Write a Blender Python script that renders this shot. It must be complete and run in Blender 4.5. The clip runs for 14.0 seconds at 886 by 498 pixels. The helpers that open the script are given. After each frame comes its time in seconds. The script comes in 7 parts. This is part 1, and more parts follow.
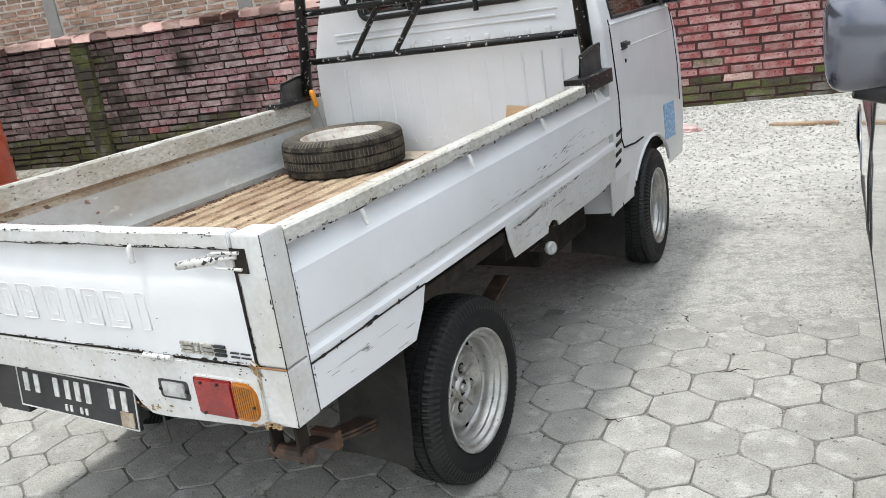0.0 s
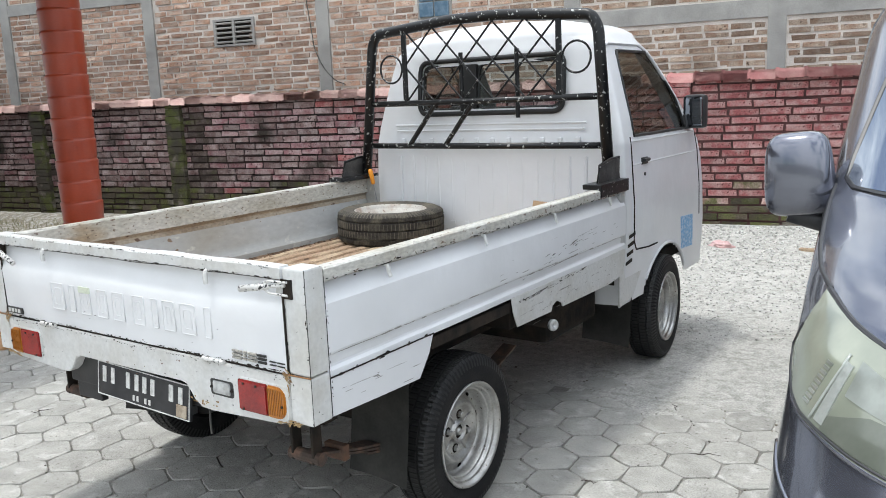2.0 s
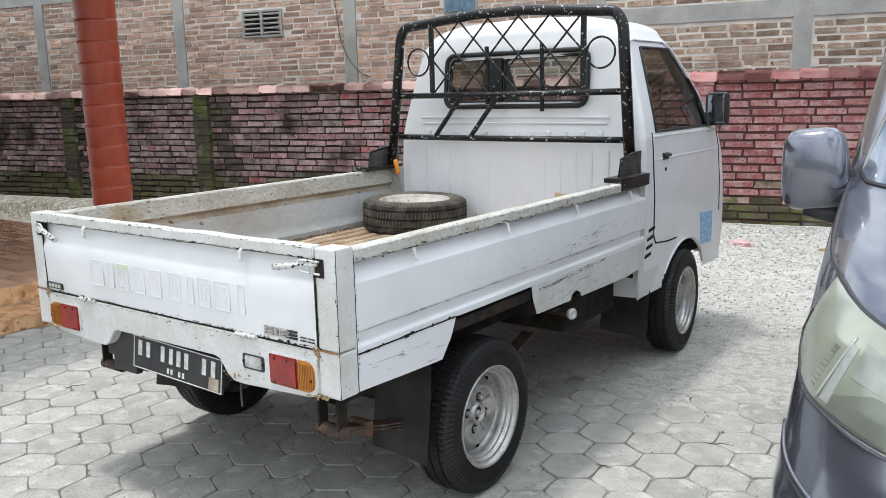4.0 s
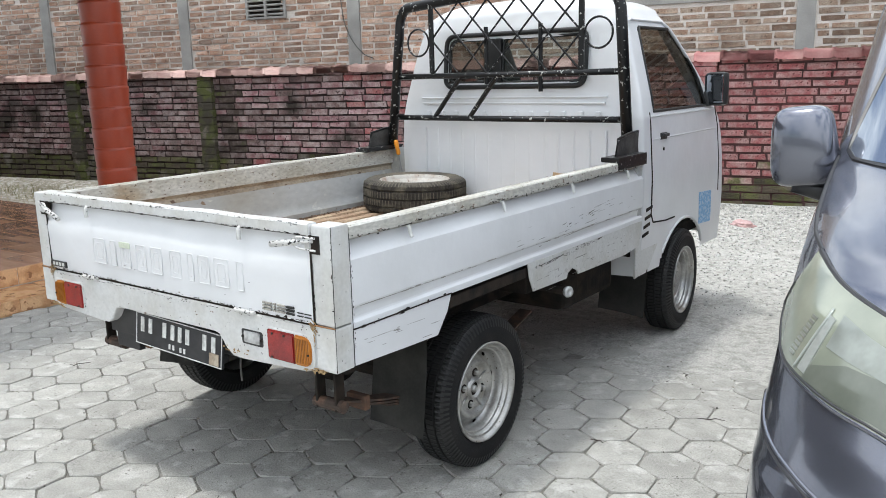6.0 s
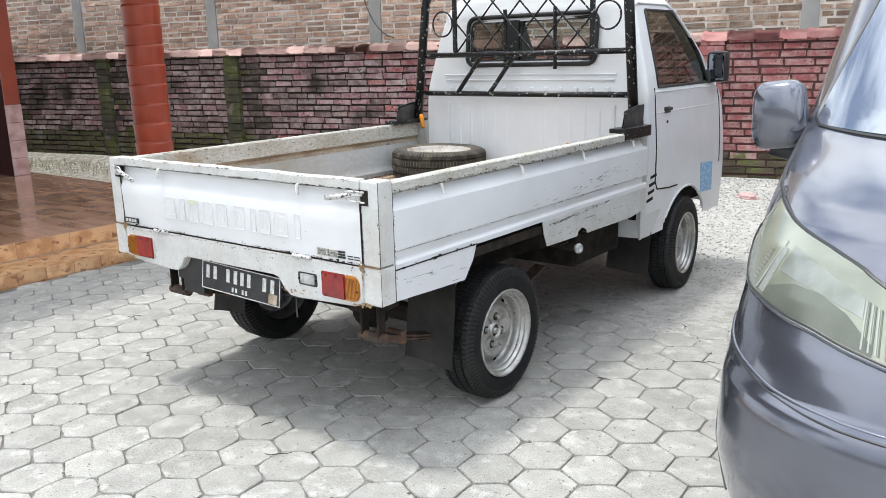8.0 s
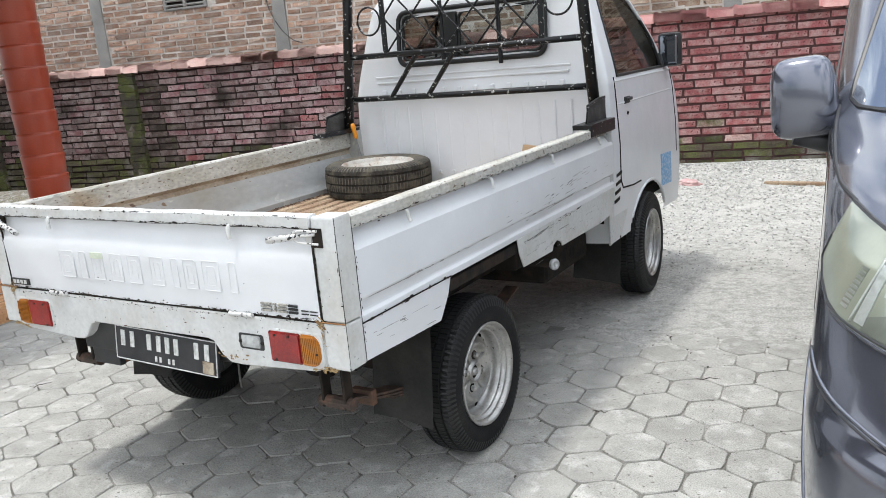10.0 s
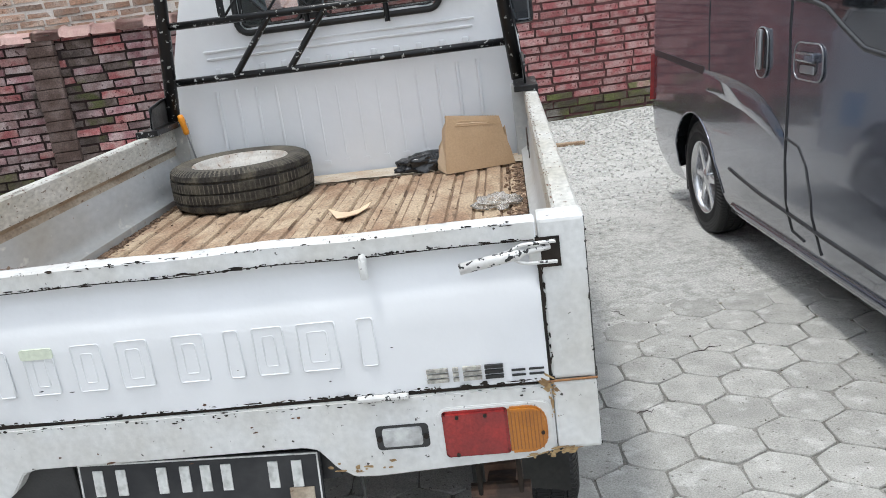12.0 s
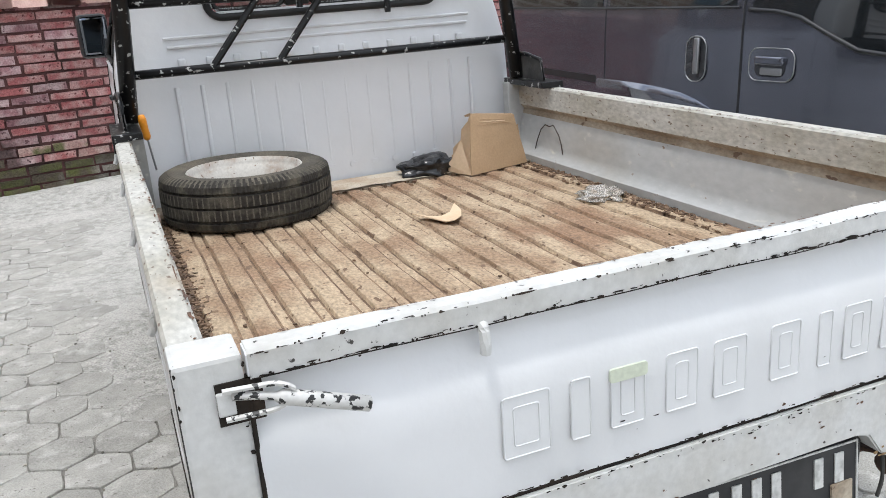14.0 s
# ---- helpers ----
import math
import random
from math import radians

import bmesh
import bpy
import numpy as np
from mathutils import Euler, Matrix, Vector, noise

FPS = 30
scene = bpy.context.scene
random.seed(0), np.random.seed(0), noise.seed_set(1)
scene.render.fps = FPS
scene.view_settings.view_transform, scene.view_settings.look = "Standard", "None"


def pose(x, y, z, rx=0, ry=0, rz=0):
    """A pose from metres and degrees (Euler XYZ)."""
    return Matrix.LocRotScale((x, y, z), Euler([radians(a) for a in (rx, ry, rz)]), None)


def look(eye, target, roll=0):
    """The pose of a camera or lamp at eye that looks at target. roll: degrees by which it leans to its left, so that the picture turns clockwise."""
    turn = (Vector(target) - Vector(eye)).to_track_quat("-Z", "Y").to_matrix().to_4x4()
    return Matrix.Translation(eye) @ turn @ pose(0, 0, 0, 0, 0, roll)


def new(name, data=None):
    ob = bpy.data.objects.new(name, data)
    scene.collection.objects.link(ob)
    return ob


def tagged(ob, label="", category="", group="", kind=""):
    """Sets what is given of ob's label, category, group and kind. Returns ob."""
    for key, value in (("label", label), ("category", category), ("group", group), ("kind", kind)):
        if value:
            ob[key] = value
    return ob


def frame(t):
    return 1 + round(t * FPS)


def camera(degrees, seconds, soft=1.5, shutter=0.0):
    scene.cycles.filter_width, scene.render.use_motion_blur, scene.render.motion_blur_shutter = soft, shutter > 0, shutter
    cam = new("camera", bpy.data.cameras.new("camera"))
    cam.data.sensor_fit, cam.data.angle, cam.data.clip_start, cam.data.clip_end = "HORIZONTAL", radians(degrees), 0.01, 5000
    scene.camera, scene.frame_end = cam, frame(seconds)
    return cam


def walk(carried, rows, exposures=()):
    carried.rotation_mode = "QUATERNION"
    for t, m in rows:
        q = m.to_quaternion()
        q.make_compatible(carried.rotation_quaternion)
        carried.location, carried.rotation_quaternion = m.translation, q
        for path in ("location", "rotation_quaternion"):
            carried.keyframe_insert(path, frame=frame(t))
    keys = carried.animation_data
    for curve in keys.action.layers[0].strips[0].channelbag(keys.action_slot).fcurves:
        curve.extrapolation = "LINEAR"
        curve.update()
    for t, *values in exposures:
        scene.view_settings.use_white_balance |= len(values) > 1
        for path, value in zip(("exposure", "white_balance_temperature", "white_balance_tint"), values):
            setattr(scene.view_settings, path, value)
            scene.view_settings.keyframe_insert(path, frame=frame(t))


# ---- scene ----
cam = camera(56.5, 14.0, 0.9)
PATH = [
    (0, (1.892, -1.129, 1.414), (0.885, 0.499, 0.833), -8.5),
    (0.5, (2.062, -1.282, 1.426), (0.939, 0.293, 0.918), -7.8),
    (1, (2.194, -1.436, 1.442), (1.058, 0.156, 1.023), -5.8),
    (1.5, (2.237, -1.46, 1.445), (1.111, 0.15, 1.069), -3.6),
    (2, (2.253, -1.479, 1.445), (1.126, 0.134, 1.085), -2.4),
    (2.5, (2.267, -1.492, 1.445), (1.133, 0.115, 1.084), -1.9),
    (3, (2.292, -1.531, 1.444), (1.147, 0.07, 1.088), -1.8),
    (5.3, (2.294, -1.578, 1.417), (1.114, -0.014, 1.015), -1.1),
    (5.5, (2.301, -1.578, 1.421), (1.122, -0.015, 1.015), -1.3),
    (6, (2.35, -1.585, 1.423), (1.178, -0.017, 1.013), -1.5),
    (6.5, (2.455, -1.632, 1.421), (1.303, -0.051, 1.002), -1.3),
    (7, (2.595, -1.746, 1.422), (1.385, -0.217, 0.976), -0.7),
    (7.5, (2.607, -1.839, 1.419), (1.368, -0.341, 0.953), -1.0),
    (8, (2.565, -1.966, 1.424), (1.374, -0.425, 0.967), -1.5),
    (8.2, (2.556, -2.012, 1.427), (1.388, -0.454, 0.973), -1.7),
    (10.3, (1.931, -1.594, 1.416), (0.944, 0.08, 0.942), -5.9),
    (10.5, (1.788, -1.592, 1.408), (0.867, 0.115, 0.922), -5.4),
    (11, (1.45, -1.446, 1.367), (0.706, 0.33, 0.828), -5.6),
    (11.5, (1.052, -1.333, 1.378), (0.535, 0.525, 0.849), -5.3),
    (12, (0.689, -1.307, 1.391), (0.486, 0.597, 0.816), -7.7),
    (12.5, (0.309, -1.143, 1.373), (0.34, 0.758, 0.752), -7.0),
    (13, (-0.053, -1.068, 1.368), (0.204, 0.83, 0.794), -5.4),
    (13.5, (-0.409, -1.038, 1.367), (0.1, 0.798, 0.757), -4.7),
    (14, (-0.8, -0.87, 1.397), (-0.101, 0.906, 0.799), -4.3),
]
walk(cam, [(t, look(eye, target, roll)) for t, eye, target, roll in PATH], [(0, 0.34, 6400, 6), (0.6, 0.46, 6400, 6), (1.5, 0.26, 6250, 6), (6, 0.26, 6250, 6), (7.5, 0.42, 6300, 7), (10.5, 0.27, 6300, 7), (11.5, 0.20, 6250, 7), (12.5, 0.06, 6100, 7), (14, 0.06, 6250, 8)])

# ---- world and sun ----
world = bpy.data.worlds.new("sky")
scene.world = world
world.use_nodes = True
wn, wl = world.node_tree.nodes, world.node_tree.links
SUN_DIR = Vector((-0.19, -0.13, 1.0)).normalized()
sky = wn.new("ShaderNodeTexSky")
sky.sky_type, sky.sun_disc = "NISHITA", False
sky.sun_elevation = math.asin(SUN_DIR.z)
sky.sun_rotation = math.atan2(SUN_DIR.x, SUN_DIR.y)
sky.dust_density, sky.air_density = 2.0, 1.0
cloud_pos = wn.new("ShaderNodeTexCoord")
cloud = wn.new("ShaderNodeTexNoise")
cloud.inputs["Scale"].default_value, cloud.inputs["Detail"].default_value = 2.6, 7.0
cloud.inputs["Roughness"].default_value = 0.58
ramp = wn.new("ShaderNodeValToRGB")
ramp.color_ramp.elements[0].position, ramp.color_ramp.elements[1].position = 0.36, 0.54
blend = wn.new("ShaderNodeMixRGB")
blend.inputs[2].default_value = (11.0, 11.2, 11.6, 1)
wl.new(cloud_pos.outputs["Generated"], cloud.inputs["Vector"])
wl.new(cloud.outputs["Fac"], ramp.inputs["Fac"])
wl.new(ramp.outputs["Color"], blend.inputs[0])
wl.new(sky.outputs["Color"], blend.inputs[1])
split = wn.new("ShaderNodeSeparateXYZ")
height = wn.new("ShaderNodeMapRange")
height.inputs["From Min"].default_value, height.inputs["From Max"].default_value = 0.0, 1.0
height.inputs["To Min"].default_value, height.inputs["To Max"].default_value = 0.62, 1.22
dome = wn.new("ShaderNodeMixRGB")
dome.blend_type = "MULTIPLY"
dome.inputs[0].default_value = 1.0
wl.new(cloud_pos.outputs["Generated"], split.inputs[0])
wl.new(split.outputs["Z"], height.inputs["Value"])
wl.new(blend.outputs["Color"], dome.inputs[1])
wl.new(height.outputs["Result"], dome.inputs[2])
wl.new(dome.outputs["Color"], wn["Background"].inputs["Color"])
wn["Background"].inputs["Strength"].default_value = 0.163
sun = new("sun", bpy.data.lights.new("sun", "SUN"))
sun.data.energy, sun.data.angle, sun.data.color = 1.65, radians(6), (1.0, 0.96, 0.91)
sun.matrix_world = look((0, 0, 12), Vector((0, 0, 12)) - SUN_DIR)


# ---- materials ----
def material(name, color, rough=0.5, metal=0.0, second=None, scale=6.0, low=0.4, high=0.65, bump=0.0, bump_scale=60.0,
             coat=0.0, chips=None, chip_level=0.62, chip_scale=40.0, grain=0.12, piece=0.0, island=False, spec=0.5, stretch=None, rough2=None, alpha=1.0, transmission=0.0, blotch=None, blotch_level=0.6, blotch_scale=1.5, own=False):
    """A node material: base colour with broad stains (second), fine grain, optional chips, per-piece variation and bump."""
    m = bpy.data.materials.new(name)
    m.use_nodes = True
    n, l = m.node_tree.nodes, m.node_tree.links
    b = n["Principled BSDF"]
    b.inputs["Roughness"].default_value, b.inputs["Metallic"].default_value = rough, metal
    b.inputs["Coat Weight"].default_value, b.inputs["Coat Roughness"].default_value = coat, 0.06
    b.inputs["Specular IOR Level"].default_value = spec
    b.inputs["Transmission Weight"].default_value = transmission
    at = n.new("ShaderNodeTexCoord").outputs["Object"]
    if stretch:
        mapping = n.new("ShaderNodeMapping")
        mapping.inputs["Scale"].default_value = stretch
        l.new(at, mapping.inputs["Vector"])
        at = mapping.outputs["Vector"]
    at_piece = at
    if piece:
        info = n.new("ShaderNodeNewGeometry" if island else "ShaderNodeObjectInfo")
        rnd = info.outputs["Random Per Island" if island else "Random"]
        add = n.new("ShaderNodeVectorMath")
        mul = n.new("ShaderNodeMath")
        mul.operation, mul.inputs[1].default_value = "MULTIPLY", 37.0
        l.new(rnd, mul.inputs[0])
        l.new(at, add.inputs[0])
        l.new(mul.outputs[0], add.inputs[1])
        at_piece = add.outputs[0]

    def noise_fac(sc, lo, hi, where, detail=5.0):
        t = n.new("ShaderNodeTexNoise")
        t.inputs["Scale"].default_value, t.inputs["Detail"].default_value = sc, detail
        l.new(where, t.inputs["Vector"])
        r = n.new("ShaderNodeMapRange")
        r.inputs["From Min"].default_value, r.inputs["From Max"].default_value = lo, hi
        l.new(t.outputs["Fac"], r.inputs["Value"])
        return r.outputs["Result"]

    def mix(fac, a, c, mode="MIX"):
        x = n.new("ShaderNodeMixRGB")
        x.blend_type = mode
        for sock, v in zip(x.inputs, (fac, a, c)):
            if isinstance(v, tuple):
                sock.default_value = (*v, 1)
            elif isinstance(v, (int, float)):
                sock.default_value = v
            else:
                l.new(v, sock)
        return x.outputs[0]

    col = color
    if second:
        col = mix(noise_fac(scale, low, high, at_piece), color, second)
    if blotch:
        col = mix(noise_fac(blotch_scale, blotch_level, blotch_level + 0.12, at_piece if own else at, 8.0), col, blotch)
    if grain:
        g = noise_fac(bump_scale * 1.7, 0.25, 0.75, at_piece, 3.0)
        gm = n.new("ShaderNodeMapRange")
        gm.inputs["To Min"].default_value, gm.inputs["To Max"].default_value = 1 - grain, 1 + grain
        l.new(g, gm.inputs["Value"])
        col = mix(1.0, col, gm.outputs["Result"], "MULTIPLY")
    if piece:
        pm = n.new("ShaderNodeMapRange")
        pm.inputs["To Min"].default_value, pm.inputs["To Max"].default_value = 1 - piece, 1 + piece
        l.new(rnd, pm.inputs["Value"])
        col = mix(1.0, col, pm.outputs["Result"], "MULTIPLY")
    if chips:
        f = noise_fac(chip_scale, chip_level, chip_level + 0.03, at_piece if own else at, 6.0)
        col = mix(f, col, chips)
    if isinstance(col, tuple):
        b.inputs["Base Color"].default_value = (*col, 1)
    else:
        l.new(col, b.inputs["Base Color"])
    if rough2 is not None:
        rr = n.new("ShaderNodeMapRange")
        rr.inputs["To Min"].default_value, rr.inputs["To Max"].default_value = rough, rough2
        l.new(noise_fac(scale * 2.3, 0.35, 0.7, at), rr.inputs["Value"])
        l.new(rr.outputs["Result"], b.inputs["Roughness"])
    if bump:
        bt = n.new("ShaderNodeTexNoise")
        bt.inputs["Scale"].default_value, bt.inputs["Detail"].default_value = bump_scale, 6.0
        l.new(at_piece, bt.inputs["Vector"])
        bn = n.new("ShaderNodeBump")
        bn.inputs["Strength"].default_value, bn.inputs["Distance"].default_value = 1.0, bump
        l.new(bt.outputs["Fac"], bn.inputs["Height"])
        l.new(bn.outputs["Normal"], b.inputs["Normal"])
    return m


WHITE = (0.715, 0.72, 0.735)
M_white = material("white_truck_paint", WHITE, 0.32, second=(0.65, 0.655, 0.66), scale=2.5, low=0.45, high=0.8, bump=0.006, bump_scale=5.0, coat=0.35, grain=0.02, rough2=0.5)
M_white_old = material("chipped_white_paint", (0.60, 0.60, 0.59), 0.45, second=(0.50, 0.485, 0.45), scale=7, low=0.42, high=0.72, bump=0.0015, bump_scale=45, chips=(0.05, 0.045, 0.04), chip_level=0.69, chip_scale=75, grain=0.08)
M_inner = material("worn_inner_paint", (0.42, 0.425, 0.42), 0.4, second=(0.34, 0.32, 0.28), scale=3.5, low=0.45, high=0.72, bump=0.0012, bump_scale=30, chips=(0.21, 0.14, 0.09), chip_level=0.70, chip_scale=30, grain=0.08, stretch=(1, 0.5, 1), blotch=(0.58, 0.565, 0.50), blotch_level=0.64, blotch_scale=26.0)
M_rail = material("rusty_cream_rail", (0.50, 0.488, 0.45), 0.5, second=(0.38, 0.36, 0.305), scale=9, low=0.42, high=0.70, bump=0.0018, bump_scale=60, chips=(0.15, 0.105, 0.075), chip_level=0.635, chip_scale=95, grain=0.25, stretch=(1, 0.45, 1), blotch=(0.33, 0.25, 0.16), blotch_level=0.60, blotch_scale=4.0)
M_floor_bed = material("dirty_bed_floor", (0.40, 0.305, 0.205), 0.9, second=(0.28, 0.19, 0.12), scale=9, low=0.42, high=0.60, bump=0.005, bump_scale=90, chips=(0.15, 0.095, 0.06), chip_level=0.64, chip_scale=38, grain=0.4, stretch=(1, 0.55, 1), blotch=(0.25, 0.155, 0.095), blotch_level=0.54, blotch_scale=4.5)
M_groove_dirt = material("brown_dirt_in_grooves", (0.12, 0.075, 0.047), 0.95, second=(0.22, 0.145, 0.09), scale=22, low=0.42, high=0.6, bump=0.004, bump_scale=110, grain=0.35, stretch=(1, 0.4, 1))
M_plate_dust = material("dusty_beige_plate", (0.46, 0.40, 0.32), 0.85, second=(0.36, 0.27, 0.19), scale=9, low=0.42, high=0.66, bump=0.002, bump_scale=90, grain=0.2, chips=(0.16, 0.11, 0.075), chip_level=0.66, chip_scale=40)
M_foot = material("grimy_dark_plate", (0.035, 0.034, 0.033), 0.55, second=(0.085, 0.083, 0.08), scale=14, bump=0.001, bump_scale=90, grain=0.3)
M_cup = material("dark_handle_cup", (0.05, 0.051, 0.056), 0.25, 0.5, second=(0.08, 0.08, 0.085), scale=20, coat=0.5)
M_ledge = material("dirt_stained_ledge", (0.40, 0.345, 0.27), 0.7, second=(0.27, 0.21, 0.15), scale=9, low=0.42, high=0.62, bump=0.0015, bump_scale=70, chips=(0.14, 0.09, 0.06), chip_level=0.64, chip_scale=35, grain=0.25, stretch=(1, 0.5, 1))
M_scratch = material("grey_scratch", (0.24, 0.235, 0.225), 0.6, second=(0.34, 0.33, 0.31), scale=30)
M_dirt = material("brown_dirt", (0.19, 0.125, 0.08), 0.95, second=(0.10, 0.06, 0.038), scale=30, piece=0.5, island=True)
M_rust_dark = material("dark_rusty_iron", (0.085, 0.05, 0.035), 0.85, second=(0.16, 0.08, 0.045), scale=20, bump=0.002, bump_scale=70)
M_spring = material("rusty_spring_steel", (0.055, 0.038, 0.030), 0.8, second=(0.13, 0.075, 0.05), scale=25, low=0.45, high=0.65, bump=0.002, bump_scale=80)
M_ochre = material("ochre_rust_stain", (0.36, 0.25, 0.12), 0.8, second=(0.20, 0.12, 0.055), scale=60, low=0.4, high=0.6)
M_rust = material("rust", (0.30, 0.15, 0.06), 0.85, second=(0.16, 0.08, 0.04), scale=30, bump=0.002, bump_scale=90)
M_black_pipe = material("chipped_black_pipe_paint", (0.006, 0.006, 0.0065), 0.32, chips=(0.38, 0.38, 0.37), chip_level=0.625, chip_scale=58, bump=0.001, bump_scale=60, grain=0.2, spec=0.35)
M_lever = material("flaking_white_lever_paint", (0.60, 0.59, 0.57), 0.45, chips=(0.02, 0.02, 0.02), chip_level=0.55, chip_scale=95, bump=0.001, bump_scale=60)
M_black = material("black_plastic", (0.018, 0.018, 0.02), 0.45, second=(0.035, 0.035, 0.035), bump=0.0005, bump_scale=150)
M_seal = material("black_rubber_seal", (0.012, 0.012, 0.012), 0.5, grain=0.1)
M_dark = material("dark_underbody_metal", (0.014, 0.013, 0.012), 0.8, second=(0.035, 0.026, 0.02), scale=14, bump=0.002, bump_scale=50, spec=0.2)
M_rubber = material("dusty_tyre_rubber", (0.012, 0.012, 0.013), 0.75, second=(0.026, 0.025, 0.024), scale=11, low=0.45, high=0.75, bump=0.0012, bump_scale=150, grain=0.35, spec=0.22)
M_rubber_old = material("worn_dusty_tyre_rubber", (0.066, 0.060, 0.050), 0.92, second=(0.12, 0.105, 0.082), scale=9, bump=0.0018, bump_scale=150, grain=0.4, spec=0.25)
# darker copy of the worn rubber, shade painted into the tread cuts
M_rubber_cut_shade = material("shade_toned_tyre_cuts", (0.034, 0.031, 0.027), 0.92, second=(0.09, 0.08, 0.062), scale=16, low=0.45, high=0.65, grain=0.3, spec=0.2)
M_flap = material("grey_rubber_mud_flap", (0.045, 0.044, 0.041), 0.8, second=(0.085, 0.082, 0.074), scale=6, bump=0.001, bump_scale=60)
M_rim = material("silver_wheel_paint", (0.47, 0.465, 0.45), 0.34, 0.65, second=(0.25, 0.235, 0.21), scale=16, low=0.46, high=0.74, bump=0.0006, bump_scale=80, grain=0.12, chips=(0.10, 0.07, 0.05), chip_level=0.67, chip_scale=70)
M_rim_dusty = material("dusty_pale_rim", (0.46, 0.44, 0.405), 0.6, 0.1, second=(0.30, 0.23, 0.18), scale=14, low=0.46, high=0.66, bump=0.001, bump_scale=80, chips=(0.16, 0.11, 0.08), chip_level=0.65, chip_scale=60)
M_red_lens = material("red_lamp_lens", (0.27, 0.018, 0.016), 0.25, second=(0.19, 0.014, 0.014), scale=20, coat=0.4, bump=0.0015, bump_scale=130, grain=0.2)
M_amber_lens = material("amber_lamp_lens", (0.46, 0.17, 0.016), 0.28, second=(0.36, 0.125, 0.012), scale=20, coat=0.4, bump=0.0008, bump_scale=130, grain=0.1)
M_amber_rib = material("amber_lens_rib", (0.27, 0.095, 0.012), 0.3, second=(0.21, 0.075, 0.01), scale=30, coat=0.3)
M_clear_lens = material("clear_lamp_lens", (0.55, 0.56, 0.56), 0.15, 0.3, second=(0.25, 0.25, 0.25), scale=25, coat=0.5)
M_plate = material("black_number_plate", (0.012, 0.013, 0.016), 0.45, second=(0.03, 0.03, 0.032), scale=12)
M_plate_mark = material("white_plate_marks", (0.60, 0.60, 0.58), 0.5, second=(0.40, 0.40, 0.38), scale=60, low=0.5, high=0.7)
M_decal = material("black_decal", (0.015, 0.015, 0.015), 0.4)
M_decal_grey = material("hatched_grey_decal", (0.22, 0.21, 0.19), 0.45, second=(0.5, 0.48, 0.42), scale=90)
M_decal_pale = material("pale_green_film", (0.60, 0.64, 0.52), 0.4)
M_sticker = material("faded_blue_sticker", (0.17, 0.40, 0.68), 0.45, second=(0.42, 0.58, 0.76), scale=60, low=0.46, high=0.60)
M_card = material("brown_cardboard", (0.47, 0.325, 0.195), 0.85, second=(0.42, 0.285, 0.165), scale=7, bump=0.001, bump_scale=90, grain=0.08)
M_card_pale = material("pale_cardboard", (0.66, 0.50, 0.34), 0.85, second=(0.58, 0.43, 0.28), scale=9, grain=0.06)
M_bag = material("black_plastic_bag", (0.010, 0.010, 0.011), 0.18, bump=0.006, bump_scale=28, grain=0.1)
M_clear_bag = material("clear_plastic_scrap", (0.80, 0.76, 0.70), 0.22, bump=0.004, bump_scale=40, transmission=0.75)
M_orange = material("orange_plastic_handle", (0.75, 0.28, 0.02), 0.35)
M_van = material("grey_metallic_van_paint", (0.160, 0.168, 0.205), 0.19, 0.75, second=(0.125, 0.131, 0.163), scale=3, coat=1.0, grain=0.05, bump=0.0, bump_scale=300)
M_van_dark = material("dark_van_trim", (0.02, 0.02, 0.022), 0.4)
M_tint = material("tinted_glass", (0.012, 0.014, 0.016), 0.03, coat=1.0, grain=0.0, spec=0.7)
M_screen = material("reflective_windscreen", (0.27, 0.30, 0.345), 0.012, coat=0.6, grain=0.0, spec=0.8, metal=0.85)
M_silver = material("silver_plastic", (0.36, 0.36, 0.37), 0.3, 0.8, grain=0.02)
M_alloy = material("alloy_wheel", (0.62, 0.62, 0.63), 0.25, 0.85, grain=0.03)
M_lens_fog = material("yellowed_headlamp_lens", (0.30, 0.32, 0.25), 0.16, 0.15, second=(0.19, 0.205, 0.165), scale=4, low=0.35, high=0.65, coat=0.9, grain=0.02)
M_lamp_shelf = material("greyed_lamp_reflector", (0.10, 0.11, 0.088), 0.25, 0.1, second=(0.14, 0.15, 0.125), scale=7, coat=0.4, grain=0.03)
M_indicator = material("pinkish_indicator_lens", (0.30, 0.19, 0.155), 0.3, 0.1, second=(0.20, 0.145, 0.125), scale=40, coat=0.4, bump=0.002, bump_scale=160)
M_lamp_bowl = material("hazy_silver_reflector", (0.34, 0.36, 0.33), 0.28, 0.45, second=(0.20, 0.215, 0.185), scale=9, low=0.4, high=0.65, coat=0.5, grain=0.03)
# mirror colour lowered to paint in a dark reflection
M_mirror_dim = material("dimmed_mirror_glass", (0.30, 0.32, 0.35), 0.05, 1.0, grain=0.0)
M_lamp_in = material("headlamp_reflector", (0.42, 0.44, 0.41), 0.3, 0.5, bump=0.002, bump_scale=60)
M_mirror = material("mirror_glass", (0.85, 0.86, 0.87), 0.02, 1.0, grain=0.0)

M_glass = bpy.data.materials.new("clear_window_glass")
M_glass.use_nodes = True
_n, _l = M_glass.node_tree.nodes, M_glass.node_tree.links
_t, _g, _m = _n.new("ShaderNodeBsdfTransparent"), _n.new("ShaderNodeBsdfGlossy"), _n.new("ShaderNodeMixShader")
_t.inputs["Color"].default_value = (0.80, 0.83, 0.82, 1)
_g.inputs["Roughness"].default_value = 0.02
_m.inputs[0].default_value = 0.09
_l.new(_t.outputs[0], _m.inputs[1])
_l.new(_g.outputs[0], _m.inputs[2])
_l.new(_m.outputs[0], _n["Material Output"].inputs["Surface"])

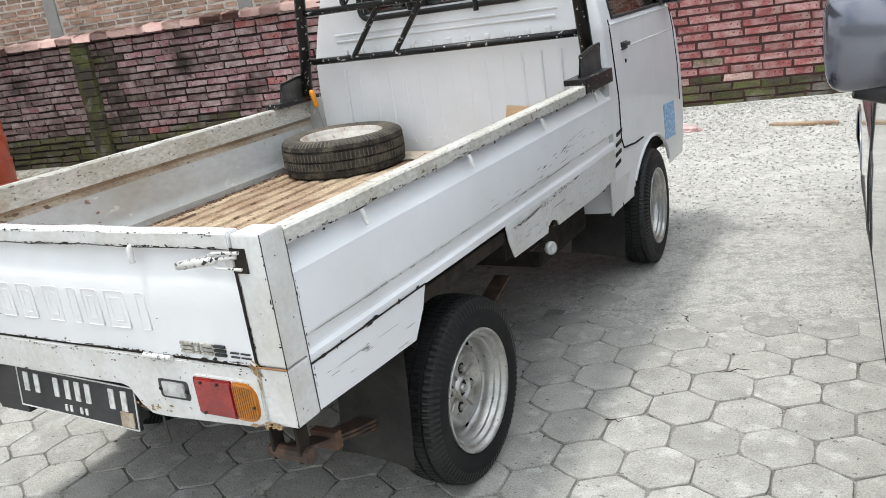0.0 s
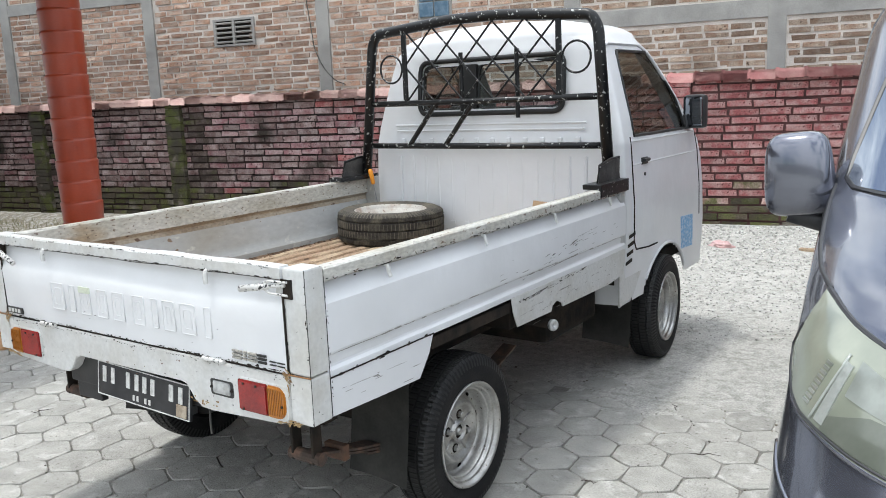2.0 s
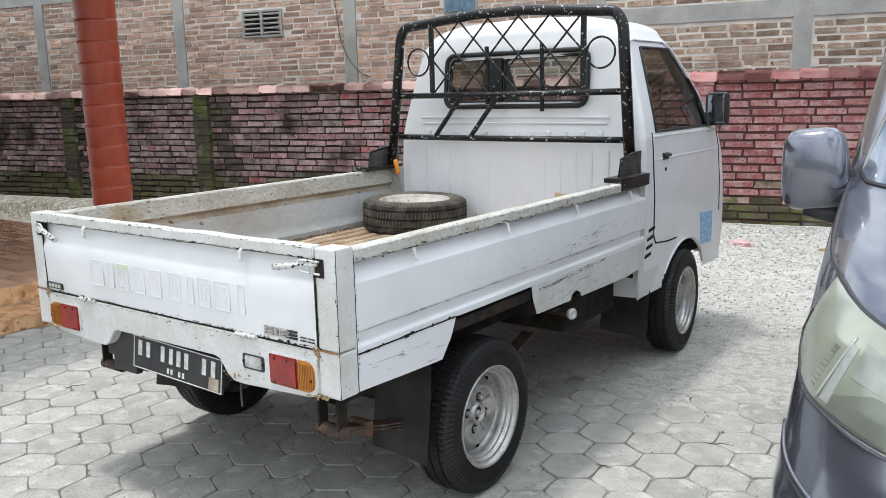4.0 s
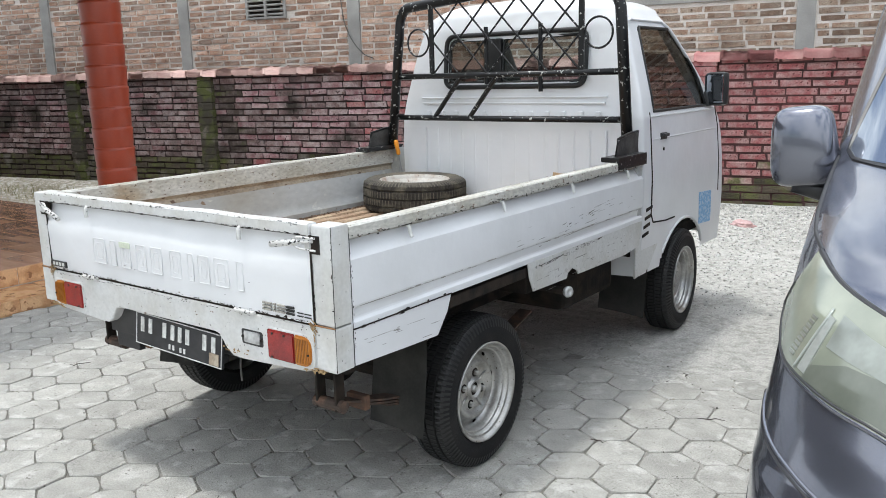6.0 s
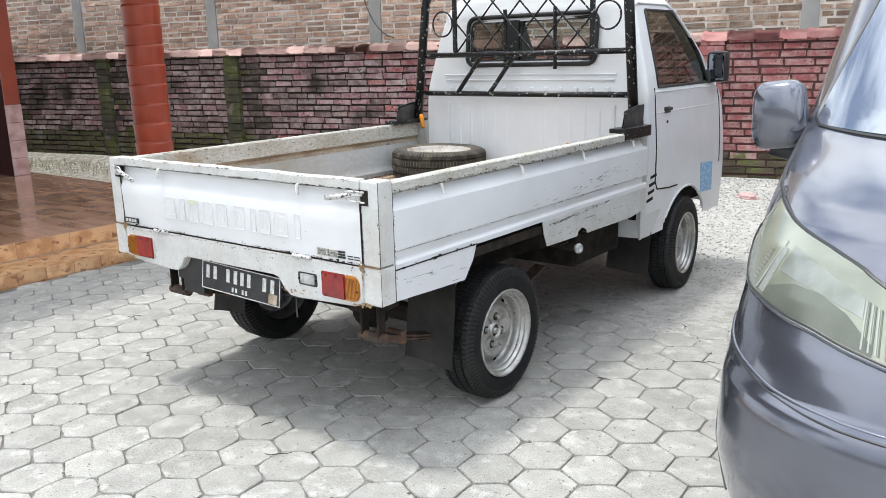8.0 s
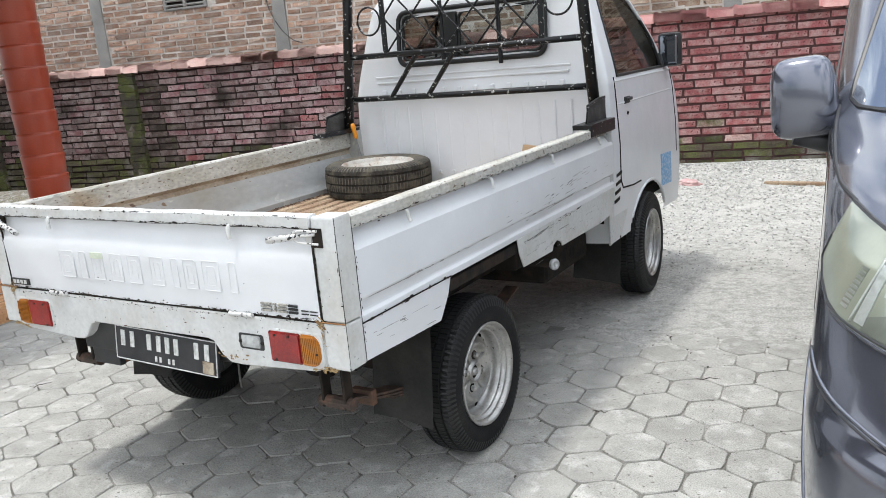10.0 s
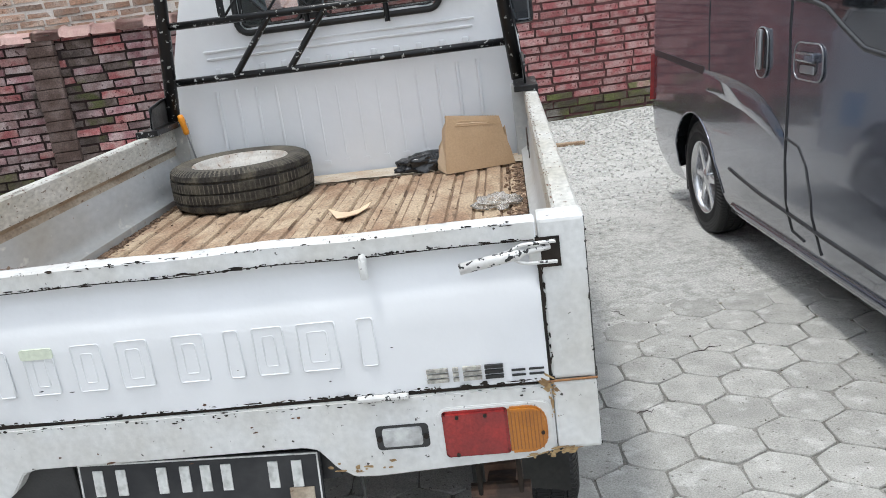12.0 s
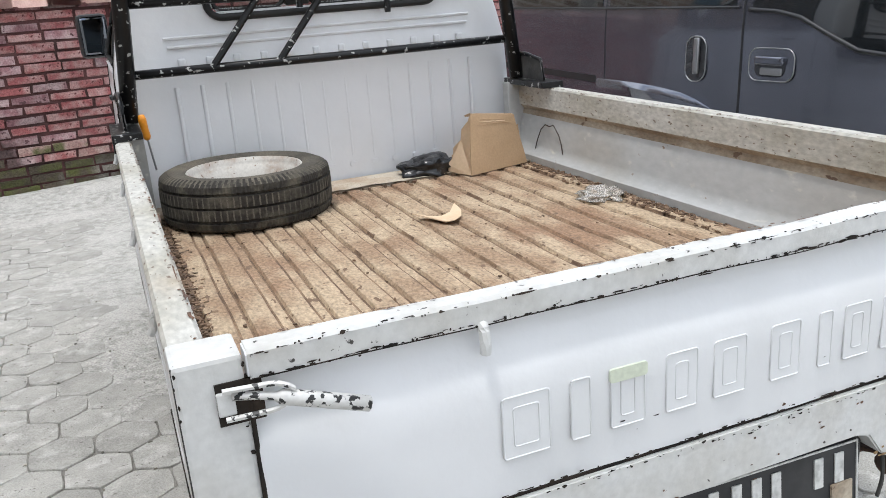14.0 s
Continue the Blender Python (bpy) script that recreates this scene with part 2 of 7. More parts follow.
M_door_glass = bpy.data.materials.new("brown_tinted_door_glass")
M_door_glass.use_nodes = True
gn, gl = M_door_glass.node_tree.nodes, M_door_glass.node_tree.links
tint, shine, share = gn.new("ShaderNodeBsdfTransparent"), gn.new("ShaderNodeBsdfGlossy"), gn.new("ShaderNodeMixShader")
tint.inputs["Color"].default_value = (0.30, 0.265, 0.225, 1)
shine.inputs["Roughness"].default_value, share.inputs[0].default_value = 0.02, 0.09
gl.new(tint.outputs[0], share.inputs[1])
gl.new(shine.outputs[0], share.inputs[2])
gl.new(share.outputs[0], gn["Material Output"].inputs["Surface"])
M_paver = material("grey_concrete_paver", (0.41, 0.40, 0.37), 0.92, second=(0.33, 0.322, 0.297), scale=10, low=0.38, high=0.66, bump=0.003, bump_scale=120, grain=0.3, piece=0.08, own=True, blotch=(0.49, 0.482, 0.455), blotch_level=0.55, blotch_scale=13.0, chips=(0.18, 0.17, 0.15), chip_level=0.66, chip_scale=60)
M_paver_stuff = material("grey_concrete_pavers", (0.41, 0.40, 0.37), 0.92, second=(0.33, 0.322, 0.297), scale=10, low=0.38, high=0.66, bump=0.003, bump_scale=120, grain=0.3, piece=0.08, island=True, own=True, blotch=(0.49, 0.482, 0.455), blotch_level=0.55, blotch_scale=13.0, chips=(0.18, 0.17, 0.15), chip_level=0.66, chip_scale=60)
M_ground = material("dusty_gravel_ground", (0.50, 0.49, 0.46), 0.95, second=(0.34, 0.333, 0.305), scale=22, low=0.36, high=0.64, bump=0.012, bump_scale=70, grain=0.4, blotch=(0.49, 0.48, 0.45), blotch_level=0.5, blotch_scale=4.0)
M_soil = material("stony_brown_soil", (0.25, 0.225, 0.18), 0.95, second=(0.40, 0.385, 0.35), scale=11, low=0.45, high=0.6, bump=0.02, bump_scale=40, grain=0.45)
M_joint = material("dark_joint_sand", (0.16, 0.152, 0.134), 0.95, second=(0.30, 0.29, 0.265), scale=2.6, low=0.42, high=0.62, bump=0.006, bump_scale=90, grain=0.4)
M_grit = material("joint_grit", (0.30, 0.285, 0.25), 0.95, second=(0.16, 0.14, 0.11), scale=60, piece=0.6, island=True, grain=0.2)
M_gravel = material("pale_gravel", (0.56, 0.55, 0.52), 0.95, second=(0.44, 0.435, 0.41), scale=40, piece=0.22, island=True, grain=0.15)
M_mortar = material("pale_mortar", (0.70, 0.645, 0.59), 0.95, second=(0.56, 0.51, 0.46), scale=4, bump=0.006, bump_scale=50, blotch=(0.40, 0.36, 0.32), blotch_level=0.58, blotch_scale=1.2)
M_mortar_red = material("dull_red_mortar", (0.115, 0.052, 0.050), 0.95, second=(0.06, 0.034, 0.032), scale=4, bump=0.006, bump_scale=50)
M_mortar_dark = material("grimy_mortar", (0.036, 0.021, 0.02), 0.95, second=(0.018, 0.014, 0.012), scale=3, bump=0.006, bump_scale=50)
M_concrete = material("grey_concrete", (0.36, 0.35, 0.33), 0.9, second=(0.26, 0.255, 0.24), scale=3, bump=0.002, bump_scale=60)
M_col_red = material("red_painted_column", (0.34, 0.052, 0.020), 0.38, second=(0.27, 0.040, 0.017), scale=2.5, coat=0.12, bump=0.0008, bump_scale=60)
# maroon darkened to hold the deep shade under the porch roof
M_maroon = material("maroon_house_paint", (0.055, 0.015, 0.014), 0.85, second=(0.038, 0.011, 0.011), scale=3, spec=0.1)
M_pink_tile = material("pink_glazed_tile", (0.62, 0.43, 0.42), 0.25, second=(0.46, 0.28, 0.26), scale=8)
M_porch_tile = material("brown_glazed_floor_tile", (0.60, 0.36, 0.23), 0.12, second=(0.44, 0.235, 0.135), scale=3.0, low=0.38, high=0.62, coat=0.3, stretch=(0.5, 3, 1), piece=0.08)
M_step_tile = material("marbled_orange_tile", (0.64, 0.39, 0.21), 0.2, second=(0.47, 0.25, 0.12), scale=9, low=0.42, high=0.56, coat=0.3, piece=0.10, chips=(0.30, 0.15, 0.075), chip_level=0.60, chip_scale=14, own=True)
M_roof_under = material("dark_roof_edge", (0.05, 0.035, 0.03), 0.7)
M_weed = material("dry_grass", (0.36, 0.325, 0.215), 0.9, second=(0.17, 0.18, 0.08), scale=3, piece=0.3, island=True)
M_blockglass = material("blue_glass_block", (0.10, 0.17, 0.24), 0.1, second=(0.18, 0.26, 0.33), scale=12, coat=0.5)


def brick_material(name, fresh, faded, island, piece=0.22, grime=None):
    """Brick with a per-piece tone, wear, and grime and moss that gather in broad patches and near the footing."""
    m = material(name, fresh, 0.93, second=faded, scale=9, low=0.40, high=0.62, bump=0.007, bump_scale=48, grain=0.35, piece=piece, island=island, chips=tuple(0.45 * c for c in fresh), chip_level=0.63, chip_scale=24, blotch=grime, blotch_level=0.54, blotch_scale=1.6)
    return m


M_brick_pink = brick_material("pink_washed_brick", (0.29, 0.095, 0.094), (0.38, 0.23, 0.215), False, 0.15)
M_brick_pink_s = brick_material("pink_washed_bricks", (0.29, 0.095, 0.094), (0.38, 0.23, 0.215), True, 0.2)
M_brick_mauve_s = brick_material("mauve_faded_bricks", (0.27, 0.135, 0.145), (0.40, 0.29, 0.285), True, 0.28, (0.085, 0.055, 0.052))
M_brick_grimy_s = brick_material("grimy_bricks", (0.21, 0.135, 0.130), (0.36, 0.285, 0.275), True, 0.3, (0.050, 0.040, 0.032))
M_brick_moss_s = material("mossy_bricks", (0.085, 0.068, 0.048), 0.95, second=(0.10, 0.105, 0.035), scale=6, low=0.42, high=0.62, bump=0.008, bump_scale=60, piece=0.3, island=True, grain=0.4, blotch=(0.19, 0.17, 0.145), blotch_level=0.56, blotch_scale=3)
M_brick_worn_s = material("worn_mossy_pink_bricks", (0.36, 0.20, 0.18), 0.95, second=(0.45, 0.33, 0.29), scale=8, low=0.4, high=0.62, bump=0.008, bump_scale=50, grain=0.35, piece=0.2, island=True, blotch=(0.13, 0.125, 0.055), blotch_level=0.50, blotch_scale=4.5)
M_brick_raw_dark = brick_material("darker_brown_bricks", (0.25, 0.165, 0.115), (0.34, 0.27, 0.21), True, 0.42)
M_brick_raw_s = brick_material("raw_orange_bricks", (0.37, 0.225, 0.155), (0.43, 0.33, 0.265), True, 0.34)
M_pil_dark = material("grimy_dark_brick", (0.085, 0.055, 0.045), 0.95, second=(0.17, 0.125, 0.11), scale=7, low=0.42, high=0.66, bump=0.008, bump_scale=50, grain=0.4)
M_moss_pil = material("patchy_moss_on_brick", (0.055, 0.046, 0.034), 0.95, second=(0.085, 0.095, 0.025), scale=5, low=0.45, high=0.62, bump=0.010, bump_scale=60, grain=0.45, blotch=(0.17, 0.145, 0.12), blotch_level=0.57, blotch_scale=7)
# dark bricks for the shadow band beside pilasters, with grime and moss patches
M_brick_shade_s = material("pilaster_shade_bricks", (0.075, 0.055, 0.046), 0.95, second=(0.16, 0.125, 0.115), scale=8, low=0.45, high=0.68, bump=0.008, bump_scale=55, grain=0.4, piece=0.35, island=True, blotch=(0.075, 0.08, 0.028), blotch_level=0.55, blotch_scale=4)
M_cap = material("pink_clay_cap_tile", (0.53, 0.37, 0.33), 0.85, second=(0.44, 0.27, 0.24), scale=5, piece=0.15, bump=0.002, bump_scale=50)
M_cap_red = material("red_clay_cap_tile", (0.37, 0.15, 0.145), 0.85, second=(0.43, 0.24, 0.22), scale=5, piece=0.15, bump=0.002, bump_scale=50)


# ---- mesh helpers ----
def empty(name, m=None):
    ob = new(name)
    ob.empty_display_size = 0.1
    if m is not None:
        ob.matrix_world = m
    return ob


def part(name, bm, mat, parent=None, label="", smooth=None):
    """Links a bmesh as ONE mesh object under a thing or a part. smooth: the crease angle in degrees for soft shading."""
    me = bpy.data.meshes.new(name)
    if smooth is not None:
        for f in bm.faces:
            f.smooth = True
        for e in bm.edges:
            if len(e.link_faces) == 2 and e.calc_face_angle(0) > radians(smooth):
                e.smooth = False
    bm.to_mesh(me)
    bm.free()
    for one in mat if isinstance(mat, (list, tuple)) else (mat,):
        me.materials.append(one)
    ob = new(name, me)
    if parent is not None:
        ob.parent = parent
    if label:
        tagged(ob, label)
    return ob


def box(bm, lo, hi, bevel=0.0, m=None, index=0):
    """An axis-aligned box from corner to corner, with bevelled edges, moved by m."""
    c = [(a + b) / 2 for a, b in zip(lo, hi)]
    s = [abs(b - a) for a, b in zip(lo, hi)]
    mat = Matrix.Translation(c) @ Matrix.Diagonal((*s, 1))
    r = bmesh.ops.create_cube(bm, size=1, matrix=(m @ mat) if m is not None else mat)
    verts = r["verts"]
    faces = {f for v in verts for f in v.link_faces}
    for f in faces:
        f.material_index = index
    if bevel:
        edges = {e for v in verts for e in v.link_edges}
        bmesh.ops.bevel(bm, geom=list(edges), offset=bevel, segments=2, affect="EDGES", profile=0.6)
    return bm


def boxes(*specs, bevel=0.0):
    bm = bmesh.new()
    for lo, hi in specs:
        box(bm, lo, hi, bevel)
    return bm


def tube(points, radius, sides=10, closed=False, bm=None, caps=True):
    """A round bar along points, mitred at the bends."""
    bm = bm or bmesh.new()
    pts = [Vector(p) for p in points]
    rings = []
    up = Vector((0.13, 0.29, 0.95)).normalized()
    for i, p in enumerate(pts):
        if closed:
            d = (pts[(i + 1) % len(pts)] - pts[i - 1]).normalized()
        elif i == 0:
            d = (pts[1] - p).normalized()
        elif i == len(pts) - 1:
            d = (p - pts[-2]).normalized()
        else:
            d = ((pts[i + 1] - p).normalized() + (p - pts[i - 1]).normalized()).normalized()
        a = d.cross(up)
        if a.length < 0.15:
            a = d.cross(Vector((1, 0, 0)))
        a.normalize()
        b = d.cross(a)
        r = radius[i] if isinstance(radius, (list, tuple)) else radius
        rings.append([bm.verts.new(p + r * (math.cos(t) * a + math.sin(t) * b)) for t in [2 * math.pi * k / sides for k in range(sides)]])
    n = len(rings)
    for i in range(n if closed else n - 1):
        one, two = rings[i], rings[(i + 1) % n]
        for k in range(sides):
            bm.faces.new((one[k], one[(k + 1) % sides], two[(k + 1) % sides], two[k]))
    if not closed and caps:
        bm.faces.new(rings[0][::-1])
        bm.faces.new(rings[-1])
    return bm


def bend(points, radius=0.06, steps=5):
    """Rounds the corners of a line of points."""
    out = [Vector(points[0])]
    for a, b, c in zip(points, points[1:], points[2:]):
        a, b, c = Vector(a), Vector(b), Vector(c)
        r = min(radius, (a - b).length * 0.45, (c - b).length * 0.45)
        p, q = b + (a - b).normalized() * r, b + (c - b).normalized() * r
        for k in range(steps + 1):
            t = k / steps
            out.append((1 - t) ** 2 * p + 2 * t * (1 - t) * b + t * t * q)
    out.append(Vector(points[-1]))
    return out


def lathe(profile, steps=48, axis="x", bm=None, m=None, closed=False):
    """A turned body: profile of (along the axis, radius)."""
    bm = bm or bmesh.new()
    m = m if m is not None else Matrix.Identity(4)
    rings = []
    for k in range(steps):
        a = 2 * math.pi * k / steps
        c, s = math.cos(a), math.sin(a)
        ring = []
        for h, r in profile:
            p = (h, r * c, r * s) if axis == "x" else (r * c, r * s, h)
            ring.append(bm.verts.new(m @ Vector(p)))
        rings.append(ring)
    n = len(profile)
    for k in range(steps):
        one, two = rings[k], rings[(k + 1) % steps]
        for i in range(n if closed else n - 1):
            j = (i + 1) % n
            bm.faces.new((one[i], one[j], two[j], two[i]))
    return bm


def prism(outline, axis, lo, hi, bm=None, bevel=0.0):
    """A plate: a flat outline (two coordinates each) drawn out along an axis from lo to hi."""
    bm = bm or bmesh.new()

    def at(a, b, h):
        return {"x": (h, a, b), "y": (a, h, b), "z": (a, b, h)}[axis]
    one = [bm.verts.new(at(a, b, lo)) for a, b in outline]
    two = [bm.verts.new(at(a, b, hi)) for a, b in outline]
    n = len(outline)
    f = [bm.faces.new(one), bm.faces.new(two[::-1])]
    for i in range(n):
        f.append(bm.faces.new((one[i], two[i], two[(i + 1) % n], one[(i + 1) % n])))
    bmesh.ops.recalc_face_normals(bm, faces=f)
    if bevel:
        bmesh.ops.bevel(bm, geom=[e for e in {e for v in one + two for e in v.link_edges}], offset=bevel, segments=2, affect="EDGES")
    return bm


def sweep(profile, lo, hi, bm=None, steps=1):
    """A section of (x, z) points drawn out along y, open."""
    bm = bm or bmesh.new()
    rows = []
    for k in range(steps + 1):
        y = lo + (hi - lo) * k / steps
        rows.append([bm.verts.new((x, y, z)) for x, z in profile])
    for a, b in zip(rows, rows[1:]):
        for i in range(len(profile) - 1):
            bm.faces.new((a[i], a[i + 1], b[i + 1], b[i]))
    return bm


def rounded(x0, z0, x1, z1, r, steps=5):
    """The outline of a rounded rectangle."""
    out = []
    for cx, cz, start in ((x1 - r, z1 - r, 0), (x0 + r, z1 - r, 90), (x0 + r, z0 + r, 180), (x1 - r, z0 + r, 270)):
        for k in range(steps + 1):
            a = radians(start + 90 * k / steps)
            out.append((cx + r * math.cos(a), cz + r * math.sin(a)))
    return out


def lerp_table(table, z):
    """Smooth reading of rows of (z, value)."""
    zs, vs = [a for a, _ in table], [b for _, b in table]
    return float(np.interp(z, zs, vs))


class Shell:
    """A vehicle body in level slices: half width, front and rear ends and corner lengths at each height."""

    def __init__(self, half, front, rear, front_len, rear_len, n_front=2.6, n_rear=5.0, waist=None):
        self.half, self.front, self.rear, self.front_len, self.rear_len = half, front, rear, front_len, rear_len
        self.n_front, self.n_rear, self.waist = n_front, n_rear, waist

    def at(self, u, z, side=-1, off=0.0):
        """u: 0 to 1 round the front corner from the middle, 1 to 2 along the side, 2 to 3 round the rear corner."""
        hw, yf, yr = lerp_table(self.half, z), lerp_table(self.front, z), lerp_table(self.rear, z)
        lf, lr = lerp_table(self.front_len, z), lerp_table(self.rear_len, z)
        if u <= 1:
            a, e = u * math.pi / 2, 2 / self.n_front
            x, y = hw * max(math.sin(a), 0) ** e, yf + lf * (1 - max(math.cos(a), 0) ** e)
        elif u <= 2:
            x, y = hw, yf + lf + (yr - lr - yf - lf) * (u - 1)
        else:
            a, e = (u - 2) * math.pi / 2, 2 / self.n_rear
            x, y = hw * max(math.cos(a), 0) ** e, yr - lr * (1 - max(math.sin(a), 0) ** e)
        return Vector((side * x, y, z))

    def u_of_y(self, y, z):
        """The place along the visible side at a given length."""
        lo, hi = 0.0, 3.0
        for _ in range(40):
            mid = (lo + hi) / 2
            if self.at(mid, z).y < y:
                lo = mid
            else:
                hi = mid
        return (lo + hi) / 2

    def normal(self, u, z, side=-1):
        d = 0.004
        a = self.at(min(u + d, 3), z, side) - self.at(max(u - d, 0), z, side)
        b = self.at(u, z + d, side) - self.at(u, z - d, side)
        n = a.cross(b)
        if n.length < 1e-9:
            return Vector((side, 0, 0))
        n.normalize()
        c = Vector((0, (lerp_table(self.front, z) + lerp_table(self.rear, z)) / 2, 0.9))
        return n if n.dot(self.at(u, z, side) - c) > 0 else -n

    def mesh(self, zs, us, skip=None, bm=None, sides=(-1, 1)):
        bm = bm or bmesh.new()
        for side in sides:
            grid = [[bm.verts.new(self.at(u, z, side)) for u in us] for z in zs]
            for i in range(len(zs) - 1):
                for k in range(len(us) - 1):
                    if skip and skip((us[k] + us[k + 1]) / 2, (zs[i] + zs[i + 1]) / 2, side):
                        continue
                    f = (grid[i][k], grid[i][k + 1], grid[i + 1][k + 1], grid[i + 1][k])
                    bm.faces.new(f if side < 0 else f[::-1])
        bmesh.ops.remove_doubles(bm, verts=bm.verts, dist=0.0008)
        return bm

    def patch(self, outline, off, thick=0.006, side=-1, cells=14, by_y=False):
        """A thin piece that lies on the body: outline(a, b) for a, b in 0 to 1 gives (u, z), or (y, z) where by_y is set."""
        bm = bmesh.new()
        outer, inner = [], []
        for i in range(cells + 1):
            ro, ri = [], []
            for k in range(cells + 1):
                u, z = outline(i / cells, k / cells)
                if by_y:
                    u = self.u_of_y(u, z)
                p, n = self.at(u, z, side), self.normal(u, z, side)
                ro.append(bm.verts.new(p + n * off))
                ri.append(bm.verts.new(p + n * (off - thick)))
            outer.append(ro)
            inner.append(ri)
        c = cells
        for i in range(c):
            for k in range(c):
                bm.faces.new((outer[i][k], outer[i + 1][k], outer[i + 1][k + 1], outer[i][k + 1]))
        for k in range(c):
            bm.faces.new((outer[0][k], outer[0][k + 1], inner[0][k + 1], inner[0][k]))
            bm.faces.new((outer[c][k], inner[c][k], inner[c][k + 1], outer[c][k + 1]))
            bm.faces.new((outer[k][0], inner[k][0], inner[k + 1][0], outer[k + 1][0]))
            bm.faces.new((outer[k][c], outer[k + 1][c], inner[k + 1][c], inner[k][c]))
        bmesh.ops.recalc_face_normals(bm, faces=bm.faces)
        return bm

    def line(self, points, radius, side=-1, off=0.0, by_y=True, sides=6, closed=False, dense=6):
        """A thin bead that follows the body through (y, z) or (u, z) points."""
        pts = []
        seq = list(points) + ([points[0]] if closed else [])
        for (a, z), (b, w) in zip(seq, seq[1:]):
            for k in range(dense):
                t = k / dense
                u, h = a + (b - a) * t, z + (w - z) * t
                if by_y:
                    u = self.u_of_y(u, h)
                pts.append(self.at(u, h, side) + self.normal(u, h, side) * off)
        if not closed:
            u, h = seq[-1]
            u = self.u_of_y(u, h) if by_y else u
            pts.append(self.at(u, h, side) + self.normal(u, h, side) * off)
        return tube(pts, radius, sides, closed)


def quad(a, b, c, d):
    """A bilinear outline through four corners."""
    def f(s, t):
        p = [(1 - s) * (1 - t) * a[i] + s * (1 - t) * b[i] + s * t * c[i] + (1 - s) * t * d[i] for i in (0, 1)]
        return p
    return f


def flakes(p, q, out, count, size, seed, spread=0.004, thin=0.45):
    """Small bare flakes scattered along an edge from p to q; out: the way the surface faces."""
    bm = bmesh.new()
    r = random.Random(seed)
    p, q, out = Vector(p), Vector(q), Vector(out).normalized()
    along = (q - p).normalized()
    up = out.cross(along)
    for _ in range(count):
        c = p.lerp(q, r.random()) + up * r.gauss(0, spread) + out * (0.0004 + 0.0009 * r.random())
        ln, w = size * r.lognormvariate(0, 0.7), size * thin * r.lognormvariate(0, 0.4)
        n = 7
        ring = []
        for k in range(n):
            a = 2 * math.pi * k / n
            g = r.uniform(0.55, 1.2)
            ring.append(bm.verts.new(c + along * ln * g * math.cos(a) + up * w * g * math.sin(a)))
        f = bm.faces.new(ring)
        if f.normal.dot(out) < 0:
            f.normal_flip()
    return bm


def chip_part(name, bm, mat, parent):
    return tagged(part(name, bm, mat, parent), kind="stuff")


# ---- ground ----
def cover(x, y):
    """How far dust and gravel have spread over the paving, 0 to 1."""
    t = min(max((y - 1.3 + 0.5 * noise.noise((x * 1.4, y * 1.4, 8))) / 2.0, 0), 1) * min(max((x + 1.75) / 1.4, 0), 1)
    return t * t * (3 - 2 * t)


def ground_height(x, y):
    """Level under the paving, rising to cover it with dust and gravel towards the wall."""
    t = cover(x, y)
    d = (y - 6.5 - 0.21 * x)
    bank = 0.11 * min(max((d + 0.9) / 0.9, 0), 1) ** 2
    return -0.0078 + 0.0128 * t + bank + 0.010 * t * noise.noise((x * 2.2, y * 2.2, 3)) + 0.004 * noise.noise((x * 6, y * 6, 1)) * (0.8 + 0.4 * t) + 0.0045 * (1 - t) * noise.noise((x * 1.7, y * 1.7, 12))


def make_ground():
    bm = bmesh.new()
    xs = list(np.concatenate([[-300, -120, -60, -30, -20], np.arange(-13, -3, 0.4), np.arange(-3, 4.2, 0.09), [5, 7, 10, 20, 40, 100, 300]]))
    ys = list(np.concatenate([[-300, -120, -50, -20, -10], np.arange(-6, 0, 0.4), np.arange(0, 7.6, 0.09), [8, 9, 12, 20, 50, 120, 300]]))
    grid = [[bm.verts.new((x, y, ground_height(x, y) if -13 < x < 8 and -8 < y < 9 else -0.02)) for x in xs] for y in ys]
    for i in range(len(ys) - 1):
        for k in range(len(xs) - 1):
            bm.faces.new((grid[i][k], grid[i][k + 1], grid[i + 1][k + 1], grid[i + 1][k]))
    for f in bm.faces:
        c = f.calc_center_median()
        if cover(c.x, c.y) < 0.16 and (-4.8 if c.y > 2.9 else -3.2) < c.x < 4.4 and -3.6 < c.y < (4.3 if c.x > -0.6 else 5.4 + 0.21 * c.x):
            f.material_index = 1
        elif c.x < -4.6 and 2.6 < c.y < 8:
            f.material_index = 2
    ob = part("ground", bm, [M_ground, M_joint, M_soil], smooth=180)
    return tagged(ob, "dusty grey ground of sand and fine gravel", "ground", kind="structure")


ground = make_ground()

# unseen plain walls, added to cut horizon light and return some bounce
yard_right = part("yard_wall_right", boxes(((15.0, -16.0, -0.1), (15.2, 10.0, 2.0))), M_concrete)
tagged(yard_right, "unseen plain grey wall added to shape the bounced light", "wall", kind="structure")
yard_back = part("yard_wall_back", boxes(((-12.0, -16.2, -0.1), (15.2, -16.0, 2.0))), M_concrete)
tagged(yard_back, "unseen plain grey wall added to shape the bounced light", "wall", kind="structure")

# ---- boundary wall, in its own frame: u along it, v towards the yard ----
WALL = pose(0, 6.7, 0, 0, 0.0, math.degrees(math.atan(0.21)))
U0, U1, WALL_H = -13.0, 8.0, 1.50


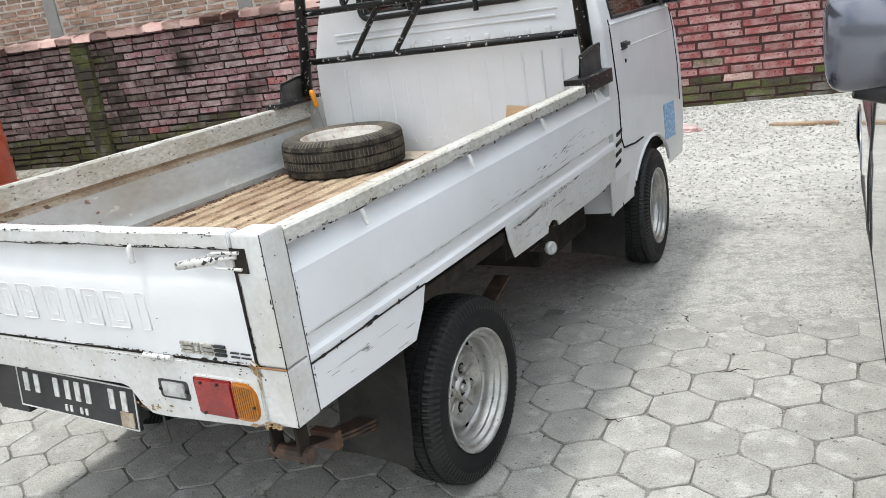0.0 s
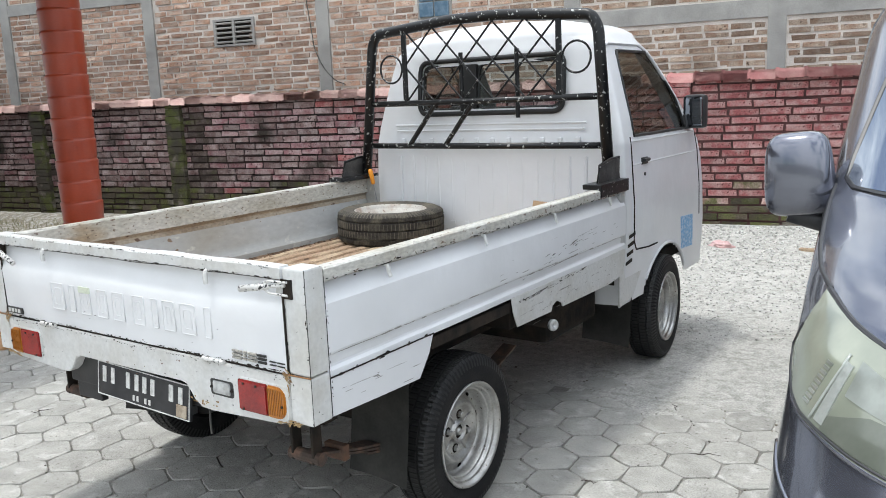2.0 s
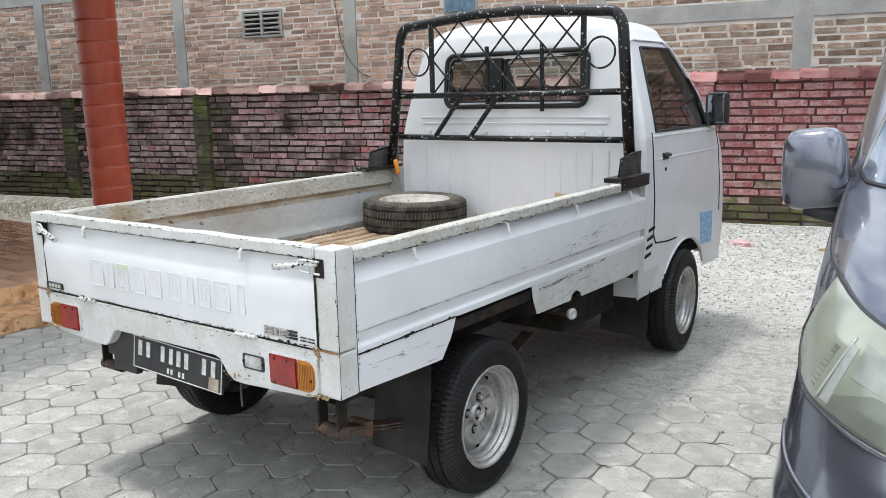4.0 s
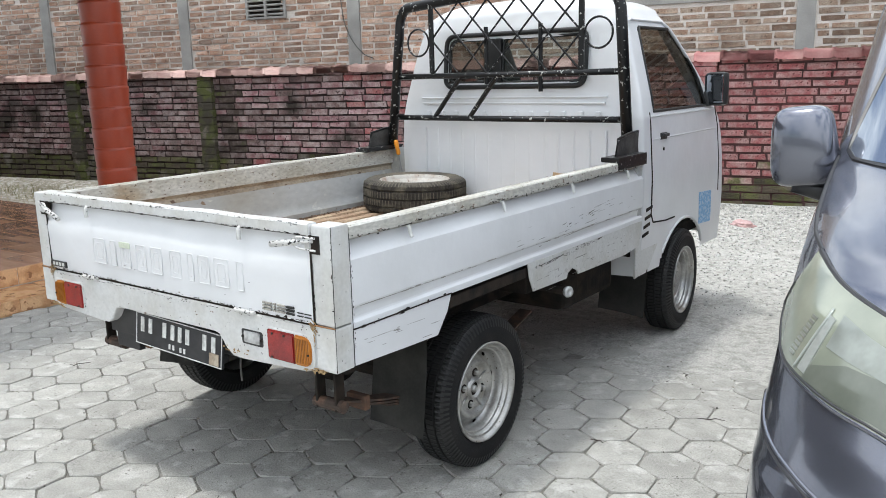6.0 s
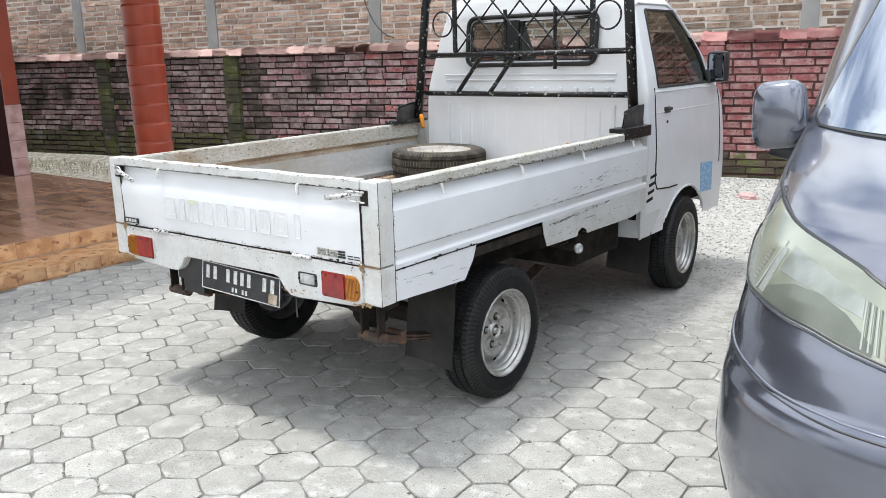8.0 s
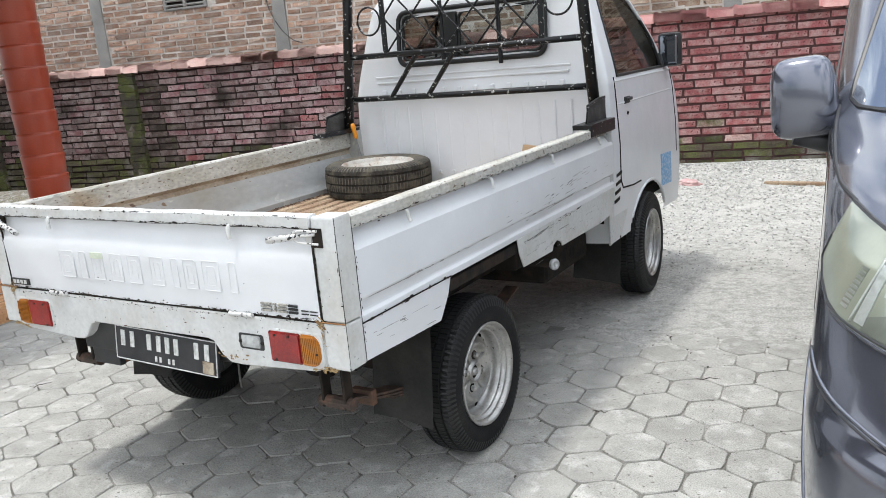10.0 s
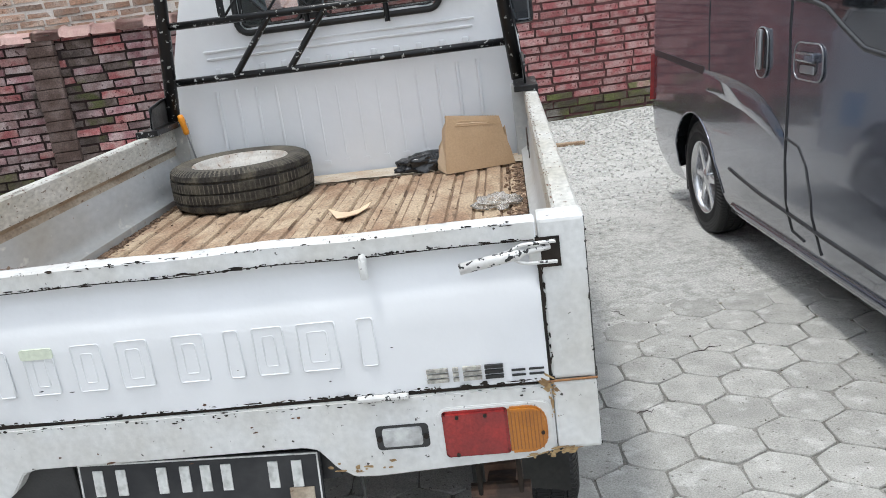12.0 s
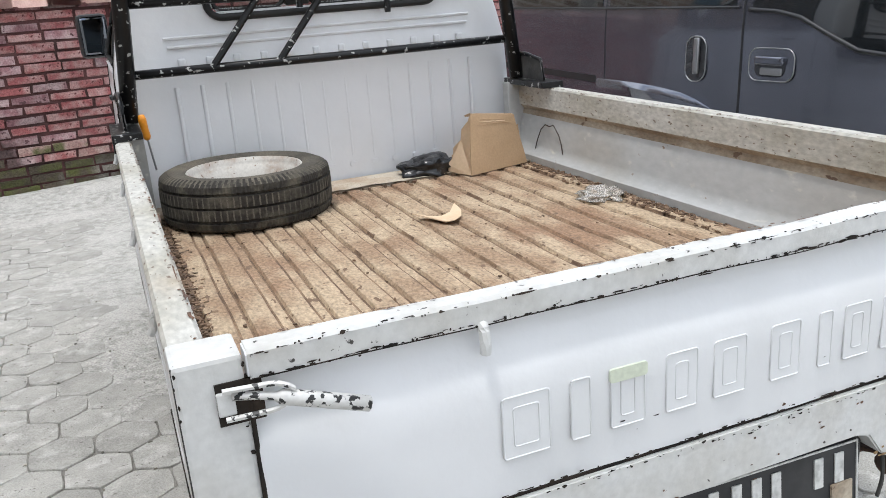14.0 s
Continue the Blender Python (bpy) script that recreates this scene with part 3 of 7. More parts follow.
def brick_mesh(name, lx, ly, lz, mat, bevel=0.006, seed=0):
    bm = bmesh.new()
    box(bm, (-lx / 2, -ly / 2, -lz / 2), (lx / 2, ly / 2, lz / 2))
    rnd = random.Random(seed)
    bmesh.ops.bevel(bm, geom=list(bm.edges), offset=bevel, segments=1, affect="EDGES")
    for v in bm.verts:
        v.co += Vector((rnd.uniform(-1, 1), rnd.uniform(-1, 1), rnd.uniform(-1, 1))) * 0.006
    me = bpy.data.meshes.new(name)
    bm.to_mesh(me)
    bm.free()
    me.materials.append(mat)
    return me


def add_box_raw(vs, fs, c, s, jitter, rnd, bevel=0.0):
    """Eight corners and six faces into lists, for the joined rest."""
    k = len(vs)
    for dx, dy, dz in ((-1, -1, -1), (1, -1, -1), (1, 1, -1), (-1, 1, -1), (-1, -1, 1), (1, -1, 1), (1, 1, 1), (-1, 1, 1)):
        vs.append((c[0] + dx * s[0] / 2 + rnd.uniform(-jitter, jitter), c[1] + dy * s[1] / 2 + rnd.uniform(-jitter, jitter), c[2] + dz * s[2] / 2 + rnd.uniform(-jitter, jitter)))
    for f in ((0, 3, 2, 1), (4, 5, 6, 7), (0, 1, 5, 4), (1, 2, 6, 5), (2, 3, 7, 6), (3, 0, 4, 7)):
        fs.append(tuple(k + i for i in f))


def raw_object(name, vs, fs, mat, parent=None):
    me = bpy.data.meshes.new(name)
    me.from_pydata(vs, [], fs)
    me.materials.append(mat)
    ob = new(name, me)
    ob.parent = parent
    return ob


wall_back = empty("boundary_wall", WALL)
tagged(wall_back, "low brick boundary wall with clay tile cap, pink paint faded and mossy", "wall", kind="structure")
part("core", boxes(((U0, -0.045, -0.2), (-2.6, 0.12, WALL_H))), M_mortar_dark, wall_back)
part("core", boxes(((-2.6, -0.045, -0.2), (U1, 0.12, WALL_H))), M_mortar_red, wall_back)
PILASTERS = (-11.35, -9.0, -6.65, -3.47, -0.51, 2.42)
for u in PILASTERS:
    bm = bmesh.new()
    wide = 0.115
    for k in range(17):
        z = -0.05 + k * 0.094
        box(bm, (u - wide + random.uniform(-0.006, 0.006), -0.115 + random.uniform(-0.006, 0.006), z), (u + wide + random.uniform(-0.006, 0.006), -0.03, z + 0.088), 0.006)
    part("pilaster", bm, M_pil_dark if u == -3.47 else M_moss_pil if u < -5 else M_brick_pink_s, wall_back, "mossy brick pilaster" if u < -5 else "pink brick pilaster")

COURSE, BRICK = 0.0775, 0.265
rows_of_bricks = int(WALL_H / COURSE) + 1
near_bricks, far = [], {"mauve": ([], []), "pink": ([], []), "worn": ([], []), "grimy": ([], []), "moss": ([], []), "dark": ([], [])}
rnd = random.Random(5)
for r in range(rows_of_bricks):
    z = 0.035 + r * COURSE
    u = U0 + (0.13 if r % 2 else 0.0) + rnd.uniform(-0.03, 0.03)
    while u < U1:
        ln = BRICK + rnd.uniform(-0.03, 0.03)
        left, right = u, u + ln
        u += ln
        for p in PILASTERS:
            if left < p + 0.115 and right > p - 0.115:
                left, right = (left, p - 0.108) if left < p - 0.115 else (p + 0.108, right)
        ln, cu = right - left, (left + right) / 2
        if ln < 0.04:
            continue
        moss = z < 0.19 + 0.14 * noise.noise((cu * 0.9, 0, 7)) + abs(rnd.gauss(0, 0.05)) + 0.10 + 0.14 * (cu < -4.6)
        pink_zone = noise.noise((cu * 0.7, z * 1.3, 2)) * 0.5 + (cu + 3.7) * 0.35
        share = 1 / (1 + math.exp(-2.2 * pink_zone))
        kind = "moss" if moss else ("pink" if cu > -0.6 or rnd.random() < share ** 3 else "mauve" if rnd.random() < 0.25 + 0.75 * share else "grimy")
        if kind == "pink" and z < 0.30 + 0.2 * noise.noise((cu * 1.1, 0, 3)) + rnd.gauss(0, 0.1):
            kind = "worn"
        # right of each pilaster its shadow band is put into the brick colour
        if kind in ("mauve", "grimy") and cu < -2.6 and rnd.random() < max(0.0, 0.9 - min(abs(cu - p - 0.25) for p in PILASTERS) / 0.45):
            kind = "dark"
        size = (ln - 0.020, 0.05, COURSE - 0.019 + rnd.uniform(-0.006, 0.004))
        at = (cu, -0.036 + rnd.uniform(-0.007, 0.007), z + rnd.uniform(-0.003, 0.003))
        if kind == "pink" and -2.2 < cu < 2.6 and z > 0.3 and len(near_bricks) < 270:
            near_bricks.append((at, size))
        else:
            add_box_raw(*far[kind], at, size, 0.0065, rnd)

# ---- cap tiles of the wall ----
cap_u = U0
cap_specs = []
while cap_u < U1:
    cap_specs.append(cap_u)
    cap_u += 0.243


def cap_tile_mesh(name, mat):
    """A saddle tile: a shallow ridge that widens to a lip at one end."""
    bm = bmesh.new()
    rows = []
    for s, lift in ((0.0, 0.009), (0.028, 0.011), (0.042, 0.0), (0.246, -0.003)):
        row = []
        for y, z in ((-0.125, 0.0), (-0.118, 0.055), (-0.10, 0.068), (0.04, 0.092), (0.13, 0.075), (0.19, 0.0)):
            row.append(bm.verts.new((s, y - lift * 0.5, z + lift)))
        rows.append(row)
    for a, b in zip(rows, rows[1:]):
        for i in range(5):
            bm.faces.new((a[i], a[i + 1], b[i + 1], b[i]))
    bmesh.ops.solidify(bm, geom=bm.faces, thickness=0.014)
    bmesh.ops.recalc_face_normals(bm, faces=bm.faces)
    me = bpy.data.meshes.new(name)
    for f in bm.faces:
        f.smooth = True
    bm.to_mesh(me)
    bm.free()
    me.materials.append(mat)
    return me


# ---- rear building wall ----
BACK = pose(0, 7.25, 0, 0, 0.0, math.degrees(math.atan(0.21)))
back_wall = empty("back_building_wall", BACK)
tagged(back_wall, "tall unplastered brick house wall with concrete posts and bands", "wall", kind="structure")
part("core", boxes(((-16, 0.0, -0.2), (7, 0.15, 5.0))), M_mortar, back_wall)
posts_back = (-10.18, -7.55, -4.88, -1.80, 0.245, 3.1)
for u in posts_back:
    bm = bmesh.new()
    box(bm, (u - 0.085, -0.028, 0), (u + 0.085, 0.02, 4.95), 0.004)
    part("concrete_post", bm, M_concrete, back_wall)
part("concrete_band", boxes(((-1.8, -0.024, 2.10), (7, 0.02, 2.275)), bevel=0.004), M_concrete, back_wall)
part("concrete_band", boxes(((-16, -0.024, 2.855), (-7.6, 0.02, 3.01)), bevel=0.004), M_concrete, back_wall)
vs, fs, vs2, fs2 = [], [], [], []
rnd = random.Random(9)
holes = ((-6.50, -5.87, 2.20, 2.56), (-3.60, -3.20, 2.30, 2.95))
for r in range(int(3.4 / 0.073)):
    z = 1.3 + r * 0.073
    u = -15.5 + (0.14 if r % 2 else 0) + rnd.uniform(-0.03, 0.03)
    while u < 6.5:
        ln = 0.25 + rnd.uniform(-0.03, 0.03)
        left, right = u, u + ln
        u += ln
        for p in posts_back:
            if left < p + 0.085 and right > p - 0.085:
                left, right = (left, p - 0.085 + rnd.uniform(-0.02, 0.01)) if left < p - 0.085 else (p + 0.085 + rnd.uniform(-0.01, 0.02), right)
        ln, cu = right - left, (left + right) / 2
        if ln < 0.05 or any(a < cu < b and c < z < d for a, b, c, d in holes):
            continue
        if (cu > -1.8 and 2.08 < z < 2.295) or (cu < -7.6 and 2.835 < z < 3.03):
            continue
        add_box_raw(*((vs2, fs2) if cu > -2.6 + 0.4 * noise.noise((cu, z * 3, 5)) else (vs, fs)), (cu, 0.017 + rnd.uniform(-0.005, 0.005), z), (ln - 0.026, 0.05, 0.051 + rnd.uniform(-0.005, 0.004)), 0.0055, rnd)
tagged(raw_object("bricks", vs, fs, M_brick_raw_s, back_wall), kind="stuff")
tagged(raw_object("bricks", vs2, fs2, M_brick_raw_dark, back_wall), kind="stuff")
vent = empty("wall_vent", BACK @ pose(-6.185, 0, 2.38) @ Matrix.Diagonal((0.95, 1, 0.78, 1)))
tagged(vent, "slatted ventilation opening in the brick wall", "vent", kind="structure")
part("frame", boxes(((-0.33, -0.03, -0.22), (-0.29, 0.01, 0.22)), ((0.29, -0.03, -0.22), (0.33, 0.01, 0.22)), ((-0.29, -0.03, 0.185), (0.29, 0.01, 0.22)), ((-0.29, -0.03, -0.22), (0.29, 0.01, -0.185)), ((-0.02, -0.035, -0.185), (0.02, 0.01, 0.185)), bevel=0.003), M_concrete, vent)
part("backing", boxes(((-0.3, -0.003, -0.2), (0.3, 0.012, 0.2))), M_dark, vent)
for k in range(5):
    for s in (-1, 1):
        bm = bmesh.new()
        box(bm, (-0.133, -0.02, -0.012), (0.133, 0.02, 0.012), 0.003, pose(s * 0.156, -0.018, -0.15 + 0.075 * k, 32))
        part("slat", bm, M_concrete, vent)
block = empty("glass_block_window", BACK @ pose(-3.40, 0, 2.60))
tagged(block, "small window of blue glass blocks", "window", kind="structure")
part("frame", boxes(((-0.21, -0.02, -0.26), (0.21, 0.01, 0.3))), M_concrete, block)
for i in range(2):
    for k in range(3):
        bm = bmesh.new()
        box(bm, (-0.185 + 0.19 * i, -0.04, -0.235 + 0.175 * k), (-0.01 + 0.19 * i, 0.0, -0.07 + 0.175 * k), 0.012)
        part("glass_block", bm, M_blockglass, block)

# ---- porch of the house ----
PORCH_Z = 0.21
porch = empty("porch", pose(0, 0, 0))
tagged(porch, "raised house porch with two marbled tile steps", "porch", kind="structure")


def edge_x(y, off):
    """The gently bowed front edge of the steps."""
    return -2.925 - off - 0.05 * (y - 0.8) ** 2 * (0.3 if y > 0.8 else 0.12)


def porch_slab(off, z0, z1, y0, y1):
    outline = [(edge_x(y, off), y) for y in np.linspace(y0, y1, 26)] + [(-12.0, y1), (-12.0, y0)]
    return prism(outline, "z", z0, z1)


part("step", porch_slab(0.0, -0.1, 0.083, -4.2, 2.80), M_step_tile, porch, "lower step of marbled orange tile")
part("floor_slab", porch_slab(0.40, 0.0, PORCH_Z - 0.006, -4.2, 2.76), M_mortar, porch)
for off, z0, z1, pitch in ((-0.006, 0.006, 0.088, 0.2), (0.394, 0.090, PORCH_Z - 0.002, 0.4)):
    for k in range(int(6.84 / pitch)):
        y0 = -4.1 + k * pitch
        ys = np.linspace(y0, y0 + pitch - 0.005, 4)
        outline = [(edge_x(y, off), y) for y in ys] + [(edge_x(y, off + 0.012), y) for y in ys[::-1]]
        part("riser_tile", prism(outline, "z", z0, z1), M_step_tile, porch)
for i in range(22):
    for k in range(18):
        x1 = -3.33 - i * 0.4
        y0 = -4.18 + k * 0.395
        if x1 - 0.39 < -12:
            continue
        y1 = min(y0 + 0.391, 2.75)
        xa = min(x1, edge_x(y0, 0.40), edge_x(y1, 0.40))
        bm = bmesh.new()
        box(bm, (x1 - 0.396, y0, PORCH_Z - 0.008), (xa, y1, PORCH_Z), 0.0015)
        part("floor_tile", bm, M_porch_tile, porch)

column = empty("porch_column", pose(-4.18, 2.46, PORCH_Z) @ Matrix.Diagonal((0.96, 0.96, 1, 1)))
tagged(column, "round red painted porch column with ribbed bands", "column", kind="structure")
prof = [(0, 0.172)]
for k in range(16):
    z = k * 0.172
    prof += [(z + 0.003, 0.163), (z + 0.010, 0.166), (z + 0.150, 0.174), (z + 0.164, 0.175), (z + 0.171, 0.165)]
part("shaft", lathe(prof, 40, "z"), M_col_red, column, smooth=40)
house = empty("house_wall", pose(0, 0, 0))
tagged(house, "dark maroon house wall with a pink tiled end", "wall", kind="structure")
part("wall", boxes(((-12.5, 2.475, PORCH_Z), (-7.00, 2.635, 3.2)), bevel=0.004), M_maroon, house)
part("end_face", boxes(((-7.00, 2.47, 1.01), (-6.98, 2.64, 3.2)), bevel=0.003), M_col_red, house)
for k in range(4):
    part("wall_tile", boxes(((-6.995, 2.465, PORCH_Z + 0.2 * k + 0.002), (-6.975, 2.645, PORCH_Z + 0.2 * k + 0.198)), bevel=0.003), M_pink_tile, house)
porch_roof = part("porch_roof", boxes(((-12.5, -7.0, 3.05), (-2.65, 2.95, 3.2)), bevel=0.01), M_roof_under)
tagged(porch_roof, "dark underside of the porch roof", "roof", kind="structure")

# ---- pickup truck ----
truck = empty("pickup_truck")
tagged(truck, "old white single-cab pickup truck with chipped paint, parked on hexagonal paving", "pickup truck")


def closed_sweep(profile, lo, hi, along, steps=1):
    """A closed section drawn out along x or y, with end caps."""
    bm = bmesh.new()
    rows = []
    for k in range(steps + 1):
        h = lo + (hi - lo) * k / steps
        rows.append([bm.verts.new((h, a, b) if along == "x" else (a, h, b)) for a, b in profile])
    n = len(profile)
    for a, b in zip(rows, rows[1:]):
        for i in range(n):
            j = (i + 1) % n
            bm.faces.new((a[i], a[j], b[j], b[i]))
    bm.faces.new(rows[0])
    bm.faces.new(rows[-1][::-1])
    bmesh.ops.recalc_face_normals(bm, faces=bm.faces)
    return bm


BED_TOP, FLOOR_Z, BED_Y = 1.022, 0.735, 2.12

# bed sides: outer pressing, inner pressing, top rail
OUTER = [(0.781, 0.990), (0.746, 0.988), (0.742, 0.980), (0.746, 0.970), (0.774, 0.932), (0.7815, 0.922), (0.783, 0.908), (0.782, 0.788), (0.780, 0.782), (0.772, 0.776), (0.771, 0.750), (0.773, 0.744), (0.781, 0.736), (0.782, 0.728), (0.7805, 0.716)]
INNER = [(0.741, 0.716), (0.706, 0.722), (0.706, 0.758), (0.728, 0.772), (0.738, 0.80), (0.741, 0.87), (0.752, 0.905), (0.757, 0.925), (0.748, 0.936), (0.742, 0.944), (0.742, 0.990)]
for s, tag in ((1, "right"), (-1, "left")):
    bm = sweep([(s * x, z) for x, z in OUTER], 0.07, BED_Y, steps=30)
    rnd = random.Random(3 + s)
    for v in bm.verts:
        v.co.x += 0.0022 * noise.noise((v.co.y * 4, v.co.z * 9, s * 5))
    bmesh.ops.recalc_face_normals(bm, faces=bm.faces)
    if sum(f.normal.x for f in bm.faces) * s < 0:
        bmesh.ops.reverse_faces(bm, faces=bm.faces)
    part("bed_side", bm, M_white, truck, smooth=16)
    bm = sweep([(s * x, z) for x, z in INNER], 0.06, BED_Y, steps=30)
    for v in bm.verts:
        v.co.x += 0.002 * noise.noise((v.co.y * 4, v.co.z * 9, s * 8))
    bmesh.ops.recalc_face_normals(bm, faces=bm.faces)
    if sum(f.normal.x for f in bm.faces) * s > 0:
        bmesh.ops.reverse_faces(bm, faces=bm.faces)
    for f in bm.faces:
        c = f.calc_center_median()
        if c.z > 0.90 + 0.012 * noise.noise((c.y * 5, 0, s)) or c.z < 0.735:
            f.material_index = 1
    part("bed_inner_side", bm, [M_inner, M_ledge], truck, "worn grey-white inner side", smooth=40)
    bm = bmesh.new()
    if s > 0:
        hoop = [(1.957, 0.777), (1.935, 0.82), (1.905, 0.862), (1.871, 0.884), (1.838, 0.880), (1.811, 0.889), (1.772, 0.855), (1.755, 0.82), (1.747, 0.787)]
        part("bent_wire", tube([(0.7315, y, z) for y, z in hoop], 0.0022, 6), M_roof_under, truck, "thin dark bent wire against the side")
    rail = [(0.738, 0.942), (0.738, 1.016), (0.744, BED_TOP), (0.780, BED_TOP), (0.785, 1.017), (0.785, 0.986), (0.778, 0.984), (0.778, 1.012), (0.746, 1.012), (0.746, 0.942)]
    part("top_rail", closed_sweep([(s * x, z) for x, z in rail], 0.072, BED_Y, "y", 12), M_rail, truck, "cream top rail with rust chips", smooth=30)
    # lower rear panel behind the wheel and the skirt ahead of it
    low = [(0.072, 0.716), (0.555, 0.716), (0.53, 0.66), (0.475, 0.592), (0.30, 0.598), (0.072, 0.608)]
    a, b = sorted((s * 0.776, s * 0.7815))
    part("lower_panel", prism(low, "x", a, b, bevel=0.0015), M_white, truck)
    skirt = [(1.05, 0.718), (1.062, 0.66), (1.09, 0.600), (1.36, 0.594), (1.372, 0.615), (1.41, 0.628), (1.45, 0.612), (1.462, 0.592), (1.93, 0.585), (2.085, 0.60), (2.115, 0.66), (2.118, 0.718)]
    part("side_skirt", prism(skirt, "x", a, b, bevel=0.0015), M_white_old, truck, "scratched lower side skirt")
    # tie hooks
    for y in (0.34, 0.875, 1.40, 1.93):
        x = s * 0.779
        pts = bend([(x - s * 0.01, y, 0.986), (x + s * 0.006, y, 0.978), (x + s * 0.010, y, 0.955), (x + s * 0.016, y, 0.945)], 0.008, 3)
        part("tie_hook", tube(pts, 0.0065, 7), M_white_old, truck)
    # rear corner post in two pieces with a rusty seam
    a, b = sorted((s * 0.707, s * 0.785))
    bm = boxes(((a, -0.002, 0.742), (b, 0.071, 1.030)), bevel=0.006)
    part("corner_post", bm, M_white_old, truck)
    bm = boxes(((a, -0.004, 0.606), (b, 0.071, 0.738)), bevel=0.006)
    part("lower_corner", bm, M_white_old, truck, "rust-edged lower corner")
    part("panel_seam", tube([(s * 0.7832, 0.0725, 0.61), (s * 0.7832, 0.0725, 1.0)], 0.0012, 6), M_flap, truck)
    part("corner_edge", tube([(s * 0.7835, -0.0012, 0.607), (s * 0.7835, 0.0006, 1.028)], 0.0013, 6), M_flap, truck)
    chip_part("chipped_paint", flakes((s * 0.783, -0.0035, 0.61), (s * 0.783, -0.0015, 1.02), (s * 0.5, -1, 0), 11, 0.0035, 36 + s, 0.0012), M_dark, truck)
    part("panel_seam", tube([(s * 0.7825, 0.075, 0.7185), (s * 0.7825, 0.555, 0.7175)], 0.0022, 6), M_dark, truck)
    part("panel_seam", tube([(s * 0.786, -0.003, 0.740), (s * 0.700, -0.005, 0.740)], 0.0022, 6), M_rust, truck)
    part("panel_seam", tube([(s * 0.7055, -0.003, 0.742), (s * 0.7055, -0.003, 1.0)], 0.003, 6), M_dark, truck)
    chip_part("chipped_paint", flakes((s * 0.7862, 0.074, 0.62), (s * 0.7862, 0.074, 1.0), (s, 0, 0), 16, 0.0035, 40 + s, 0.002), M_dark, truck)
    chip_part("chipped_paint", flakes((s * 0.708, -0.0028, 0.745), (s * 0.708, -0.0028, 1.02), (0, -1, 0), 30, 0.004, 44 + s, 0.002), M_dark, truck)
    chip_part("chipped_paint", flakes((s * 0.786, 0.08, 0.988), (s * 0.786, 2.08, 0.988), (s, 0, 0), 120, 0.0045, 48 + s, 0.003), M_dark, truck)
    chip_part("chipped_paint", flakes((s * 0.742, 0.08, BED_TOP + 0.0006), (s * 0.742, 2.0, BED_TOP + 0.0006), (0, 0, 1), 120, 0.0042, 52 + s, 0.004), M_rust_dark, truck)
    chip_part("chipped_paint", flakes((s * 0.782, 0.10, 0.7185), (s * 0.782, 0.54, 0.7175), (s, 0, 0), 16, 0.007, 56 + s, 0.003), M_dark, truck)
    chip_part("scrape", flakes((s * 0.7825, 1.10, 0.690), (s * 0.7825, 1.66, 0.712), (s, 0, 0), 90, 0.006, 60 + s, 0.004, 0.25), M_dark, truck)
    chip_part("scrape", flakes((s * 0.784, 1.30, 0.80), (s * 0.784, 1.62, 0.845), (s, 0, 0), 10, 0.018, 64 + s, 0.012, 0.08), M_flap, truck)
    chip_part("scratch_wear", flakes((s * 0.784, 0.95, 0.80), (s * 0.784, 2.05, 0.85), (s, 0, 0), 26, 0.022, 92 + s, 0.028, 0.05), M_scratch, truck)
    chip_part("scratch_wear", flakes((s * 0.7835, 1.12, 0.64), (s * 0.7835, 2.08, 0.66), (s, 0, 0), 44, 0.016, 95 + s, 0.022, 0.07), M_scratch, truck)
    chip_part("scratch_wear", flakes((s * 0.7835, 0.12, 0.66), (s * 0.7835, 0.50, 0.65), (s, 0, 0), 12, 0.014, 98 + s, 0.02, 0.08), M_scratch, truck)
    chip_part("scratch_wear", flakes((s * 0.7845, 0.12, 0.783), (s * 0.7845, 2.08, 0.783), (s, 0, 0), 70, 0.020, 102 + s, 0.0012, 0.06), M_scratch, truck)
    chip_part("rust_stain", flakes((s * 0.690, -0.005, 0.742), (s * 0.716, -0.005, 0.722), (0, -1, 0), 18, 0.006, 68 + s, 0.007), M_ochre, truck)
    chip_part("rust_stain", flakes((s * 0.704, -0.005, 0.73), (s * 0.704, -0.005, 0.66), (0, -1, 0), 12, 0.004, 72 + s, 0.003), M_ochre, truck)
    chip_part("rust_stain", flakes((s * 0.66, -0.005, 0.598), (s * 0.735, -0.005, 0.608), (0, -1, 0), 26, 0.006, 76 + s, 0.004), M_ochre, truck)
    a, b = sorted((s * 0.690, s * 0.742))
    latch = empty("tailgate_latch", None)
    latch.parent = truck
    # flat dark block paints the shaded hollow behind the lever
    part("recess", boxes(((a + 0.012 * (s > 0), -0.0045, 0.948), (b, 0.01, 1.000))), M_dark, latch)
    drop = 0.004 if s > 0 else 0.018
    hdl = bend([(s * 0.725, -0.012, 0.986), (s * 0.70, -0.020, 0.985), (s * 0.665, -0.026, 0.983 - drop * 0.4), (s * 0.575, -0.030, 0.974 - drop * 1.6)], 0.02, 4)
    part("lever", tube(hdl, [0.005] * (len(hdl) - 5) + [0.0095] * 5, 8), M_lever, latch, "chipped white lever", smooth=50)
    loop = [(s * 0.735, -0.014, 0.995), (s * 0.675, -0.026, 0.997), (s * 0.655, -0.028, 0.985), (s * 0.675, -0.026, 0.965), (s * 0.735, -0.014, 0.960)]
    part("wire_loop", tube(bend(loop, 0.012, 3), 0.0035, 6), M_lever, latch)
    part("latch_plate", boxes(((a, -0.010, 0.962), (a + 0.02, 0.0, 0.990)), bevel=0.002), M_white_old, latch)

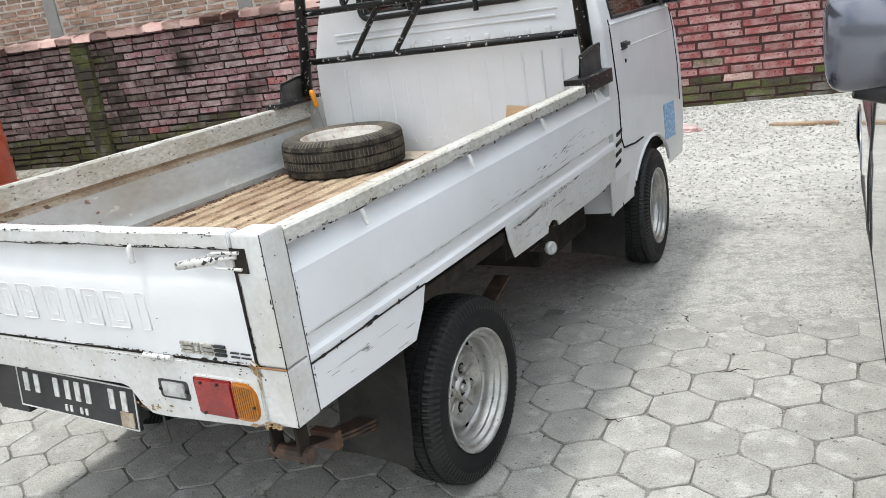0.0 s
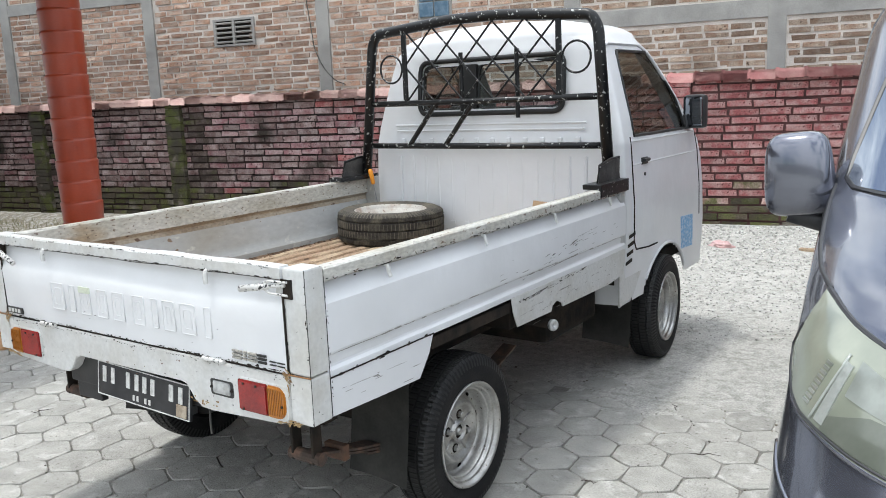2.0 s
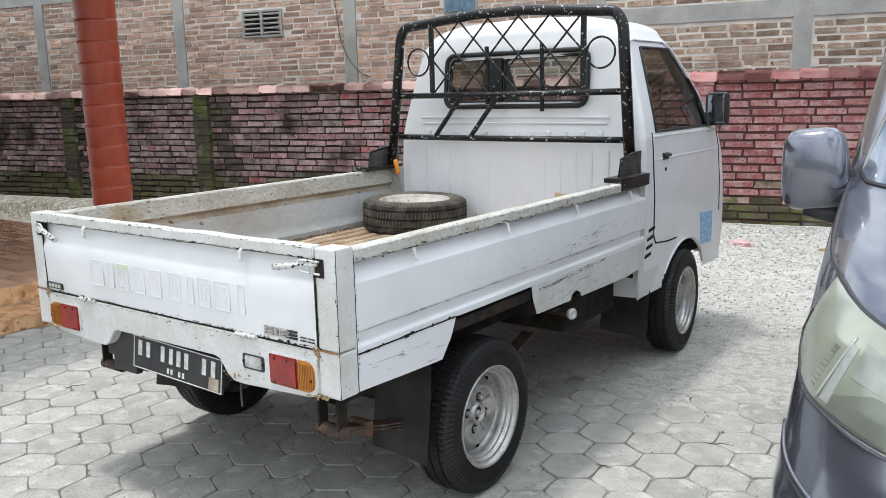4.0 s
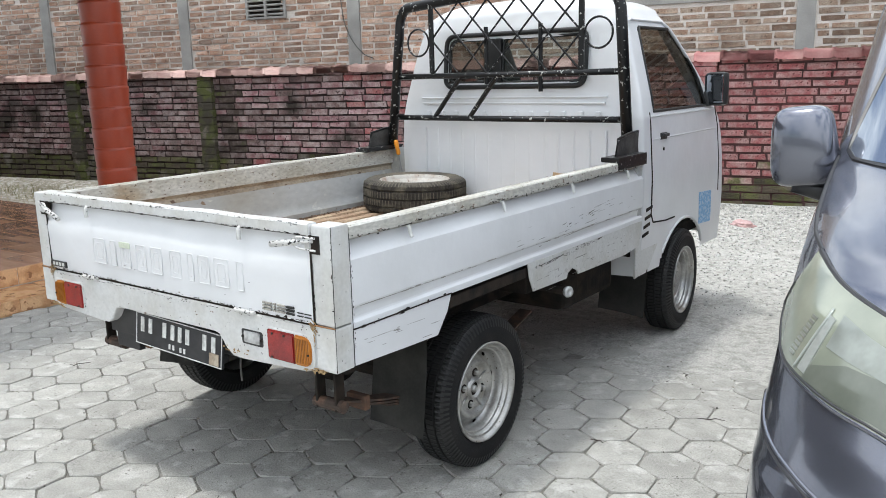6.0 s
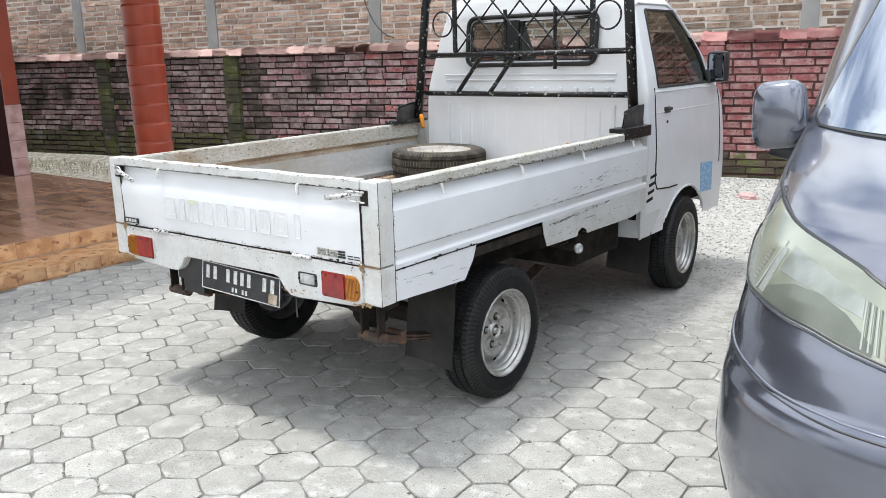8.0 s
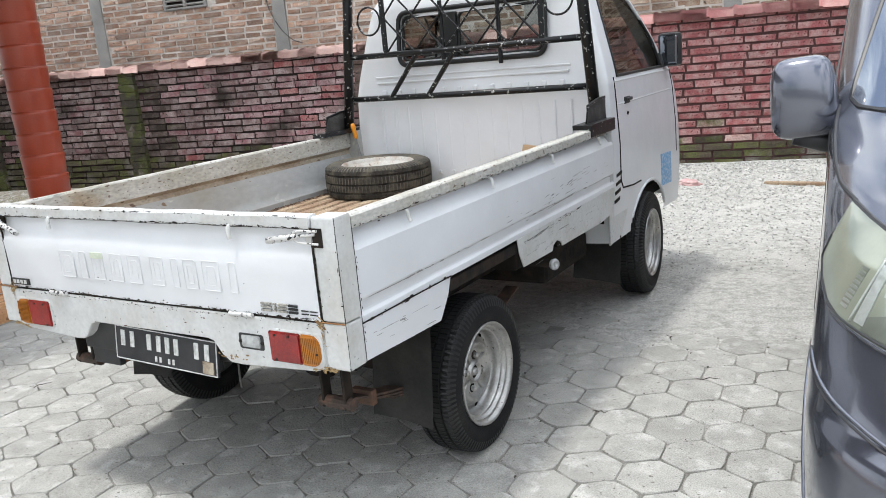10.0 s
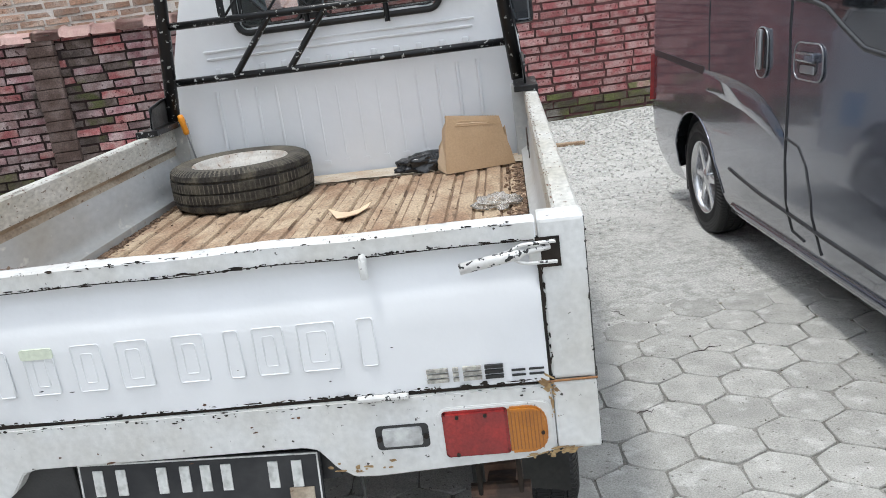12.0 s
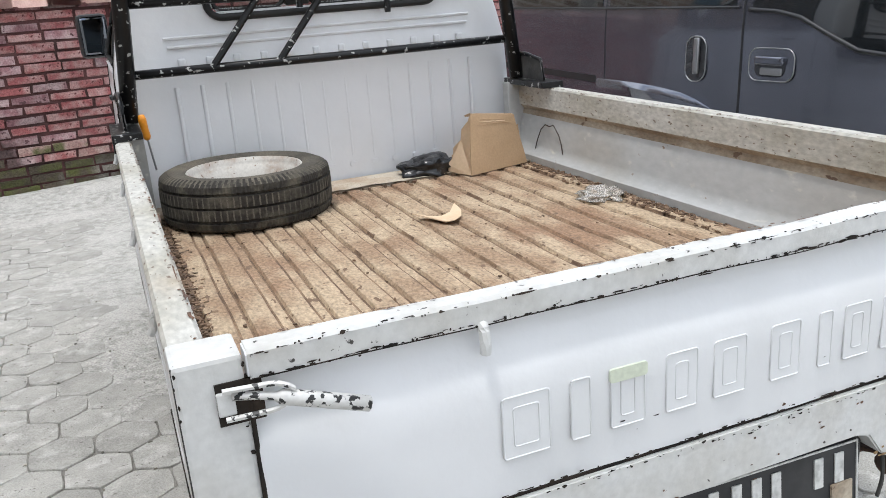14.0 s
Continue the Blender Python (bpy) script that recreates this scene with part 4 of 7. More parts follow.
# bed floor with pressed ribs
prof = []
x = -0.706
while x < 0.70:
    prof += [(x, FLOOR_Z - 0.009), (x + 0.0055, FLOOR_Z - 0.0085), (x + 0.016, FLOOR_Z - 0.0065), (x + 0.0265, FLOOR_Z - 0.0085), (x + 0.032, FLOOR_Z - 0.009), (x + 0.0365, FLOOR_Z - 0.001), (x + 0.042, FLOOR_Z), (x + 0.078, FLOOR_Z), (x + 0.0838, FLOOR_Z - 0.001)]
    x += 0.0883
bm = sweep(prof, 0.030, 1.95, steps=60)
for v in bm.verts:
    v.co.z += 0.004 * noise.noise((v.co.x * 5, v.co.y * 4, 2)) + 0.0016 * noise.noise((v.co.x * 30, v.co.y * 22, 6))
    v.co.x += 0.003 * noise.noise((v.co.x * 9, v.co.y * 6, 11))
bmesh.ops.recalc_face_normals(bm, faces=bm.faces)
for f in bm.faces:
    c = f.calc_center_median()
    if (c.z < FLOOR_Z - 0.0035 and f.calc_area() < 0.00025 + 0.00012 * noise.noise((c.x * 8, c.y * 7, 1))):
        f.material_index = 1
part("bed_floor", bm, [M_floor_bed, M_groove_dirt], truck, "ribbed cargo floor caked with brown dirt", smooth=30)
bm = bmesh.new()
box(bm, (-0.706, 1.945, FLOOR_Z - 0.02), (0.706, 2.13, FLOOR_Z + 0.004), 0.003)
part("front_floor_plate", bm, M_plate_dust, truck, "dusty beige floor plate before the cab")
bm = bmesh.new()
rows = []
for k in range(57):
    x = -0.70 + 1.4 * k / 56
    w = 0.006 * noise.noise((x * 9, 0, 3)) + 0.003 * noise.noise((x * 31, 0, 5))
    rows.append([bm.verts.new((x, 1.932 + w, FLOOR_Z + 0.009 + 0.7 * w)), bm.verts.new((x, 1.955, FLOOR_Z + 0.0055)), bm.verts.new((x, 1.99, FLOOR_Z + 0.0048))])
for one, two in zip(rows, rows[1:]):
    for k in (0, 1):
        bm.faces.new((one[k], two[k], two[k + 1], one[k + 1]))
bmesh.ops.recalc_face_normals(bm, faces=bm.faces)
part("curled_plate_edge", bm, M_plate_dust, truck, smooth=60)
part("bed_underside", boxes(((-0.73, 0.03, 0.69), (0.73, 2.12, 0.715))), M_dark, truck)

# tailgate
GATE = [(0.029, 0.742), (0.029, 1.022), (0.026, 1.031), (0.0, 1.031), (-0.004, 1.027), (-0.004, 1.002), (0.004, 0.999), (0.016, 0.996), (0.018, 0.982), (0.014, 0.966), (0.001, 0.925), (-0.005, 0.908), (-0.004, 0.86), (-0.003, 0.80), (-0.002, 0.742)]
bm = closed_sweep(GATE, -0.704, 0.704, "x", 70)
for v in bm.verts:
    if v.co.y < 0.02:
        v.co.y += 0.0035 * noise.noise((v.co.x * 5, v.co.z * 9, 4)) + 0.0012 * noise.noise((v.co.x * 22, v.co.z * 26, 8))
    if v.co.z > 1.0:
        v.co.z += 0.003 * noise.noise((v.co.x * 6, 0, 9))
tailgate = part("tailgate", bm, M_white, truck, "dented white tailgate", smooth=44)
bm = closed_sweep([(0.031, 1.000), (0.031, 1.026), (0.027, 1.0335), (-0.002, 1.0335), (-0.0065, 1.029), (-0.0065, 0.9985), (-0.0, 0.9985), (0.0, 1.000)], -0.702, 0.702, "x", 40)
for v in bm.verts:
    v.co.z += 0.003 * noise.noise((v.co.x * 6, 0, 9))
part("gate_rail", bm, M_white_old, tailgate, "chipped top edge")
# thin dark bead paints the shadow line under the rail
part("rail_edge", tube([(0.70 * (k - 20) / 20, -0.0058, 0.9985 + 0.003 * noise.noise((0.70 * (k - 20) / 20 * 6, 0, 9))) for k in range(41)], 0.0013, 6), M_dark, tailgate)
chip_part("chipped_paint", flakes((-0.69, -0.0072, 1.001), (0.69, -0.0072, 1.001), (0, -1, 0), 260, 0.0030, 80, 0.0013), M_dark, tailgate)
chip_part("chipped_paint", flakes((-0.69, -0.0068, 1.030), (0.69, -0.0068, 1.030), (0, -1, 0.6), 120, 0.0026, 81, 0.0018), M_dark, tailgate)
chip_part("chipped_paint", flakes((-0.69, 0.026, 1.0345), (0.69, 0.026, 1.0345), (0, 0, 1), 130, 0.0030, 82, 0.003), M_rust_dark, tailgate)
chip_part("chipped_paint", flakes((-0.69, -0.0055, 0.746), (0.69, -0.0055, 0.746), (0, -1, 0), 190, 0.0034, 83, 0.0018), M_dark, tailgate)
chip_part("chipped_paint", flakes((-0.6, -0.0058, 0.82), (0.66, -0.0058, 0.82), (0, -1, 0), 7, 0.0018, 84, 0.04), M_dark, tailgate)
for x0, x1 in ((-0.395, -0.325), (-0.292, -0.262), (-0.229, -0.174), (-0.137, -0.083), (-0.053, 0.005), (0.052, 0.108), (0.146, 0.172), (0.198, 0.252), (0.278, 0.345), (0.385, 0.412)):
    bm = prism(rounded(x0, 0.800, x1, 0.889, 0.004, 2), "y", -0.0056, 0.0)
    ends = ((0.0, 0.0015),) if x1 - x0 < 0.04 else ((0.0, 0.0015), (0.016, 0.0012))
    for inset, r in ends:
        ring = rounded(x0 + inset, 0.800 + inset, x1 - inset, 0.889 - inset, 0.004, 2)
        tube([(x, -0.0056, z) for x, z in ring], r, 6, True, bm)
    part("embossed_mark", bm, M_white, tailgate, smooth=60)
part("film_mark", prism(rounded(-0.232, 0.871, -0.171, 0.891, 0.004, 2), "y", -0.009, -0.005), M_decal_pale, tailgate, "pale green film left on a mark")
for x0, x1, mat in ((0.492, 0.530, M_decal_grey), (0.538, 0.548, M_decal_grey), (0.556, 0.588, M_decal_grey), (0.594, 0.626, M_decal), (0.640, 0.664, M_decal), (0.670, 0.696, M_decal)):
    low, high = (0.756, 0.785) if x1 < 0.63 else (0.757, 0.771)
    third = (high - low) / 3
    for k in (0, 1, 2) if x1 < 0.63 else (0, 2):
        part("decal_bar", boxes(((x0, -0.0075, low + k * third), (x1, -0.002, low + k * third + 0.62 * third))), mat, tailgate)
badge = part("badge", boxes(((-0.70, -0.0075, 0.752), (-0.60, -0.002, 0.775)), bevel=0.002), M_decal, tailgate, "small black badge")
for k in range(4):
    part("badge_bar", boxes(((-0.69 + 0.021 * k, -0.009, 0.757), (-0.676 + 0.021 * k, -0.006, 0.770))), M_plate_mark, badge)
for x in (-0.415, 0.413):
    pts = bend([(x, 0.008, 1.0), (x, -0.008, 0.998), (x, -0.012, 0.975), (x, -0.010, 0.962)], 0.008, 3)
    part("gate_hook", tube(pts, 0.0075, 8), M_white_old, tailgate)
for x in (-0.44, 0.41):
    part("hinge", tube([(x - 0.045, -0.008, 0.7375), (x + 0.045, -0.008, 0.7375)], 0.0065, 9), M_lever, tailgate)
# dark seam under the gate
part("gate_seam", boxes(((-0.704, 0.002, 0.733), (0.704, 0.03, 0.7425))), M_dark, truck)

# rear sill with a notch for the plate
sill = [(-0.706, 0.734), (-0.706, 0.606), (-0.66, 0.592), (-0.40, 0.578), (-0.355, 0.580), (-0.325, 0.60), (-0.295, 0.640), (-0.27, 0.647), (0.25, 0.647), (0.275, 0.640), (0.305, 0.600), (0.335, 0.580), (0.38, 0.578), (0.66, 0.592), (0.706, 0.606), (0.706, 0.734)]
part("rear_sill", prism(sill, "y", -0.004, 0.045, bevel=0.003), M_white_old, truck, "chipped white rear sill")
chip_part("chipped_paint", flakes((-0.69, -0.0042, 0.729), (0.69, -0.0042, 0.729), (0, -1, 0), 120, 0.0028, 86, 0.004), M_dark, truck)
chip_part("chipped_paint", flakes((-0.30, -0.0042, 0.64), (0.30, -0.0042, 0.70), (0, -1, 0), 14, 0.005, 87, 0.03), M_rust_dark, truck)
chip_part("chipped_paint", flakes((0.29, -0.0042, 0.60), (0.42, -0.0042, 0.592), (0, -1, 0), 14, 0.006, 88, 0.006), M_ochre, truck)
for s in (1, -1):
    lamp = empty("tail_light")
    lamp.parent = truck
    lamp.location = (0, 0.016, 0)
    xs = lambda a, b: sorted((s * a, s * b))
    a, b = xs(0.503, 0.697)
    part("housing", prism(rounded(a - 0.006, 0.603, b + 0.006, 0.706, 0.022), "y", -0.0235, -0.010, bevel=0.002), M_white_old, lamp)
    a, b = xs(0.508, 0.624)
    out = rounded(a, 0.609, b, 0.700, 0.008) if s > 0 else rounded(a, 0.609, b, 0.700, 0.008)
    part("red_lens", prism(out, "y", -0.030, -0.010, bevel=0.005), M_red_lens, lamp, "red lens", smooth=40)
    a, b = xs(0.6245, 0.692)
    out = [(a if s < 0 else b, 0)] and rounded(a, 0.609, b, 0.700, 0.030)
    if s > 0:
        out = [(0.6245, 0.700) if (x < 0.65 and z > 0.655) else (0.6245, 0.609) if (x < 0.65) else (x, z) for x, z in out]
    else:
        out = [(-0.6245, 0.700) if (x > -0.65 and z > 0.655) else (-0.6245, 0.609) if (x > -0.65) else (x, z) for x, z in out]
    clean = []
    for p in out:
        if not clean or (Vector((*p, 0)) - Vector((*clean[-1], 0))).length > 1e-4:
            clean.append(p)
    part("amber_lens", prism(clean, "y", -0.030, -0.010, bevel=0.004), M_amber_lens, lamp, "amber lens", smooth=40)
    for k in range(9):
        x = s * (0.630 + 0.0065 * k)
        part("lens_rib", boxes(((x - 0.001, -0.0315, 0.618), (x + 0.001, -0.029, 0.692))), M_amber_rib, lamp)
    for x, z in ((0.535, 0.690), (0.585, 0.690), (0.530, 0.616), (0.683, 0.648)):
        part("screw", lathe([(-0.033, 0.0), (-0.033, 0.0035), (-0.029, 0.0035)], 8, "x", m=pose(s * x, 0, z, 0, 0, 90)), M_dark, lamp)
reverse = empty("reverse_lamp")
reverse.parent = truck
reverse.location = (0, 0.005, 0)
part("bezel", prism(rounded(0.383, 0.630, 0.483, 0.682, 0.010), "y", -0.010, 0.0, bevel=0.002), M_black, reverse, "black bezel")
part("lens", prism(rounded(0.397, 0.638, 0.469, 0.675, 0.006), "y", -0.014, -0.006, bevel=0.002), M_clear_lens, reverse, "clear ribbed lens")
for x in (0.391, 0.476):
    part("screw", lathe([(-0.014, 0.0), (-0.014, 0.005), (-0.009, 0.005)], 9, "x", m=pose(x, 0, 0.655, 0, 0, 90)), M_dark, reverse)

plate = empty("number_plate", pose(0.034, 0.010, 0.580, -6, 1.5, 0))
plate.parent = truck
part("plate_panel", prism(rounded(-0.235, -0.0575, 0.235, 0.0575, 0.006), "y", -0.004, 0.004), M_plate, plate, "black plate with plain white bars")
for lo, hi in (((-0.232, -0.006, 0.053), (0.232, -0.003, 0.056)), ((-0.232, -0.006, -0.056), (0.232, -0.003, -0.053)), ((-0.232, -0.006, -0.053), (-0.229, -0.003, 0.053)), ((0.229, -0.006, -0.053), (0.232, -0.003, 0.053))):
    part("plate_border", boxes((lo, hi)), M_plate_mark, plate)
for x in (-0.195, -0.150, -0.070, -0.025, 0.015, 0.055, 0.145, 0.190):
    part("plate_bar", boxes(((x - 0.0095, -0.0065, -0.010), (x + 0.0095, -0.003, 0.042))), M_plate_mark, plate)
for x in (-0.04, -0.02, 0.02, 0.04):
    part("plate_bar_small", boxes(((x - 0.0045, -0.0065, -0.044), (x + 0.0045, -0.003, -0.027))), M_plate_mark, plate)
part("rust_patch", boxes(((0.172, -0.0075, -0.050), (0.218, -0.003, -0.012))), M_ledge, plate, "dirty tape patch")
part("plate_bracket", boxes(((-0.40, 0.03, 0.535), (-0.22, 0.07, 0.645)), ((-0.375, 0.035, 0.48), (-0.24, 0.06, 0.54)), ((0.22, 0.03, 0.56), (0.30, 0.07, 0.65)), ((-0.20, 0.04, 0.515), (0.22, 0.07, 0.545)), bevel=0.004), M_black, truck)


# wheels: axis along x, outer face towards +x
def tyre_mesh(name, mat, radius=0.283, half=0.080, cut=None, bite=0.0035):
    r = radius
    prof = [(-0.055, 0.178), (-0.074, 0.190), (-0.081, 0.215), (-0.080, 0.243), (-0.072, r - 0.014), (-0.064, r - 0.004), (-0.046, r), (-0.044, r - 0.007), (-0.037, r - 0.007), (-0.035, r + 0.001), (-0.004, r + 0.0015), (-0.003, r - 0.007), (0.003, r - 0.007), (0.004, r + 0.0015), (0.035, r + 0.001), (0.037, r - 0.007), (0.044, r - 0.007), (0.046, r), (0.064, r - 0.004), (0.072, r - 0.014), (0.080, 0.243), (0.081, 0.215), (0.074, 0.190), (0.055, 0.178)]
    prof = [(x * half / 0.081, q) for x, q in prof]
    steps = 360
    bm = lathe(prof, steps, "x")
    notched = set()
    for v in bm.verts:
        q = math.hypot(v.co.y, v.co.z)
        k = round((math.atan2(v.co.z, v.co.y) % (2 * math.pi)) / (2 * math.pi) * steps)
        if q > r - 0.016:
            shoulder = abs(v.co.x) > 0.040 * half / 0.081
            slant = int(v.co.x / half * 7)
            if (k + slant) % 4 == 0:
                notched.add(v)
                f = (q - (bite * 1.3 if shoulder else bite)) / q
                v.co.y *= f
                v.co.z *= f
    bmesh.ops.recalc_face_normals(bm, faces=bm.faces)
    deep = {v for v in bm.verts if abs(v.co.x) < 0.05 * half / 0.081 and r - 0.009 < math.hypot(v.co.y, v.co.z) < r - 0.006}
    for f in bm.faces:
        f.smooth = True
        # cuts and grooves take the darker material, which paints their shade
        if any(v in notched for v in f.verts) or sum(v in deep for v in f.verts) > 1:
            f.material_index = 1
    for e in bm.edges:
        if len(e.link_faces) == 2 and e.calc_face_angle(0) > radians(22):
            e.smooth = False
    me = bpy.data.meshes.new(name)
    bm.to_mesh(me)
    bm.free()
    me.materials.append(mat)
    me.materials.append(cut or M_seal)
    return me


def steel_wheel(name, m, parent, tyre, rim_mat):
    w = empty(name)
    w.parent = parent
    w.matrix_basis = m
    t = new("tyre", tyre)
    t.parent = w
    prof = [(-0.06, 0.178), (0.055, 0.178), (0.074, 0.188), (0.079, 0.186), (0.078, 0.1815), (0.068, 0.1775), (0.060, 0.174), (0.058, 0.170), (0.0605, 0.1675), (0.059, 0.1645), (0.047, 0.162), (0.042, 0.159), (0.0435, 0.1565), (0.041, 0.154), (0.018, 0.1515), (0.012, 0.148), (0.010, 0.141), (0.013, 0.131), (0.022, 0.121), (0.034, 0.113), (0.040, 0.106), (0.038, 0.098), (0.029, 0.090), (0.024, 0.080), (0.023, 0.046), (0.026, 0.041), (0.036, 0.038), (0.040, 0.034), (0.038, 0.029), (0.026, 0.027), (0.022, 0.0)]
    prof = [(x - (0.014 if q < 0.1515 else 0.0), q) for x, q in prof]
    rim = part("rim", lathe(prof, 64, "x"), rim_mat, w, "silver pressed steel rim", smooth=30)
    for k in range(8):
        a = 2 * math.pi * (k + 0.5) / 8
        slot = [(0.0062 * math.sin(q), 0.0125 * math.cos(q)) for q in np.linspace(0, 2 * math.pi, 11)[:-1]]
        bm = bmesh.new()
        bm.faces.new([bm.verts.new((0.0155, 0.1375 * math.cos(a) + dr * math.cos(a) - dt * math.sin(a), 0.1375 * math.sin(a) + dr * math.sin(a) + dt * math.cos(a))) for dr, dt in slot])
        bmesh.ops.solidify(bm, geom=bm.faces, thickness=0.004)
        part("vent_slot", bm, M_dark, rim)
    for k in range(4):
        a = 2 * math.pi * (k + 0.5) / 4
        part("wheel_nut", lathe([(0.022, 0.0115), (0.037, 0.0105), (0.040, 0.006), (0.040, 0.0)], 6, "x", m=pose(0, 0.060 * math.cos(a), 0.060 * math.sin(a))), M_rim, rim)
        part("nut_seat", lathe([(0.0235, 0.018), (0.0245, 0.0165), (0.0245, 0.0)], 14, "x", m=pose(0, 0.060 * math.cos(a), 0.060 * math.sin(a))), M_dark, rim)
        part("pressed_spoke", tube([(0.024, 0.042 * math.cos(a + 0.785), 0.042 * math.sin(a + 0.785)), (0.027, 0.092 * math.cos(a + 0.785), 0.092 * math.sin(a + 0.785))], 0.005, 6), M_rim, rim, smooth=60)
    part("hub_bore", lathe([(0.0275, 0.026), (0.0275, 0.0)], 18, "x"), M_dark, rim)
    part("hub_nut", lathe([(0.027, 0.015), (0.036, 0.013), (0.040, 0.008), (0.040, 0.0)], 10, "x"), M_rim, rim, smooth=40)
    for piece in rim.children:
        piece.location.x = -0.014
    return w


tyre = tyre_mesh("truck_tyre", M_rubber)
for x, y, turn in ((0.682, 0.796, 0), (0.680, 2.772, 4), (-0.682, 0.796, 180), (-0.680, 2.772, 184)):
    steel_wheel("wheel", pose(x, y, 0.283, 0, 0, turn) @ pose(0, 0, 0, 37 * y), truck, tyre, M_rim)
for s in (1, -1):
    def bx(x0, x1):
        return sorted((s * x0, s * x1))
    # mud flaps: slightly bowed rubber sheets
    for y, x0, x1, z0, z1, lean in ((0.475, 0.50, 0.735, 0.245, 0.60, 0.04), (2.30, 0.49, 0.742, 0.21, 0.52, 0.05)):
        bm = bmesh.new()
        grid = []
        for i in range(9):
            row = []
            for k in range(7):
                t, q = i / 8, k / 6
                row.append(bm.verts.new((s * (x0 + (x1 - x0) * q), y - lean * (1 - t) ** 1.5 + 0.012 * math.sin(q * 3.1), z0 + (z1 - z0) * t - 0.02 * q * (1 - t))))
            grid.append(row)
        for i in range(8):
            for k in range(6):
                bm.faces.new((grid[i][k], grid[i][k + 1], grid[i + 1][k + 1], grid[i + 1][k]))
        bmesh.ops.solidify(bm, geom=bm.faces, thickness=0.006)
        part("mud_flap", bm, M_flap, truck, "grey rubber mud flap", smooth=40)
    a, b = bx(0.33, 0.41)
    part("chassis_rail", boxes(((a, 0.30, 0.44), (b, 3.2, 0.56)), bevel=0.006), M_dark, truck)
    # leaf spring and its shackle
    for k in range(3):
        rows = [[(s * (0.585 + e), 0.16 + 1.2 * t, 0.425 - 0.12 * math.sin(math.pi * t) - 0.011 * k + h) for e, h in ((-0.03, 0.0), (0.03, 0.0), (0.03, 0.008), (-0.03, 0.008))] for t in np.linspace(0.1 * k, 1 - 0.1 * k, 12)]
        bm = bmesh.new()
        rings = [[bm.verts.new(p) for p in row] for row in rows]
        for one, two in zip(rings, rings[1:]):
            for q in range(4):
                bm.faces.new((one[q], one[(q + 1) % 4], two[(q + 1) % 4], two[q]))
        bm.faces.new(rings[0])
        bm.faces.new(rings[-1][::-1])
        bmesh.ops.recalc_face_normals(bm, faces=bm.faces)
        part("spring_leaf", bm, M_spring, truck)
    a, b = bx(0.540, 0.550)
    c, d = bx(0.622, 0.632)
    part("shackle", boxes(((a, 0.14, 0.405), (b, 0.18, 0.60)), ((c, 0.14, 0.405), (d, 0.18, 0.60)), bevel=0.004), M_dark, truck)
    a, b = bx(0.545, 0.628)
    part("spring_clamp", boxes(((a, 0.275, 0.362), (b, 0.300, 0.412)), bevel=0.004), M_rust_dark, truck)
    part("shackle_bolt", tube([(s * 0.525, 0.16, 0.42), (s * 0.647, 0.16, 0.42)], 0.021, 12), M_spring, truck)
    a, b = bx(0.46, 0.77)
    part("inner_arch", boxes(((a, 0.56, 0.66), (b, 1.06, 0.70)), bevel=0.004), M_dark, truck)
    part("crossmember", boxes(((a, 1.10, 0.58), (b - 0.03 if s > 0 else b, 1.16, 0.70)), bevel=0.004), M_dark, truck)
part("rear_axle", tube([(-0.62, 0.796, 0.283), (0.62, 0.796, 0.283)], 0.045, 12), M_dark, truck)
part("differential", lathe([(-0.10, 0.0), (-0.08, 0.06), (-0.03, 0.115), (0.03, 0.115), (0.08, 0.06), (0.10, 0.0)], 20, "x", m=pose(0, 0.80, 0.29)), M_dark, truck, smooth=40)
part("front_axle", tube([(-0.62, 2.767, 0.283), (0.62, 2.767, 0.283)], 0.035, 12), M_dark, truck)
for y in (0.10, 1.55):
    part("bed_crossmember", boxes(((-0.72, y, 0.56), (0.72, y + 0.06, 0.68)), bevel=0.004), M_dark, truck)
part("fuel_tank", boxes(((0.10, 1.62, 0.36), (0.62, 2.15, 0.58)), bevel=0.03), M_dark, truck)
part("fuel_cap_pipe", tube(bend([(0.45, 1.20, 0.60), (0.62, 1.36, 0.55), (0.75, 1.405, 0.53)], 0.06), 0.022, 10), M_dark, truck)
part("fuel_cap", lathe([(0.0, 0.0), (0.012, 0.022), (0.026, 0.025), (0.034, 0.021), (0.034, 0.010), (0.030, 0.009), (0.030, 0.0)], 18, "x", m=pose(0.745, 1.41, 0.527, 0, 0, -25)), M_clear_lens, truck, "pale round fuel cap", smooth=40)
part("exhaust_pipe", tube(bend([(-0.2, 2.2, 0.30), (-0.2, 0.9, 0.40), (-0.28, 0.6, 0.42), (-0.28, 0.36, 0.38)], 0.1), 0.022, 10), M_dark, truck)
part("hanging_wire", tube(bend([(0.34, 0.02, 0.58), (0.342, 0.015, 0.53), (0.338, 0.02, 0.49)], 0.02), 0.0035, 6), M_flap, truck)

